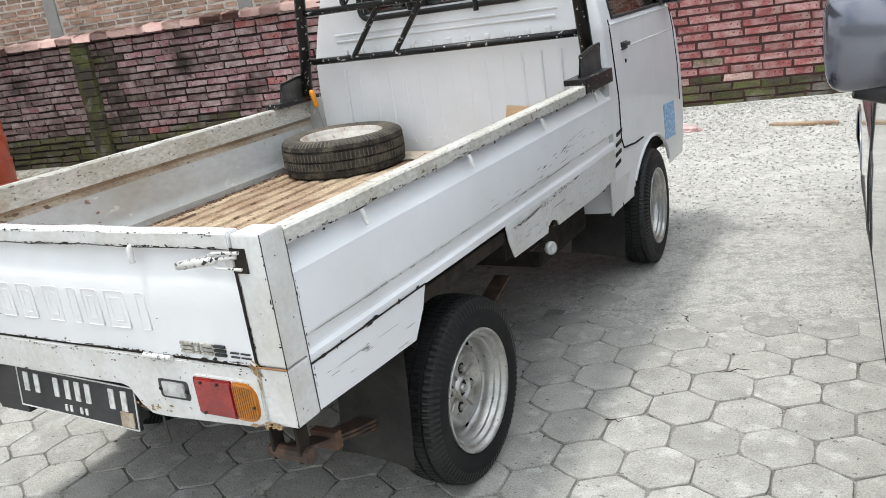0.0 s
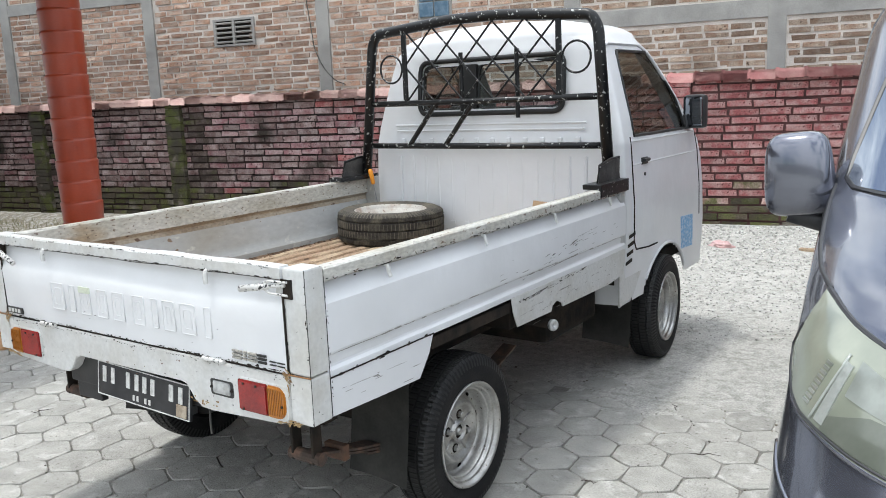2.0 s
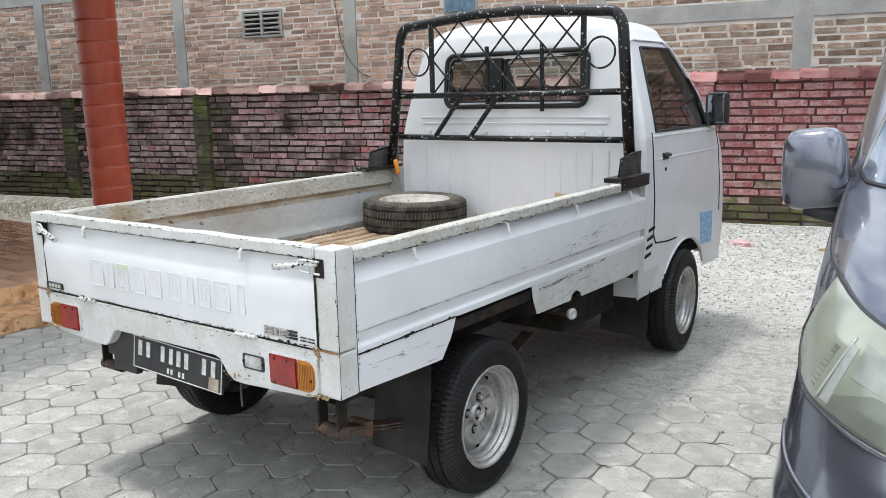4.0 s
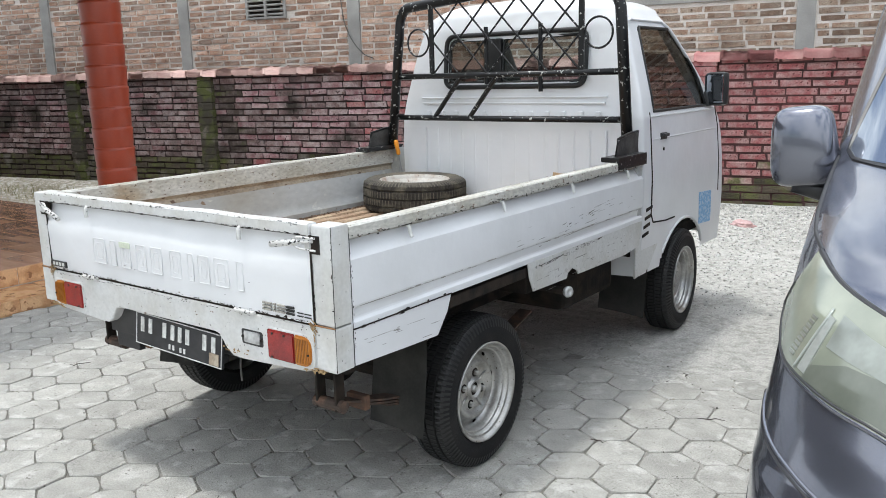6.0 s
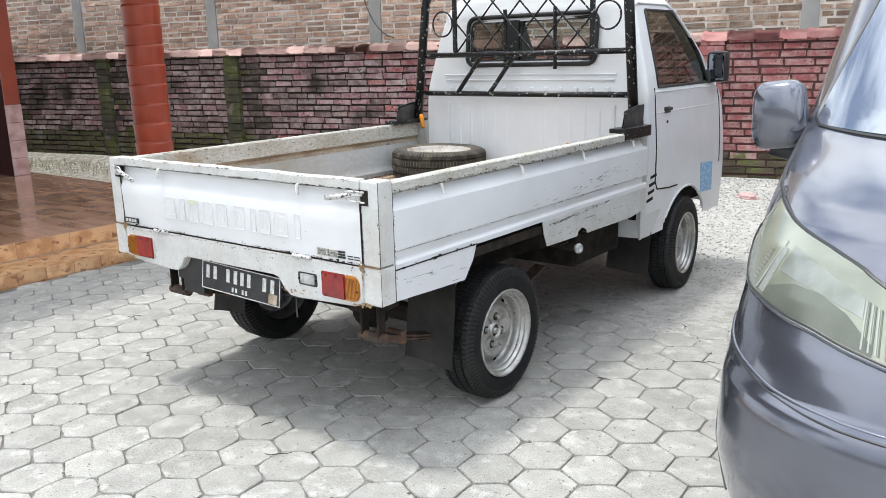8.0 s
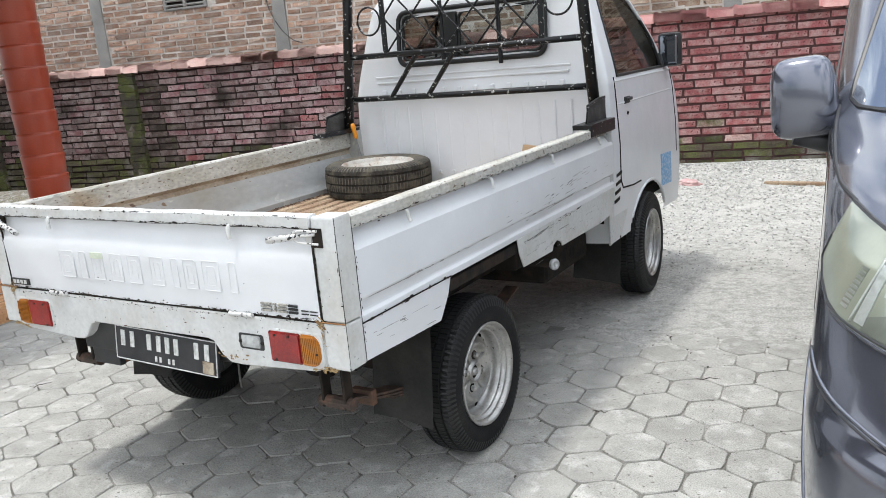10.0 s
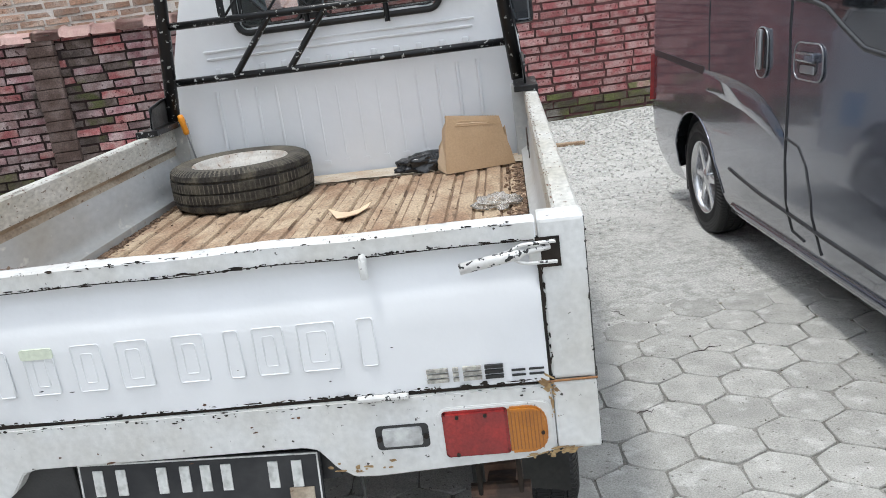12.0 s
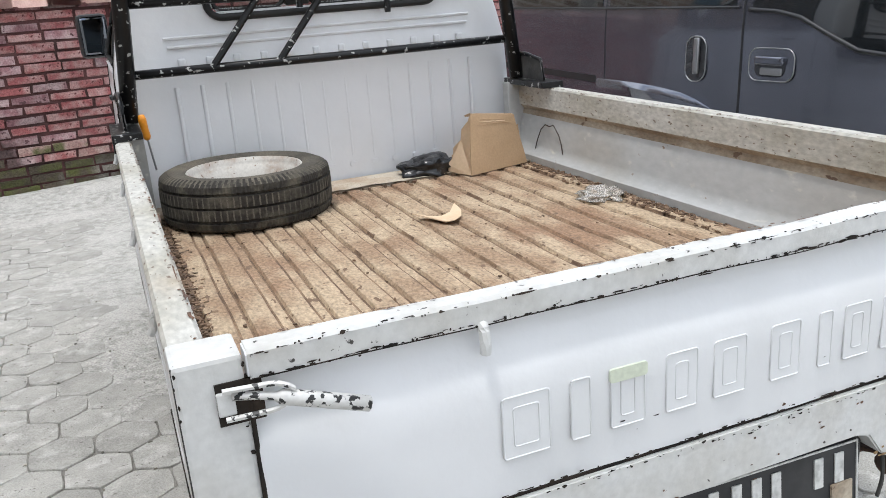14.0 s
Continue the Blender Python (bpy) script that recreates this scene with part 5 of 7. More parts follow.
# cab
CAB = Shell(half=[(0.40, 0.735), (0.60, 0.748), (0.90, 0.755), (1.20, 0.742), (1.30, 0.722), (1.60, 0.640), (1.68, 0.612), (1.735, 0.570), (1.775, 0.49), (1.80, 0.36), (1.815, 0.15), (1.82, 0.02)],
            front=[(0.40, 3.56), (0.7, 3.58), (1.05, 3.54), (1.15, 3.50), (1.40, 3.27), (1.70, 2.98), (1.76, 2.90), (1.80, 2.78), (1.82, 2.6)],
            rear=[(0.40, 2.15), (0.72, 2.15), (1.20, 2.155), (1.66, 2.20), (1.74, 2.225), (1.79, 2.27), (1.815, 2.36), (1.82, 2.5)],
            front_len=[(0.40, 0.22), (1.1, 0.26), (1.70, 0.35), (1.82, 0.05)], rear_len=[(0.40, 0.05), (1.5, 0.06), (1.72, 0.08), (1.82, 0.04)], n_front=2.6, n_rear=2.6)
# the cab faces +y, so front and rear swap roles in the slices
CAB.front, CAB.rear = [(z, -y) for z, y in CAB.front], [(z, -y) for z, y in CAB.rear]
WIN = (-0.397, 0.43, 1.373, 1.622)


def side_window(y, z):
    """Inside the door's glass: slanted front edge, upright rear edge."""
    if not 1.225 < z < 1.635:
        return False
    t = (z - 1.225) / 0.41
    return 2.33 + 0.03 * t < y < 3.07 - 0.05 * t - 0.12 * t * t


def cab_hole(u, z, side):
    p = CAB.at(u, z, side)
    y = -p.y
    if u > 2.02 and WIN[0] + 0.01 < p.x < WIN[1] - 0.01 and WIN[2] + 0.012 < z < WIN[3] - 0.012:
        return True
    if 0.5 < u < 2.02 and side_window(y, z):
        return True
    if u < 0.80 and 1.19 < z < 1.66 and abs(p.x) < 0.60 - 0.25 * (z - 1.19):
        return True
    if 0.5 < u < 2.0 and (y - 2.767) ** 2 + (z - 0.285) ** 2 < 0.345 ** 2 and z < 0.70:
        return True
    return False


cab = empty("cab")
cab.parent = truck
FLIP = Matrix.Diagonal((1, -1, 1, 1))
zs = [0.42, 0.46] + list(np.linspace(0.5, 1.19, 34)) + list(np.linspace(1.20, 1.68, 46)) + [1.69, 1.705, 1.72, 1.735, 1.75, 1.765, 1.78, 1.79, 1.80, 1.808, 1.815, 1.82]
us = list(np.linspace(0, 1, 22)) + list(np.linspace(1.02, 2.0, 56)) + list(np.linspace(2.01, 2.25, 8)) + [2.25 + 0.75 * k / 60 for k in range(1, 61)]
bm = CAB.mesh(zs, us, cab_hole)
bmesh.ops.transform(bm, matrix=FLIP, verts=bm.verts)
bmesh.ops.reverse_faces(bm, faces=bm.faces)
part("cab_shell", bm, M_white, cab, smooth=38)


def cab_piece(name, bm, mat, parent, label="", smooth=None):
    bmesh.ops.transform(bm, matrix=FLIP, verts=bm.verts)
    bmesh.ops.recalc_face_normals(bm, faces=bm.faces)
    return part(name, bm, mat, parent, label, smooth)


def cab_y(z):
    return lerp_table(CAB.rear, z) * -1


# rear window: gasket and pane
out = rounded(WIN[0] - 0.012, WIN[2] - 0.012, WIN[1] + 0.012, WIN[3] + 0.012, 0.05, 6)
gasket = part("rear_window", tube([(x, cab_y(z) - 0.003, z) for x, z in out], 0.013, 8, True), M_seal, cab, "rear window with a black rubber seal", smooth=60)
bm = bmesh.new()
bm.faces.new([bm.verts.new((x, cab_y(z) + 0.004, z)) for x, z in rounded(WIN[0], WIN[2], WIN[1], WIN[3], 0.045, 6)])
pane = part("pane", bm, M_glass, gasket)
pane.visible_shadow = False
for xa, xb in ((WIN[0] + 0.008, -0.135), (-0.045, WIN[1] - 0.008)):
    ring = rounded(xa, WIN[2] + 0.010, xb, WIN[3] - 0.012, 0.04, 6)
    part("slider_frame", tube([(x, cab_y(z) + 0.012, z) for x, z in ring], 0.009, 8, True), M_seal, gasket, smooth=60)
part("slider_post", boxes(((-0.132, cab_y(1.5) - 0.012, WIN[2] + 0.012), (-0.048, cab_y(1.5) + 0.016, WIN[3] - 0.012)), bevel=0.004), M_seal, gasket)
# pressed relief of the back panel
for k in range(14):
    x = -0.55 + k * 0.0857
    part("pressed_groove", tube([(x, cab_y(0.80) + 0.0085, 0.80), (x, cab_y(0.83) + 0.0067, 0.83), (x, cab_y(1.10) + 0.0067, 1.10), (x, cab_y(1.14) + 0.009, 1.14)], 0.008, 12), M_white, cab)
    part("pressed_foot", prism(rounded(x - 0.018, 0.775, x + 0.018, 0.80, 0.008, 3), "y", 2.146, 2.158, bevel=0.004), M_white, cab)
for k in range(12):
    x = -0.52 + k * 0.095
    part("pressed_louvre", boxes(((x - 0.013, 2.150, 1.210), (x + 0.013, 2.168, 1.236)), bevel=0.006), M_white, cab)
for z, x0 in ((1.275, 0.56), (1.305, 0.57)):
    part("pressed_swage", tube([(-x0, cab_y(z) - 0.001, z), (x0, cab_y(z) - 0.001, z)], 0.006, 6), M_white, cab)
# door lines, handle, glass and vents of both sides
for side in (1, -1):
    door = empty("door")
    door.parent = cab
    edge = [(-2.30, 0.72), (-2.275, 1.19), (-2.30, 1.21), (-2.335, 1.63), (-2.36, 1.66), (-2.66, 1.655), (-2.78, 1.60), (-3.22, 1.22), (-3.24, 1.1), (-3.27, 0.75)]
    cab_piece("door_gap", CAB.line([(-2.62, 0.66), (-2.50, 0.66), (-2.33, 0.675), (-2.30, 0.72), (-2.28, 1.225)], 0.0042, side, 0.0005, dense=8), M_dark, door)
    cab_piece("door_gap", CAB.line([(-3.22, 1.21), (-3.26, 1.10), (-3.30, 0.72)], 0.0038, side, 0.0, dense=8), M_dark, door)
    cab_piece("door_crease", CAB.line([(-2.285, 1.092), (-3.24, 1.092)], 0.0055, side, -0.002, dense=20), M_white, door)
    cab_piece("belt_line", CAB.line([(-2.28, 1.205), (-3.20, 1.205)], 0.007, side, 0.0, dense=20), M_white, door)
    frame_line = [(-2.33, 1.228), (-2.36, 1.60), (-2.38, 1.637), (-2.84, 1.637), (-2.90, 1.615), (-3.02, 1.40), (-3.07, 1.228)]
    cab_piece("window_seal", CAB.line(frame_line, 0.008, side, 0.0, dense=10, closed=True), M_seal, door, smooth=60)
    glass = CAB.patch(quad((-2.33, 1.225), (-3.07, 1.225), (-2.92, 1.635), (-2.36, 1.635)), -0.006, 0.003, side, 10, by_y=True)
    g = cab_piece("window_pane", glass, M_door_glass, door)
    g.visible_shadow = False
    u = CAB.u_of_y(-2.45, 1.10)
    hp = CAB.at(u, 1.10, side)
    bm = bmesh.new()
    box(bm, (hp.x - 0.006, 2.405, 1.083), (hp.x + 0.006, 2.485, 1.118), 0.005)
    x = hp.x + side * 0.014
    box(bm, (x - 0.008, 2.412, 1.098), (x + 0.008, 2.478, 1.114), 0.005)
    part("door_handle", bm, M_black, door, "black plastic handle")
    part("door_lock", lathe([(0.0, 0.009), (0.006, 0.009), (0.006, 0.0)], 12, "x", m=pose(hp.x if side > 0 else hp.x - 0.006, 2.445, 1.035)), M_dark, door)
    for k in range(4):
        z = 0.615 + 0.042 * k
        cab_piece("side_vent", CAB.patch(quad((-2.20 - 0.012 * k, z), (-2.275 - 0.012 * k, z + 0.010), (-2.275 - 0.012 * k, z + 0.026), (-2.20 - 0.012 * k, z + 0.016)), 0.003, 0.006, side, 4, by_y=True), M_dark, cab)
    # arch lip
    arc = [(-2.767 + 0.352 * math.cos(a), 0.285 + 0.352 * math.sin(a)) for a in np.linspace(0.62, math.pi - 0.50, 18)]
    cab_piece("arch_lip", CAB.line(arc, 0.009, side, 0.0, dense=3), M_white, cab, smooth=60)
    cab_piece("drip_rail", CAB.line([(-2.25, 1.655), (-2.30, 1.672), (-2.68, 1.672), (-2.80, 1.63), (-3.34, 1.19)], 0.009, side, 0.003, dense=10), M_white, cab, smooth=60)
    # outside mirror
    mirror = empty("wing_mirror")
    mirror.parent = cab
    m = pose(side * 0.775, 3.11, 1.315, 0, 0, side * -10) @ Matrix.Scale(0.88, 4)
    bm = bmesh.new()
    box(bm, (-0.072, -0.008, -0.105), (0.072, 0.06, 0.105), 0.024, m)
    part("mirror_shell", bm, M_black, mirror, smooth=50)
    bm = bmesh.new()
    box(bm, (-0.062, -0.012, -0.092), (0.062, -0.004, 0.092), 0.012, m)
    part("mirror_glass", bm, M_mirror_dim, mirror)
    part("mirror_arm", tube([(side * 0.70, 3.10, 1.25), (side * 0.79, 3.14, 1.25), (side * 0.83, 3.15, 1.26)], 0.016, 8), M_black, mirror)
    cab_piece("mirror_base", CAB.patch(quad((-3.07, 1.22), (-3.16, 1.22), (-3.12, 1.28), (-3.08, 1.30)), 0.012, 0.02, side, 4, by_y=True), M_black, mirror)
cab_piece("sticker", CAB.patch(quad((-3.005, 0.56), (-3.20, 0.55), (-3.18, 0.735), (-2.98, 0.745)), 0.002, 0.003, 1, 6, by_y=True), M_sticker, cab, "faded blue paper sticker")
bm = bmesh.new()
bm = CAB.patch(quad((0.0, 1.18), (0.80, 1.18), (0.78, 1.665), (0.0, 1.665)), -0.008, 0.003, 1, 12)
g = cab_piece("windscreen", bm, M_glass, cab)
g.visible_shadow = False
bm = CAB.patch(quad((0.0, 1.18), (0.80, 1.18), (0.78, 1.665), (0.0, 1.665)), -0.008, 0.003, -1, 12)
g = cab_piece("windscreen", bm, M_glass, cab)
g.visible_shadow = False
part("cab_floor", boxes(((-0.70, 2.17, 0.52), (0.70, 3.48, 0.58))), M_dark, cab)
part("rear_bulkhead", boxes(((-0.66, 2.215, 0.50), (0.66, 2.235, 1.10))), M_dark, cab)
for s in (1, -1):
    part("seat", boxes(((s * 0.36 - 0.24, 2.30, 0.60), (s * 0.36 + 0.24, 2.80, 0.80)), ((s * 0.36 - 0.24, 2.24, 0.78), (s * 0.36 + 0.24, 2.36, 1.26)), bevel=0.03), M_black, cab, "black vinyl seat")
part("dashboard", boxes(((-0.66, 3.15, 0.85), (0.66, 3.42, 1.12)), bevel=0.03), M_black, cab)
part("steering_wheel", tube([(0.36 + 0.18 * math.cos(a), 3.02 - 0.07 * math.sin(a), 1.06 + 0.165 * math.sin(a)) for a in np.linspace(0, 2 * math.pi, 25)[:-1]], 0.014, 8, True), M_black, cab)
for s in (1, -1):
    a, b = sorted((s * 0.735, s * 0.745))
    part("sill_panel", prism([(2.135, 0.74), (2.135, 0.42), (2.30, 0.44), (2.42, 0.56), (2.42, 0.60), (2.25, 0.74)], "x", a, b, bevel=0.002), M_white_old, cab)

# front bed corner posts and the black headboard frame
for s in (1, -1):
    a, b = sorted((s * 0.690, s * 0.772))
    part("bed_front_post", boxes(((a, 2.085, 0.72), (b, 2.135, 1.03)), bevel=0.005), M_inner, truck)
rack = empty("headboard_frame")
rack.parent = truck
tagged(rack, "chipped black pipe headboard frame behind the cab")
RY = 2.10
pts = bend([(0.722, RY - 0.03, 1.05), (0.660, RY, 1.735), (0.625, RY, 1.793), (0.15, RY, 1.832), (-0.15, RY, 1.832), (-0.625, RY, 1.793), (-0.660, RY, 1.735), (-0.722, RY - 0.03, 1.05)], 0.05, 6)
part("hoop", tube(pts, 0.027, 12), M_black_pipe, rack, smooth=60)


def post_x(z, s):
    t = (z - 1.05) / 0.685
    return s * (0.722 - 0.062 * t)


for z, r in ((1.20, 0.0155), (1.425, 0.0155)):
    part("crossbar", tube([(post_x(z, -1), RY - 0.01, z), (0.0, RY - 0.01, z - 0.002), (post_x(z, 1), RY - 0.01, z)], r, 10), M_black_pipe, rack, smooth=60)
for x, z1 in ((-0.437, 1.803), (0.466, 1.803)):
    part("flat_upright", boxes(((x - 0.014, RY - 0.018, 1.425), (x + 0.014, RY - 0.006, z1)), bevel=0.002), M_black_pipe, rack)
x0, x1, z0, z1 = -0.437, 0.466, 1.43, 1.808
step = (x1 - x0) / 5
for k in range(-3, 9):
    for sgn in (1, -1):
        a = x0 + k * step + (0 if sgn > 0 else 0)
        pa, pb = (a, z0), (a + sgn * 2 * step, z1)
        pts = []
        for t in np.linspace(0, 1, 41):
            x, z = pa[0] + (pb[0] - pa[0]) * t, pa[1] + (pb[1] - pa[1]) * t
            if x0 <= x <= x1:
                pts.append((x, RY - 0.010 + sgn * 0.003, z))
        if len(pts) > 2:
            part("lattice_rod", tube([pts[0], pts[-1]], 0.0055, 6), M_black_pipe, rack)
for x, z in ((0.556, 1.608), (-0.528, 1.605)):
    part("ring", tube([(x + 0.072 * math.cos(a), RY - 0.012, z + 0.072 * math.sin(a)) for a in np.linspace(0, 2 * math.pi, 33)[:-1]], 0.0055, 6, True), M_black_pipe, rack)
for xa, xb in ((-0.425, -0.245), (-0.194, -0.015)):
    part("brace", tube([(xa, RY - 0.012, 1.205), (xb, RY - 0.012, 1.42)], 0.013, 8), M_black_pipe, rack)
for x, za, zb in ((-0.098, 1.375, 1.668), (0.227, 1.335, 1.668)):
    part("stub", tube([(x, RY + 0.012, za), (x, RY + 0.012, zb)], 0.0115, 8), M_black_pipe, rack)
for s in (1, -1):
    x = s * 0.745
    outline = [(1.885, 1.035), (2.125, 1.035), (2.125, 1.145), (2.03, 1.140), (1.915, 1.122)]
    part("foot_plate", prism(outline, "x", x - 0.005, x + 0.005), M_foot, rack, "grimy grey foot plate")
    part("foot_plate_edge", tube([(x, y, z) for y, z in outline], 0.008, 6, True), M_black_pipe, rack, smooth=60)
    part("foot_shoe", boxes(((x - 0.045, 1.83, 1.024), (x + 0.045, 2.14, 1.046)), ((x + (0.03 if s > 0 else -0.045), 1.83, 0.99), (x + (0.045 if s > 0 else -0.03), 2.14, 1.03)), bevel=0.003), M_black_pipe, rack)

# ---- van parked beside the truck, nose to the yard ----
van = empty("van", pose(2.795, -0.26, 0, 0, 0, 5.2))
tagged(van, "grey metallic passenger van with tinted windows, parked on the paving", "van")
VAN = Shell(half=[(0.20, 0.80), (0.30, 0.838), (0.45, 0.866), (0.62, 0.866), (0.80, 0.853), (1.00, 0.842), (1.12, 0.838), (1.25, 0.827), (1.60, 0.774), (1.74, 0.715), (1.80, 0.64), (1.84, 0.47), (1.858, 0.28), (1.865, 0.02)],
            front=[(0.20, 0.12), (0.30, 0.05), (0.42, 0.01), (0.52, 0.0), (0.60, 0.012), (0.640, 0.026), (0.652, 0.046), (0.75, 0.085), (0.85, 0.135), (0.94, 0.19), (1.00, 0.26), (1.04, 0.35), (1.08, 0.48), (1.12, 0.64), (1.155, 0.80), (1.18, 0.90), (1.74, 1.62), (1.80, 1.76), (1.84, 1.98), (1.858, 2.25), (1.865, 2.6)],
            rear=[(0.20, 4.30), (0.35, 4.38), (0.60, 4.40), (1.10, 4.38), (1.60, 4.28), (1.76, 4.20), (1.82, 4.08), (1.858, 3.8), (1.865, 3.0)],
            front_len=[(0.20, 0.42), (0.50, 0.48), (0.70, 0.50), (0.85, 0.57), (1.02, 0.66), (1.12, 0.60), (1.18, 0.46), (1.74, 0.36), (1.865, 0.1)], rear_len=[(0.20, 0.16), (1.2, 0.18), (1.75, 0.22), (1.865, 0.1)], n_front=2.5, n_rear=2.8)
VAN_AXLES = (0.72, 3.47)


def van_hole(u, z, side):
    p = VAN.at(u, z, side)
    return any((p.y - a) ** 2 + (z - 0.30) ** 2 < 0.355 ** 2 for a in VAN_AXLES) and abs(p.x) > 0.5


zs = [0.20, 0.24, 0.28, 0.32] + list(np.linspace(0.36, 1.18, 62)) + list(np.linspace(1.20, 1.74, 18)) + [1.76, 1.78, 1.80, 1.815, 1.83, 1.84, 1.85, 1.858, 1.862, 1.865]
us = list(np.linspace(0, 1, 44)) + list(np.linspace(1.015, 2, 90)) + list(np.linspace(2.04, 3, 22))
part("van_body", VAN.mesh(zs, us, van_hole), M_van, van, smooth=32)
part("underbody", boxes(((-0.60, 0.25, 0.20), (0.60, 4.2, 0.34)), ((-0.79, 1.1, 0.20), (0.79, 3.0, 0.30)), bevel=0.02), M_van_dark, van)


def van_part(name, bm, mat, parent=van, label="", smooth=None):
    return part(name, bm, mat, parent, label, smooth)


LAMP_TOP = ([0, 0.15, 0.3, 0.42, 0.56, 0.68, 0.78, 1.0], [0.718, 0.651, 0.559, 0.48, 0.392, 0.333, 0.293, 0.20], [1.027, 1.007, 0.985, 0.969, 0.944, 0.914, 0.882, 0.80])
LAMP_LOW = ([0, 0.05, 0.10, 0.16, 0.20, 0.28, 0.36, 0.44, 0.55, 0.66, 0.78, 1.0], [0.735, 0.796, 0.865, 0.845, 0.785, 0.681, 0.568, 0.48, 0.399, 0.334, 0.274, 0.20], [1.016, 0.97, 0.915, 0.862, 0.835, 0.825, 0.81, 0.802, 0.785, 0.774, 0.763, 0.745])
for side in (-1, 1):
    lamp = empty("headlamp")
    lamp.parent = van

    def lamp_outline(s, t):
        """A long almond: the tip high on the wing, the inner end low beside the grille."""
        lo_u = float(np.interp(s, LAMP_LOW[0], LAMP_LOW[1]))
        lo_z = float(np.interp(s, LAMP_LOW[0], LAMP_LOW[2]))
        up_u = float(np.interp(s, LAMP_TOP[0], LAMP_TOP[1]))
        up_z = float(np.interp(s, LAMP_TOP[0], LAMP_TOP[2]))
        return lo_u + (up_u - lo_u) * t, lo_z + (up_z - lo_z) * t

    def shelf_outline(s, t):
        top = float(np.interp(s, [0, 0.2, 0.45, 0.72, 1.0], [0.20, 0.42, 0.46, 0.41, 0.20]))
        return lamp_outline(0.285 + 0.36 * s, 0.06 + (top - 0.06) * t)
    van_part("lamp_lens", VAN.patch(lamp_outline, 0.010, 0.02, side, 34), M_lens_fog, lamp, "yellowed clear lens", 50)
    van_part("lamp_rim", VAN.line([lamp_outline(s, 0.0) for s in np.linspace(0.03, 1, 26)], 0.007, side, 0.004, by_y=False, dense=2), M_van, lamp, smooth=60)
    van_part("lamp_gap", VAN.line([lamp_outline(s, 1.0) for s in np.linspace(0, 1, 22)], 0.006, side, 0.006, by_y=False, dense=2), M_van_dark, lamp)
    van_part("lamp_gap", VAN.line([lamp_outline(s, 0.035) for s in np.linspace(0.06, 1, 24)], 0.0028, side, 0.0105, by_y=False, dense=2), M_van_dark, lamp)
    van_part("lamp_shelf", VAN.patch(shelf_outline, 0.0115, 0.003, side, 24), M_lamp_shelf, lamp, "greyed lower reflector", 50)
    van_part("lamp_bowl", VAN.patch(lambda s, t: lamp_outline(0.30 + 0.30 * s, 0.46 + (0.34 - 0.10 * s) * t), 0.0112, 0.003, side, 16), M_lamp_bowl, lamp, "hazy silver reflector bowl", 50)
    van_part("lamp_step", VAN.patch(lambda s, t: lamp_outline(0.265 + 0.022 * s, 0.10 + 0.62 * t), 0.0125, 0.003, side, 8), M_lamp_in, lamp)
    for k in range(9):
        van_part("lamp_rib", VAN.patch(lambda s, t: lamp_outline(0.215 + 0.020 * s, 0.16 + 0.055 * k + 0.03 * t), 0.0118, 0.002, side, 4), M_lamp_bowl, lamp)
    van_part("lamp_divider", VAN.line([lamp_outline(0.255 + 0.01 * t, t) for t in np.linspace(0.08, 0.78, 8)], 0.003, side, 0.0115, by_y=False, dense=2), M_lamp_in, lamp, smooth=60)
    for k in range(6):
        van_part("indicator_rib", VAN.patch(lambda s, t: lamp_outline(0.605 + 0.012 * k + 0.006 * s, 0.10 + 0.60 * t), 0.0120, 0.002, side, 6), M_lamp_shelf if k % 2 else M_lamp_bowl, lamp)
    van_part("indicator_lens", VAN.patch(lambda s, t: lamp_outline(0.69 + 0.27 * s, 0.10 + 0.66 * t), 0.0130, 0.004, side, 12), M_indicator, lamp, "pinkish ribbed indicator lens")
    bumper = [(0.95, 0.735), (0.863, 0.716), (0.772, 0.701), (0.667, 0.685), (0.56, 0.664), (0.462, 0.655), (0.378, 0.650), (0.20, 0.648), (0.0, 0.648)]
    van_part("bumper_seam", VAN.line(bumper, 0.005, side, -0.001, by_y=False, dense=6), M_van, van, smooth=60)
    van_part("bumper_gap", VAN.line([(u, z - 0.011) for u, z in bumper], 0.0028, side, 0.0, by_y=False, dense=6), M_van_dark, van)
    hood = [(0.72, 1.03), (0.80, 1.048), (0.85, 1.075), (0.875, 1.11), (0.88, 1.145), (0.86, 1.18)]
    van_part("bonnet_gap", VAN.line(hood, 0.005, side, 0.0, by_y=False, dense=5), M_van_dark, van)
    van_part("windscreen_half", VAN.patch(lambda s, t: ((0.765 - 0.20 * t) * s, 1.165 + 0.025 * s * s + (0.575 - 0.025 * s * s) * t), 0.003, 0.006, side, 16), M_screen, van, "dark reflective windscreen", 50)
    van_part("windscreen_seal", VAN.line([(0.0, 1.16), (0.40, 1.165), (0.72, 1.182), (0.768, 1.20), (0.665, 1.47), (0.57, 1.74)], 0.008, side, 0.0, by_y=False, dense=10), M_van_dark, van)

    def pane(y0, y1, z0a, z0b, z1, lean0=0.0, lean1=0.0):
        return lambda s, t: (y0 + lean0 * t + (y1 + lean1 * t - y0 - lean0 * t) * s, (z0a + (z0b - z0a) * s) + (z1 - (z0a + (z0b - z0a) * s)) * t)
    
    def front_pane(s, t):
        """The front door's glass: its lower edge drops towards the nose."""
        y = 1.40 + 0.87 * s
        low = float(np.interp(y, [1.40, 1.76, 1.90, 2.03, 2.14, 2.27], [1.045, 1.085, 1.145, 1.205, 1.228, 1.238]))
        return y + 0.42 * t * (1 - s), low + (1.66 - low) * t
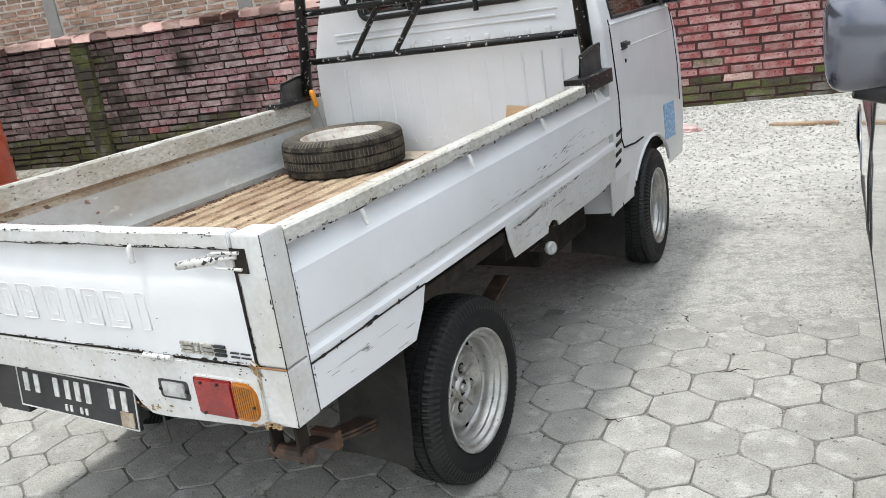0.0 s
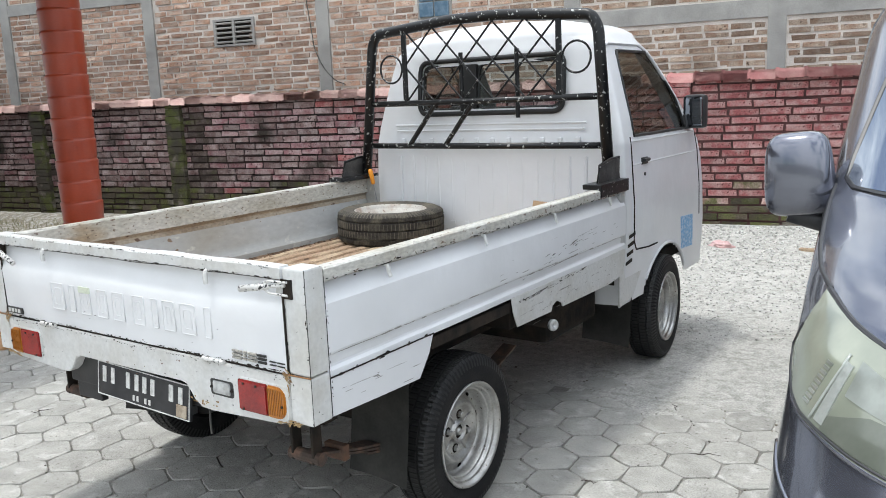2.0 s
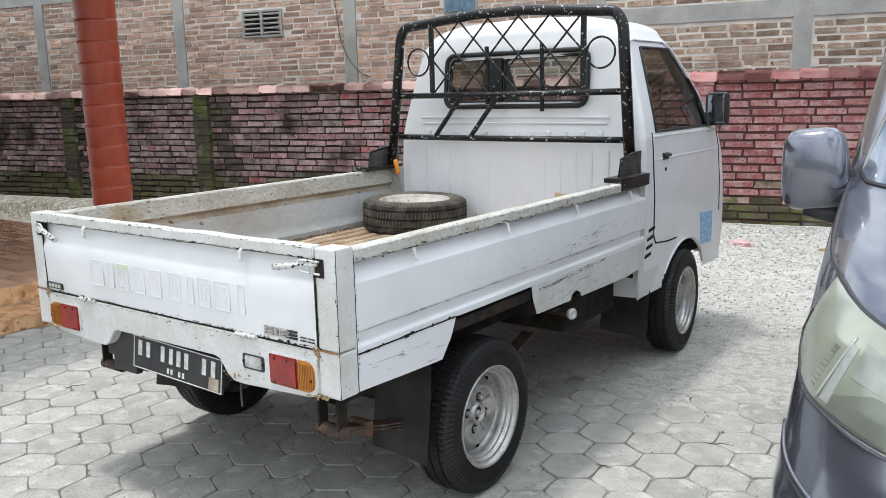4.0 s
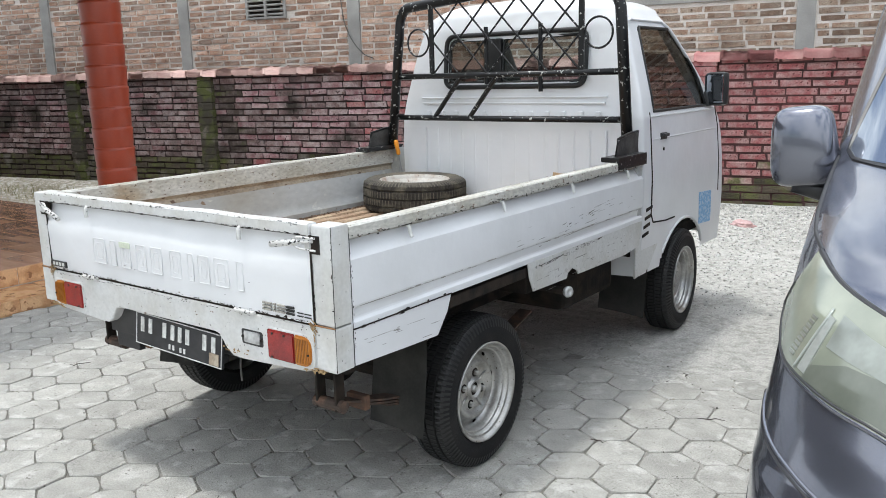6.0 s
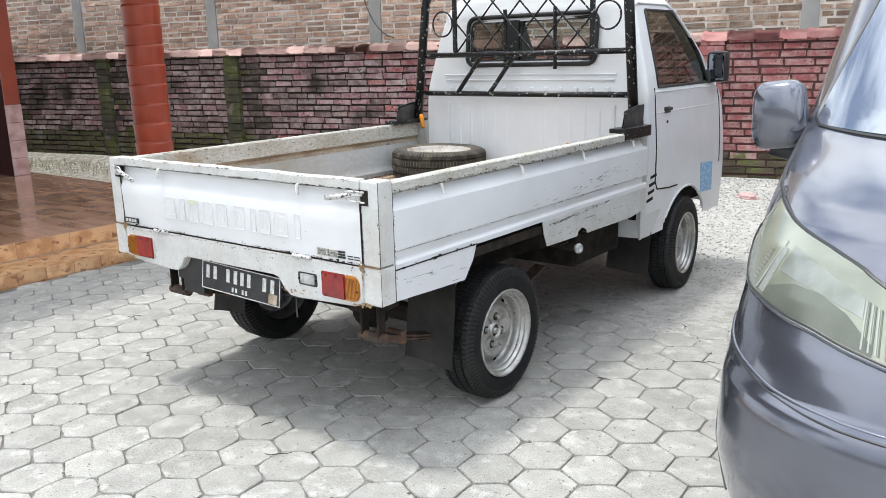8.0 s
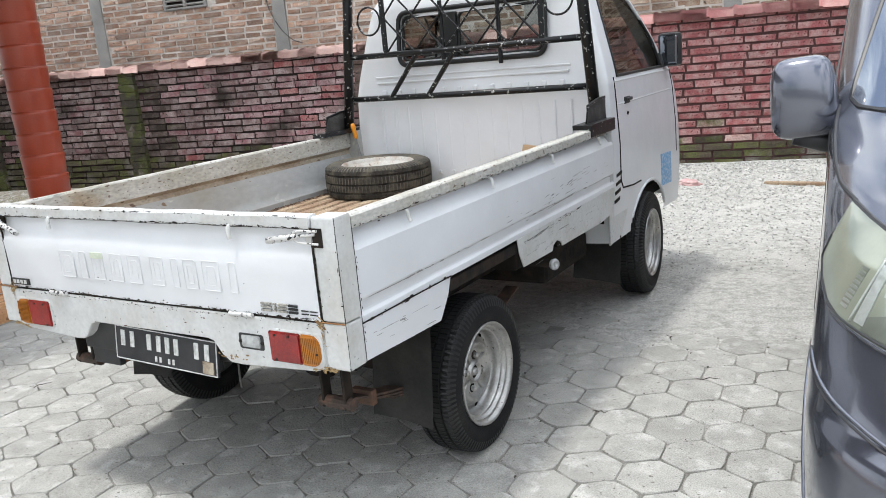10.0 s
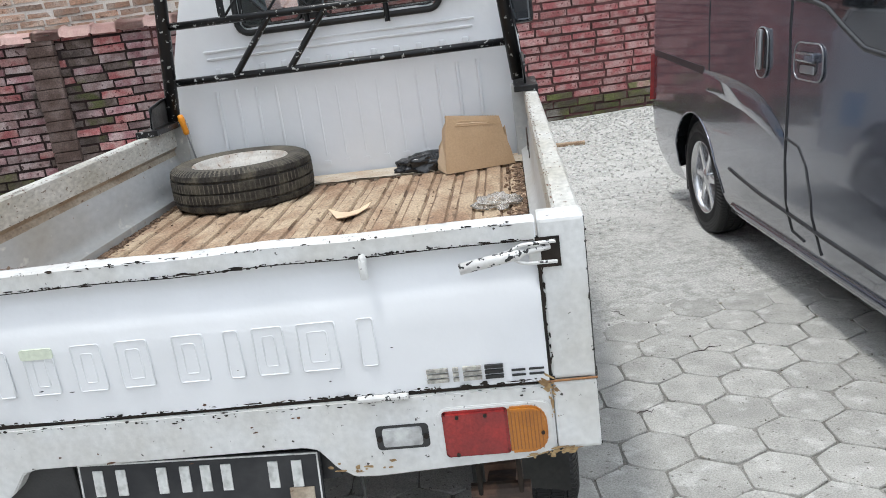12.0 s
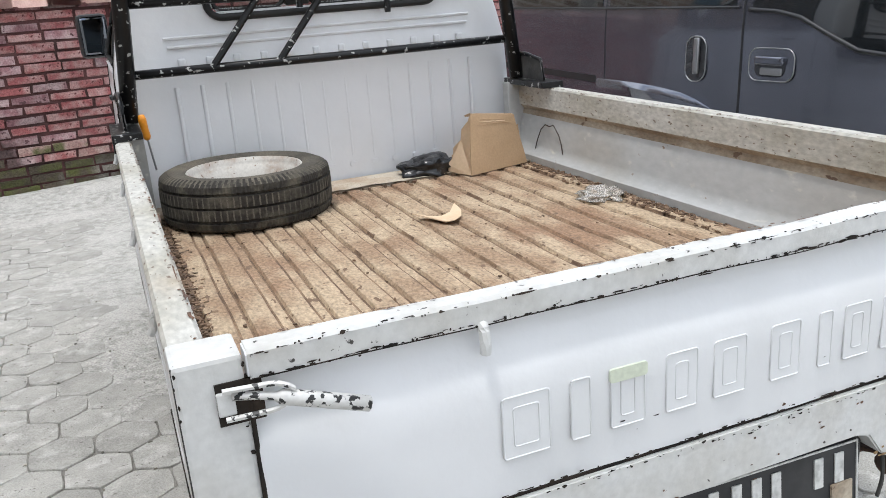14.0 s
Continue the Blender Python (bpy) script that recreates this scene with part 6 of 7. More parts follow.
    van_part("side_window", VAN.patch(front_pane, 0.003, 0.006, side, 24, by_y=True), M_tint, van, "dark tinted side window", 50)
    for y0, y1, za, zb, l0, l1 in ((2.36, 3.20, 1.245, 1.255, 0.0, 0.0), (3.26, 4.12, 1.255, 1.27, 0.0, -0.1)):
        van_part("side_window", VAN.patch(pane(y0, y1, za, zb, 1.66, l0, l1), 0.003, 0.006, side, 14, by_y=True), M_tint, van, "dark tinted side window", 50)
    van_part("belt_trim", VAN.line([(1.38, 1.035), (1.76, 1.075), (1.90, 1.135), (2.03, 1.195), (2.14, 1.218), (2.29, 1.228)], 0.010, side, 0.002, dense=8), M_van_dark, van, smooth=60)
    van_part("belt_trim", VAN.line([(2.34, 1.238), (3.2, 1.246), (4.12, 1.262)], 0.006, side, 0.002, dense=12), M_van_dark, van)
    van_part("door_gap", VAN.line([(2.315, 1.70), (2.315, 0.80), (2.31, 0.42), (2.30, 0.33), (2.20, 0.315)], 0.0055, side, 0.0, dense=8), M_van_dark, van)
    van_part("door_gap", VAN.line([(2.31, 0.705), (2.20, 0.69), (2.13, 0.63), (2.09, 0.52), (2.06, 0.30)], 0.005, side, 0.0, dense=6), M_van_dark, van)
    van_part("door_gap", VAN.line([(3.23, 1.68), (3.23, 0.80)], 0.0035, side, 0.0, dense=12), M_van_dark, van)
    van_part("door_gap", VAN.line([(1.18, 1.12), (1.12, 0.80), (1.14, 0.34)], 0.005, side, 0.0, dense=8), M_van_dark, van)
    van_part("slide_rail", VAN.patch(quad((3.30, 0.868), (4.20, 0.907), (4.20, 0.940), (3.30, 0.905)), 0.002, 0.008, side, 12, by_y=True), M_van_dark, van, "black sliding door rail", 50)
    upper = [(3.29, 0.893), (3.10, 0.890), (2.94, 0.884), (2.80, 0.875), (2.664, 0.860), (2.56, 0.835), (2.475, 0.803), (2.40, 0.765), (2.34, 0.725)]
    lower = [(3.29, 0.878), (3.10, 0.870), (2.94, 0.860), (2.80, 0.846), (2.664, 0.822), (2.56, 0.800), (2.475, 0.778), (2.40, 0.750), (2.34, 0.722)]
    bm = bmesh.new()
    rows = []
    for (ya, za), (yb, zb) in zip(upper, lower):
        ua, ub = VAN.u_of_y(ya, za), VAN.u_of_y(yb, zb)
        rows.append([bm.verts.new(VAN.at(ua, za, side) + VAN.normal(ua, za, side) * 0.0008), bm.verts.new(VAN.at(ub, zb, side) + VAN.normal(ub, zb, side) * 0.030 * math.sin(math.pi * (0.12 + 0.86 * (3.29 - ya) / 0.95))), bm.verts.new(VAN.at(ub, zb - 0.10, side) - VAN.normal(ub, zb, side) * 0.002)])
    for one, two in zip(rows, rows[1:]):
        for k in (0, 1):
            bm.faces.new((one[k], one[k + 1], two[k + 1], two[k]))
    bmesh.ops.recalc_face_normals(bm, faces=bm.faces)
    van_part("side_crease", bm, M_van, van, smooth=60)
    van_part("side_moulding", VAN.line([(2.94, 0.462), (2.6, 0.42), (2.0, 0.385), (1.35, 0.36)], 0.008, side, 0.0, dense=12), M_van_dark, van, smooth=60)
    van_part("sill_strip", VAN.line([(3.02, 0.255), (1.08, 0.255)], 0.02, side, 0.0, dense=30), M_van, van, smooth=60)
    # handles
    slide_handle = empty("sliding_door_handle")
    slide_handle.parent = van
    c = VAN.at(VAN.u_of_y(2.575, 1.017), 1.017, side)
    m = Matrix.Translation(c + Vector((side * 0.003, 0, 0))) @ pose(0, 0, 0, 0, side * -3.5, 0)
    bm = prism(rounded(-0.062, -0.100, 0.062, 0.100, 0.055, 8), "x", -0.004, 0.004, bevel=0.001)
    bmesh.ops.transform(bm, matrix=m, verts=bm.verts)
    van_part("handle_cup", bm, M_cup, slide_handle, "dark recessed cup", 40)
    van_part("cup_ring", tube([m @ Vector((side * 0.003, y, z)) for y, z in rounded(-0.062, -0.100, 0.062, 0.100, 0.055, 8)], 0.003, 8, True), M_silver, slide_handle, smooth=60)
    bm = bmesh.new()
    box(bm, (-0.010, -0.034, -0.066), (0.008, -0.004, 0.094), 0.008, m @ pose(side * 0.018, 0, 0))
    van_part("handle_grip", bm, M_silver, slide_handle, "silver grip", smooth=60)
    front_handle = empty("front_door_handle")
    front_handle.parent = van
    c = VAN.at(VAN.u_of_y(2.15, 1.008), 1.008, side)
    m = Matrix.Translation(c + Vector((side * 0.003, 0, 0))) @ pose(0, 0, 0, 0, side * -3.5, 0)
    ring = rounded(-0.115, -0.066, 0.115, 0.066, 0.045, 8)
    bm = prism(ring, "x", -0.003, 0.003, bevel=0.001)
    bmesh.ops.transform(bm, matrix=m, verts=bm.verts)
    van_part("handle_cup", bm, M_van, front_handle, "grey recessed cup", 40)
    van_part("cup_ring", tube([m @ Vector((side * 0.003, y, z)) for y, z in ring], 0.0028, 8, True), M_silver, front_handle, smooth=60)
    # raised dark plate paints the shade of the hollow behind the grip
    bm = prism(rounded(-0.075, -0.050, 0.085, 0.036, 0.034, 6), "x", -0.006, 0.006, bevel=0.003)
    bmesh.ops.transform(bm, matrix=m, verts=bm.verts)
    van_part("handle_recess", bm, M_cup, front_handle, smooth=40)
    # silver bar paints the bright reflection low in the hollow
    bm = bmesh.new()
    box(bm, (-0.006, -0.060, -0.042), (0.008, 0.050, -0.012), 0.006, m @ pose(side * 0.006, 0, 0))
    van_part("recess_shine", bm, M_silver, front_handle, smooth=60)
    bm = bmesh.new()
    box(bm, (-0.010, -0.070, -0.002), (0.014, 0.075, 0.034), 0.009, m @ pose(side * 0.012, 0, 0))
    van_part("handle_grip", bm, M_van, front_handle, smooth=60)
    # mirror
    wing = empty("van_wing_mirror")
    wing.parent = van
    m = pose(side * 0.908, 1.235, 1.205, 0, side * 5, side * 2)

    def pebble(hx, hy, hz, cy, power):
        bm = bmesh.new()
        bmesh.ops.create_uvsphere(bm, u_segments=36, v_segments=24, radius=1)
        for v in bm.verts:
            p = v.co.normalized()
            k = (abs(p.x) ** power + abs(p.y) ** 2.4 + abs(p.z) ** power) ** (-1 / power)
            p = p * min(k, 1.35)
            v.co = m @ Vector((p.x * hx * (1 - 0.09 * p.z), cy + p.y * hy, p.z * hz))
        return bm
    van_part("mirror_shell", pebble(0.087, 0.062, 0.113, 0.0, 4.5), M_van, wing, "grey painted mirror shell", 80)
    bm = bmesh.new()
    box(bm, (-0.070, 0.050, -0.095), (0.070, 0.062, 0.095), 0.02, m)
    van_part("mirror_glass", bm, M_mirror, wing)
    van_part("mirror_arm", tube([(side * 0.77, 1.28, 1.085), (side * 0.85, 1.25, 1.075), (side * 0.93, 1.24, 1.10)], 0.028, 10), M_van_dark, wing, smooth=60)
    # tail lamp
    van_part("tail_lamp", VAN.patch(lambda s, t: (2.02 + 0.40 * s, 0.64 + 0.27 * t), 0.020, 0.03, side, 10), M_red_lens, van, "red tail lamp", 50)
    # arches
    for a in VAN_AXLES:
        arc = [(a + 0.36 * math.cos(q), 0.30 + 0.36 * math.sin(q)) for q in np.linspace(0.0, math.pi, 28)]
        van_part("arch_lip", VAN.line(arc, 0.005, side, 0.0, dense=2), M_van, van, smooth=60)
        x0, x1 = sorted((side * 0.48, side * 0.80))
        bm = bmesh.new()
        ring = []
        for q in np.linspace(0, math.pi, 20):
            ring.append([bm.verts.new((x, a + 0.37 * math.cos(q), 0.30 + 0.37 * math.sin(q))) for x in (x0, x1)])
        for one, two in zip(ring, ring[1:]):
            bm.faces.new((one[0], one[1], two[1], two[0]))
        van_part("arch_liner", bm, M_van_dark, van)
    van_part("rear_mud_flap", boxes(((side * 0.72 - 0.09, 3.80, 0.16), (side * 0.72 + 0.09, 3.815, 0.42)), bevel=0.003), M_van_dark, van)
van_part("grille", VAN.patch(lambda s, t: (0.20 * s, 0.70 + 0.13 * t), 0.006, 0.01, -1, 8), M_van_dark, van)
van_part("grille", VAN.patch(lambda s, t: (0.20 * s, 0.70 + 0.13 * t), 0.006, 0.01, 1, 8), M_van_dark, van)
van_part("windscreen_mark", VAN.patch(lambda s, t: (0.40 + 0.03 * s, 1.255 + 0.010 * t), 0.0045, 0.001, -1, 3), M_red_lens, van)
van_part("windscreen_mark", VAN.patch(lambda s, t: (0.30 + 0.095 * s, 1.253 + 0.010 * t), 0.0045, 0.001, -1, 3), M_plate_mark, van)


def alloy_wheel(m, parent, tyre):
    w = empty("wheel")
    w.parent = parent
    w.matrix_basis = m
    t = new("tyre", tyre)
    t.parent = w
    rim = part("rim", lathe([(-0.07, 0.19), (0.07, 0.19), (0.078, 0.197), (0.080, 0.194), (0.074, 0.184), (0.050, 0.178), (0.0, 0.172), (-0.02, 0.165), (-0.02, 0.0)], 48, "x"), M_alloy, w, "silver alloy rim", smooth=40)
    part("drum", lathe([(-0.018, 0.168), (-0.016, 0.0)], 30, "x"), M_van_dark, rim)
    for k in range(6):
        a = 60 * k + 10
        bm = prism([(-0.026, 0.03), (0.026, 0.03), (0.017, 0.12), (0.030, 0.178), (-0.030, 0.178), (-0.017, 0.12)], "x", 0.030, 0.062, bevel=0.006)
        bmesh.ops.transform(bm, matrix=pose(0, 0, 0, a), verts=bm.verts)
        part("spoke", bm, M_alloy, rim, smooth=40)
    part("hub", lathe([(0.02, 0.055), (0.058, 0.052), (0.066, 0.034), (0.070, 0.030), (0.072, 0.0)], 24, "x"), M_alloy, rim, smooth=40)
    return w


van_tyre = tyre_mesh("van_tyre", M_rubber, 0.305, 0.088)
for me_v in van_tyre.vertices:
    q = math.hypot(me_v.co.y, me_v.co.z)
    if q < 0.20:
        k = 0.193 / q if q < 0.185 else 0.20 / q
        me_v.co.y *= k
        me_v.co.z *= k
for side in (-1, 1):
    for a in VAN_AXLES:
        alloy_wheel(pose(side * 0.745, a, 0.304, 0, 0, 180 if side < 0 else 0) @ pose(0, 0, 0, 23 * a), van, van_tyre)

# ---- dirt in the corners of the bed ----
vs, fs = [], []
rnd = random.Random(77)
for k in range(3600):
    edge = rnd.random()
    if edge < 0.42:
        x, y = -0.700 + abs(rnd.gauss(0, 0.022)), rnd.uniform(0.08, 2.05)
    elif edge < 0.84:
        x, y = 0.700 - abs(rnd.gauss(0, 0.022)), rnd.uniform(0.08, 2.05)
    elif edge < 0.92:
        x, y = rnd.uniform(-0.68, 0.68), 1.95 + rnd.gauss(0, 0.02)
    else:
        x, y = rnd.uniform(-0.68, 0.68), rnd.uniform(0.08, 2.0)
    s = rnd.uniform(0.0025, 0.0075) if edge < 0.92 else rnd.uniform(0.002, 0.0045)
    add_box_raw(vs, fs, (x, y, FLOOR_Z - 0.004 + s * 0.3), (s * rnd.uniform(0.8, 2.2), s * rnd.uniform(0.8, 2.2), s), s * 0.3, rnd)
tagged(raw_object("dirt_clumps", vs, fs, M_dirt), "crumbs of brown dirt and rust in the truck bed", "dirt", kind="stuff")

# ---- loose things in the bed ----
spare = empty("spare_wheel", pose(-0.405, 1.862, FLOOR_Z + 0.079, 0, -89, 0) @ pose(0, 0, 0, 20))
tagged(spare, "dusty worn spare wheel lying flat in the truck bed", "spare wheel")
t = new("tyre", tyre_mesh("spare_tyre", M_rubber_old, 0.276, 0.084, M_rubber_cut_shade, 0.0022))
t.parent = spare
part("rim", lathe([(-0.06, 0.178), (0.055, 0.180), (0.072, 0.190), (0.076, 0.186), (0.074, 0.181), (0.060, 0.175), (0.050, 0.171), (0.051, 0.167), (0.036, 0.163), (0.032, 0.157), (0.0, 0.152), (-0.012, 0.146), (-0.014, 0.138), (-0.004, 0.126), (0.012, 0.114), (0.018, 0.106), (0.014, 0.097), (0.002, 0.088), (-0.002, 0.075), (-0.002, 0.046), (0.010, 0.038), (0.014, 0.032), (0.010, 0.027), (-0.004, 0.025), (-0.006, 0.0)], 56, "x"), M_rim_dusty, spare, "pale dusty steel rim", smooth=30)

carton = empty("cardboard_box", pose(0.541, 1.892, FLOOR_Z + 0.004, 0, 0, 16))
tagged(carton, "torn open brown cardboard box standing in the truck bed", "box")


def card(name, bm, mat=M_card, label=""):
    """A panel of the box, pushed a little askew."""
    for v in bm.verts:
        v.co.x -= 0.05 * v.co.z
        v.co.y += 0.10 * v.co.z
    return part(name, bm, mat, carton, label)


card("front_panel", prism([(-0.141, 0), (0.141, 0), (0.132, 0.06), (0.118, 0.12), (0.108, 0.192), (0.06, 0.196), (0.0, 0.206), (-0.06, 0.215), (-0.10, 0.222), (-0.112, 0.17), (-0.128, 0.09)], "y", -0.004, 0.0))
card("back_panel", prism([(-0.13, 0), (0.135, 0), (0.125, 0.09), (-0.12, 0.06)], "y", 0.12, 0.124))
bm = bmesh.new()
bm.faces.new([bm.verts.new(p) for p in ((-0.141, 0.0, 0.0), (-0.150, 0.13, 0.0), (-0.148, 0.122, 0.03), (-0.140, 0.095, 0.055), (-0.136, 0.085, 0.095), (-0.124, 0.050, 0.125), (-0.118, 0.042, 0.165), (-0.106, 0.012, 0.195), (-0.10, 0.0, 0.222))])
bmesh.ops.solidify(bm, geom=bm.faces, thickness=0.004)
card("side_panel", bm, M_card_pale, "torn pale side panel")
card("side_panel", prism([(0.0, 0.0), (0.12, 0.0), (0.11, 0.09), (0.0, 0.15)], "x", 0.122, 0.126))
bm = bmesh.new()
rows = []
for i in range(4):
    rows.append([bm.verts.new((-0.100 + 0.207 * k / 40, 0.001 + 0.012 * i, 0.2215 - 0.029 * k / 40 - 0.004 * i + 0.003 * (-1) ** k)) for k in range(41)])
for one, two in zip(rows, rows[1:]):
    for k in range(40):
        bm.faces.new((one[k], one[k + 1], two[k + 1], two[k]))
card("torn_flap", bm, M_card_pale, "torn edge with bare corrugation")
rnd = random.Random(12)
for k in range(3):
    z = 0.172 + 0.0085 * k
    x0 = rnd.uniform(-0.095, -0.05)
    x1 = rnd.uniform(0.05, 0.10)
    bm = bmesh.new()
    tube([(x0 + (x1 - x0) * q, -0.0045, z + 0.012 * (0.5 - q) + rnd.uniform(-0.001, 0.001)) for q in np.linspace(0, 1, 9)], 0.0016, 6, False, bm)
    card("torn_layer", bm, M_card_pale if k % 2 else M_card)


def crumple(name, m, size, mat, amount, freq, seed, label, category):
    bm = bmesh.new()
    bmesh.ops.create_icosphere(bm, subdivisions=4, radius=1)
    for v in bm.verts:
        n = noise.noise(v.co * freq + Vector((seed, 0, 0))) + 0.6 * abs(noise.noise(v.co * freq * 2.3 + Vector((0, seed, 0))))
        v.co *= 1 + amount * n
        v.co = Vector((v.co.x * size[0], v.co.y * size[1], max(v.co.z * size[2], -size[2] * 0.35) + size[2] * 0.35))
    ob = part(name, bm, mat, smooth=70)
    ob.matrix_world = m
    return tagged(ob, label, category)


crumple("plastic_bag", pose(0.30, 2.02, FLOOR_Z + 0.004, 0, 0, 15), (0.115, 0.075, 0.045), M_bag, 0.45, 1.9, 3, "crumpled shiny black plastic bag in the truck bed", "bag")
crumple("plastic_scrap", pose(0.61, 1.305, FLOOR_Z + 0.001, 0, 0, 30), (0.065, 0.06, 0.02), M_clear_bag, 0.6, 2.4, 8, "crumpled clear plastic scrap on the bed floor", "plastic scrap")
bm = prism([(-0.075, 0.050), (-0.018, -0.085), (0.012, -0.082), (0.048, -0.050), (0.072, 0.010), (0.078, 0.075), (0.040, 0.022), (0.005, 0.004), (-0.030, 0.018)], "z", 0.0, 0.003)
bmesh.ops.triangulate(bm, faces=[f for f in bm.faces if len(f.verts) > 4])
for v in bm.verts:
    v.co.z += 1.6 * v.co.x ** 2 + 0.8 * v.co.y ** 2
scrap = part("cardboard_scrap", bm, M_card_pale, smooth=50)
scrap.matrix_world = pose(0.090, 1.390, FLOOR_Z + 0.003)
tagged(scrap, "curled strip of pale cardboard on the bed floor", "cardboard scrap")
driver = empty("screwdriver", pose(-0.672, 2.075, 0.93, 8, -6, 0))
tagged(driver, "screwdriver with an orange handle stuck in the bed corner", "screwdriver")
part("handle", lathe([(0.06, 0.0), (0.06, 0.009), (0.07, 0.013), (0.10, 0.012), (0.13, 0.014), (0.145, 0.010), (0.148, 0.0)], 12, "z"), M_orange, driver, "orange plastic handle", smooth=40)
part("blade", tube([(0, 0, -0.05), (0, 0, 0.062)], 0.0035, 7), M_silver, driver)

# ---- litter on the ground ----
def twig(m, length, seed):
    r = random.Random(seed)
    pts = [(length * t, r.uniform(-0.01, 0.01), 0.004 + r.uniform(0, 0.004)) for t in np.linspace(-0.5, 0.5, 6)]
    ob = part("twig", tube(pts, [0.001, 0.002, 0.0022, 0.002, 0.0015, 0.0008], 6), M_roof_under)
    ob.matrix_world = m
    return tagged(ob, "dry dark twig lying on the paving", "twig", "twigs on the paving")


for k, (x, y, a, ln) in enumerate(((0.36, -0.14, 40, 0.10), (1.02, 1.18, 10, 0.06), (-1.62, 0.55, 60, 0.10), (0.12, 0.02, 80, 0.07), (1.32, 1.62, 15, 0.12), (1.05, 2.05, 120, 0.09))):
    twig(pose(x, y, 0.002, 0, 0, a), ln, k)
stick = part("wood_offcut", boxes(((-0.26, -0.03, 0), (0.26, 0.03, 0.03)), bevel=0.008), M_floor_bed)
stick.matrix_world = pose(1.03, 6.02, 0.012, 0, 0, -4)
tagged(stick, "weathered wood offcut lying on the gravel", "wood offcut")
crumple("paper_litter", pose(0.12, 5.98, 0.01), (0.09, 0.05, 0.04), M_pink_tile, 0.5, 2.0, 5, "crumpled pink paper litter by the wall", "litter")

wire = part("wall_cable", tube(bend([(-5.0, 6.165, 2.95), (-4.93, 6.165, 2.5), (-4.885, 6.174, 2.109), (-4.816, 6.189, 1.943), (-4.736, 6.205, 1.819), (-4.615, 6.231, 1.702), (-4.49, 6.252, 1.66)], 0.05, 4), 0.006, 7), M_flap)
tagged(wire, "thin grey cable hanging down the brick wall", "cable")

# ---- gravel and weeds ----
vs, fs = [], []
rnd = random.Random(21)
for k in range(9000):
    x = rnd.uniform(-0.7, 4.2)
    d = rnd.random() ** 1.4
    y = 6.55 + 0.21 * x - d * 3.6
    s = rnd.uniform(0.005, 0.015) * (1.15 - 0.55 * d)
    add_box_raw(vs, fs, (x, y, ground_height(x, y) + s * 0.25), (s * rnd.uniform(0.8, 1.6), s * rnd.uniform(0.8, 1.6), s), s * 0.28, rnd)
tagged(raw_object("gravel", vs, fs, M_gravel), "loose pale gravel and rubble crumbs", "gravel", kind="stuff")
vs, fs = [], []
for k in range(4200):
    u = rnd.uniform(-12.5, -5.6)
    v = -0.12 - abs(rnd.gauss(0, 0.55))
    p = WALL @ Vector((u, v, 0))
    h, w, a = rnd.uniform(0.03, 0.13), rnd.uniform(0.002, 0.005), rnd.uniform(0, 6.3)
    lean = Vector((rnd.uniform(-0.6, 0.6), rnd.uniform(-0.6, 0.6), 1)) * h
    side = Vector((math.cos(a), math.sin(a), 0)) * w
    n = len(vs)
    vs += [tuple(p - side), tuple(p + side), tuple(p + lean * 0.6 + side * 0.7), tuple(p + lean + Vector((0, 0, -0.2 * h))), tuple(p + lean * 0.6 - side * 0.7)]
    fs += [(n, n + 1, n + 2, n + 4), (n + 4, n + 2, n + 3)]
tagged(raw_object("dry_weeds", vs, fs, M_weed), "low dry grass and weeds along the wall foot", "weeds", kind="stuff")

# ---- bricks and cap tiles of the boundary wall ----
for kind, mat in (("mauve", M_brick_mauve_s), ("pink", M_brick_pink_s), ("worn", M_brick_worn_s), ("grimy", M_brick_grimy_s), ("moss", M_brick_moss_s), ("dark", M_brick_shade_s)):
    tagged(raw_object("bricks", *far[kind], mat, wall_back), kind="stuff")
shared = [brick_mesh("brick", 0.28, 0.05, 0.067, M_brick_pink, seed=k) for k in range(6)]
for k, (at, size) in enumerate(near_bricks):
    ob = new("brick", shared[k % 6])
    ob.parent = wall_back
    ob.matrix_basis = pose(*at) @ Matrix.Diagonal((size[0] / 0.28, 1, size[2] / 0.067, 1))
cap_pink, cap_red = cap_tile_mesh("cap_tile", M_cap), cap_tile_mesh("cap_tile_red", M_cap_red)
for u in cap_specs:
    ob = new("cap_tile", cap_red if u > -0.7 else cap_pink)
    ob.parent = wall_back
    ob.matrix_basis = pose(u, 0, WALL_H - 0.004 + rnd.uniform(-0.003, 0.003), rnd.uniform(-1.0, 1.0), rnd.uniform(-0.7, 0.7), 0)

# ---- hexagonal paving ----
paving = empty("paving")
tagged(paving, "grey hexagonal concrete paving with dusty joints", "paving", kind="structure")
HEX_R, HEX_TURN, HEX_AT = 0.121, radians(3.08), (1.321, 1.153)


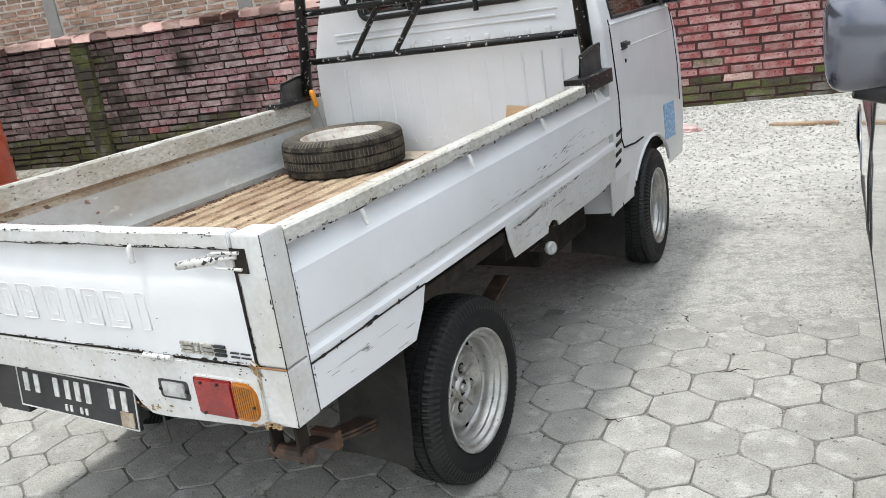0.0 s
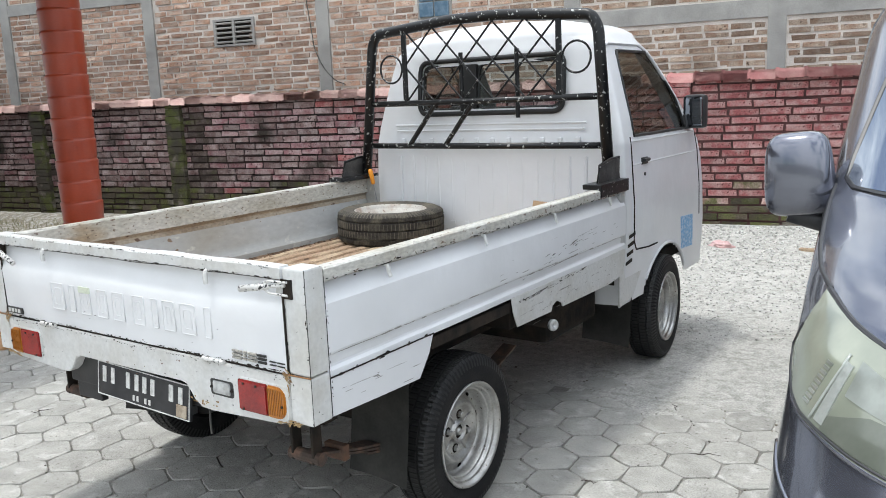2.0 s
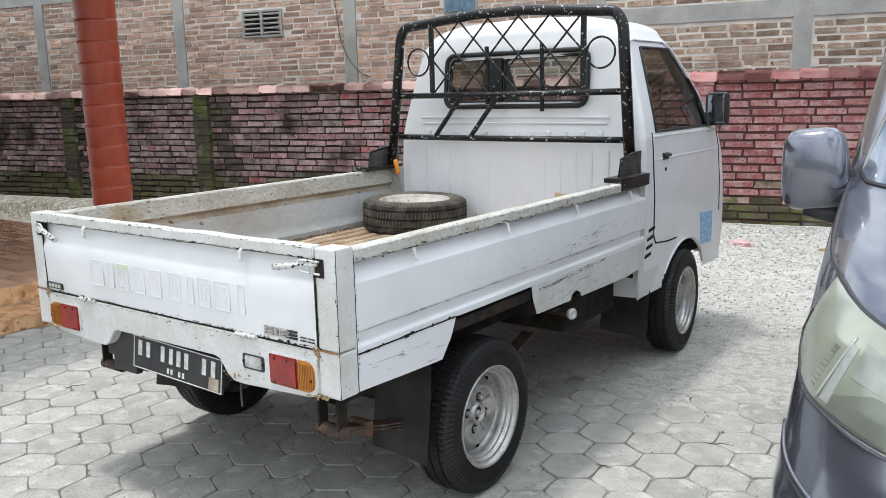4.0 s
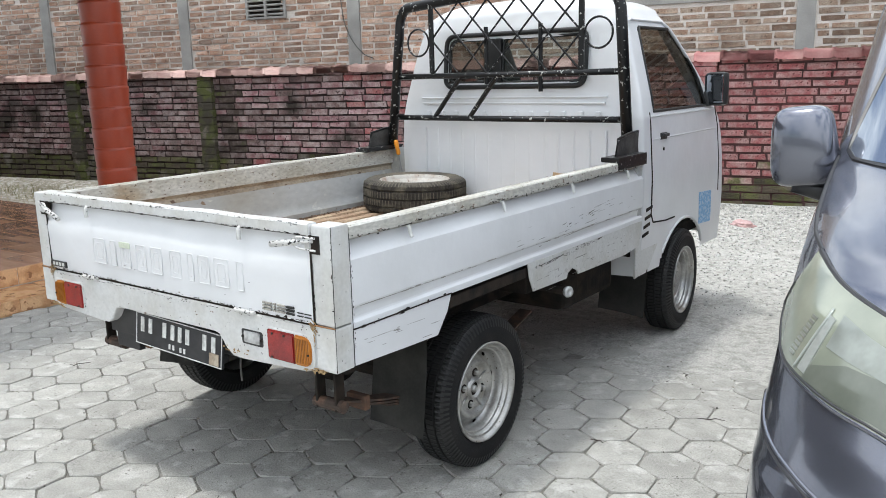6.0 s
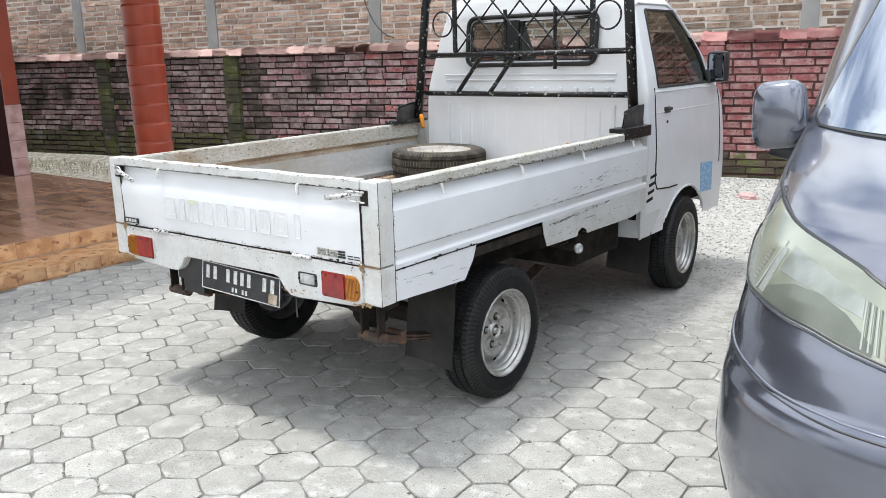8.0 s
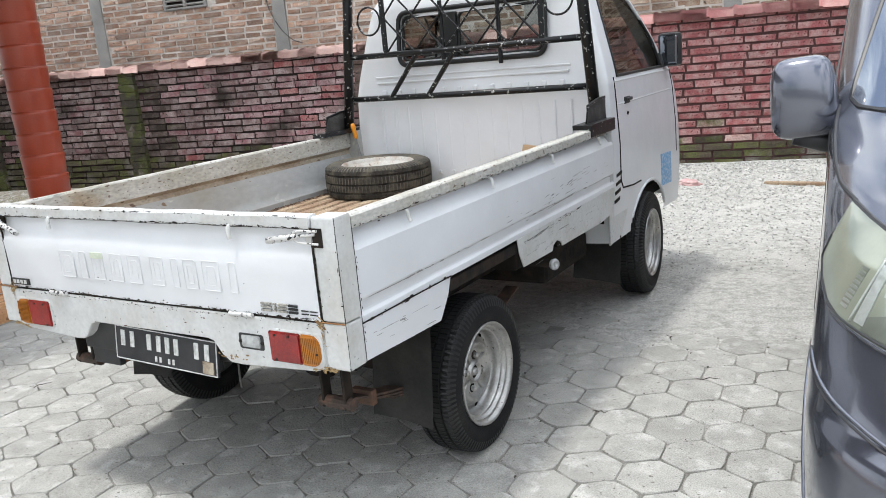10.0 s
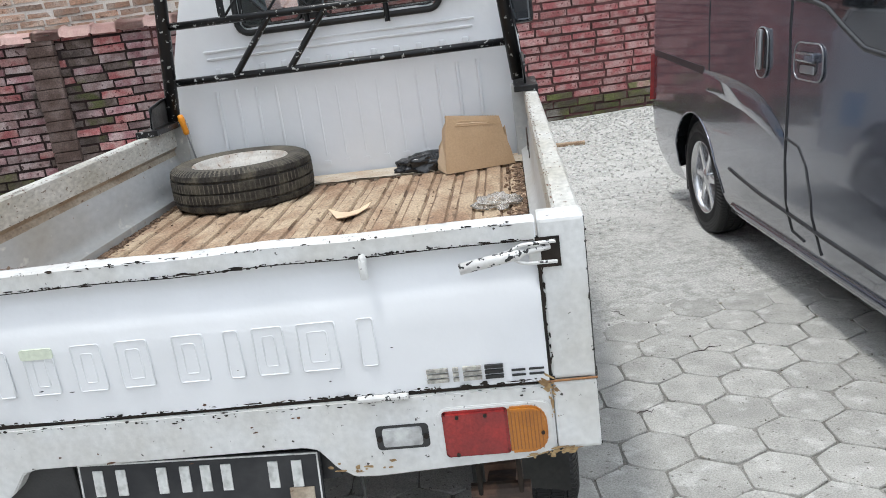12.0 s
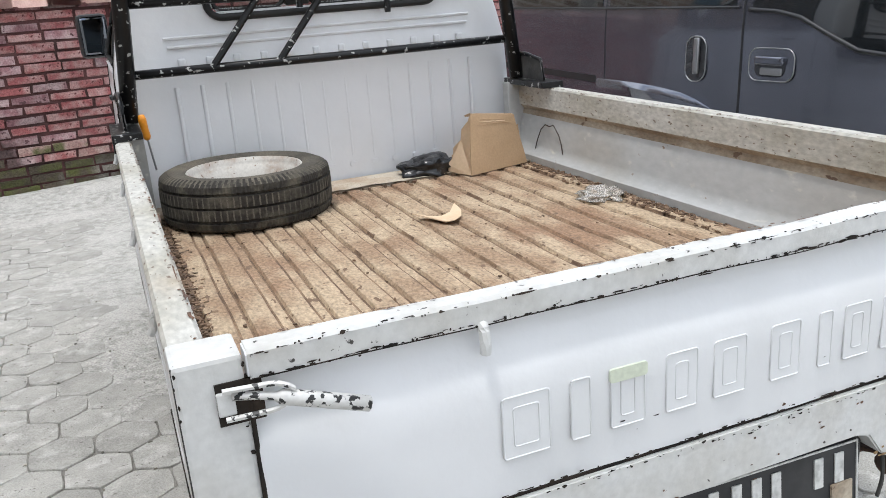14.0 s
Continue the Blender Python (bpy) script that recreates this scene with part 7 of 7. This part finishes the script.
def hex_rings(rnd, gap=0.0016, cuts=3):
    """Three rings of a worn hexagon whose edges are a little ragged."""
    r = HEX_R - gap
    corner = [(math.sin(radians(60 * k)), math.cos(radians(60 * k))) for k in range(6)]
    ring = []
    for k in range(6):
        (xa, ya), (xb, yb) = corner[k], corner[(k + 1) % 6]
        for i in range(cuts):
            q = (1 + rnd.uniform(-0.030, 0.010)) * (rnd.uniform(0.945, 0.995) if i == 0 else 1.0)
            t = i / cuts
            ring.append(((xa + (xb - xa) * t) * q, (ya + (yb - ya) * t) * q))
    w = [rnd.uniform(0.001, 0.0038) for _ in ring]
    top = [(x * (r - e), y * (r - e), 0.0) for (x, y), e in zip(ring, w)]
    mid = [(x * r, y * r, -0.004) for x, y in ring]
    low = [(x * r, y * r, -0.03) for x, y in ring]
    return top + mid + low


N_HEX = 18
HEX_FACES = [tuple(range(N_HEX - 1, -1, -1))] + [(o + k, o + (k + 1) % N_HEX, o + N_HEX + (k + 1) % N_HEX, o + N_HEX + k) for o in (0, N_HEX) for k in range(N_HEX)]
rnd = random.Random(31)
hexes = []
for k in range(10):
    me = bpy.data.meshes.new("paver")
    me.from_pydata(hex_rings(rnd), [], HEX_FACES)
    me.materials.append(M_paver)
    hexes.append(me)
spots = []
for j in range(-34, 42):
    for i in range(-36, 34):
        x, y = HEX_R * math.sqrt(3) * (i + 0.5 * (j % 2)), 1.5 * HEX_R * j
        c, s = math.cos(HEX_TURN), math.sin(HEX_TURN)
        px, py = HEX_AT[0] + c * x - s * y, HEX_AT[1] + s * x + c * y
        if px < 4.6 and -3.6 < py < (4.4 if px > -0.6 else 6.45 + 0.21 * px) and px > (-4.7 if py > 2.95 else edge_x(py, 0) + 0.06):
            spots.append((px, py))
spots.sort(key=lambda p: math.hypot(p[0] - 0.9, p[1] - 0.5))
vs, fs = [], []
for k, (x, y) in enumerate(spots):
    z = rnd.uniform(-0.003, 0.001) - 0.006 * max(0, min(1, (y - 1.5) / 1.6)) * (x > -1.0)
    tilt = (rnd.uniform(-0.5, 0.5), rnd.uniform(-0.5, 0.5), math.degrees(HEX_TURN) + rnd.uniform(-1.2, 1.2))
    m = pose(x, y, z, *tilt)
    if k < 300:
        ob = new("paver", hexes[k % 10])
        ob.parent = paving
        ob.matrix_basis = m
    else:
        n = len(vs)
        vs += [tuple(m @ Vector(p)) for p in hex_rings(rnd)]
        fs += [tuple(n + i for i in f) for f in HEX_FACES]
tagged(raw_object("pavers", vs, fs, M_paver_stuff, paving), kind="stuff")

vs, fs = [], []
for x, y in spots:
    if not (-1.6 < x < 3.2 and -2.4 < y < 3.6):
        continue
    dust = 0.5 + 0.9 * noise.noise((x * 1.1, y * 1.1, 4))
    for k in range(int(rnd.uniform(2, 13) * max(dust, 0.15))):
        a, t = rnd.randrange(6), rnd.random()
        xa, ya = math.sin(radians(60 * a)), math.cos(radians(60 * a))
        xb, yb = math.sin(radians(60 * a + 60)), math.cos(radians(60 * a + 60))
        q = HEX_R * (1 + rnd.gauss(0, 0.05))
        s = 0.0016 + 0.0045 * rnd.random() ** 3
        add_box_raw(vs, fs, (x + q * (xa + (xb - xa) * t), y + q * (ya + (yb - ya) * t), -0.002 + s * 0.3), (s * rnd.uniform(0.8, 2.4), s * rnd.uniform(0.8, 2.4), s), s * 0.3, rnd)
tagged(raw_object("joint_grit", vs, fs, M_grit), "loose grit and crumbs in the paving joints", "grit", kind="stuff")
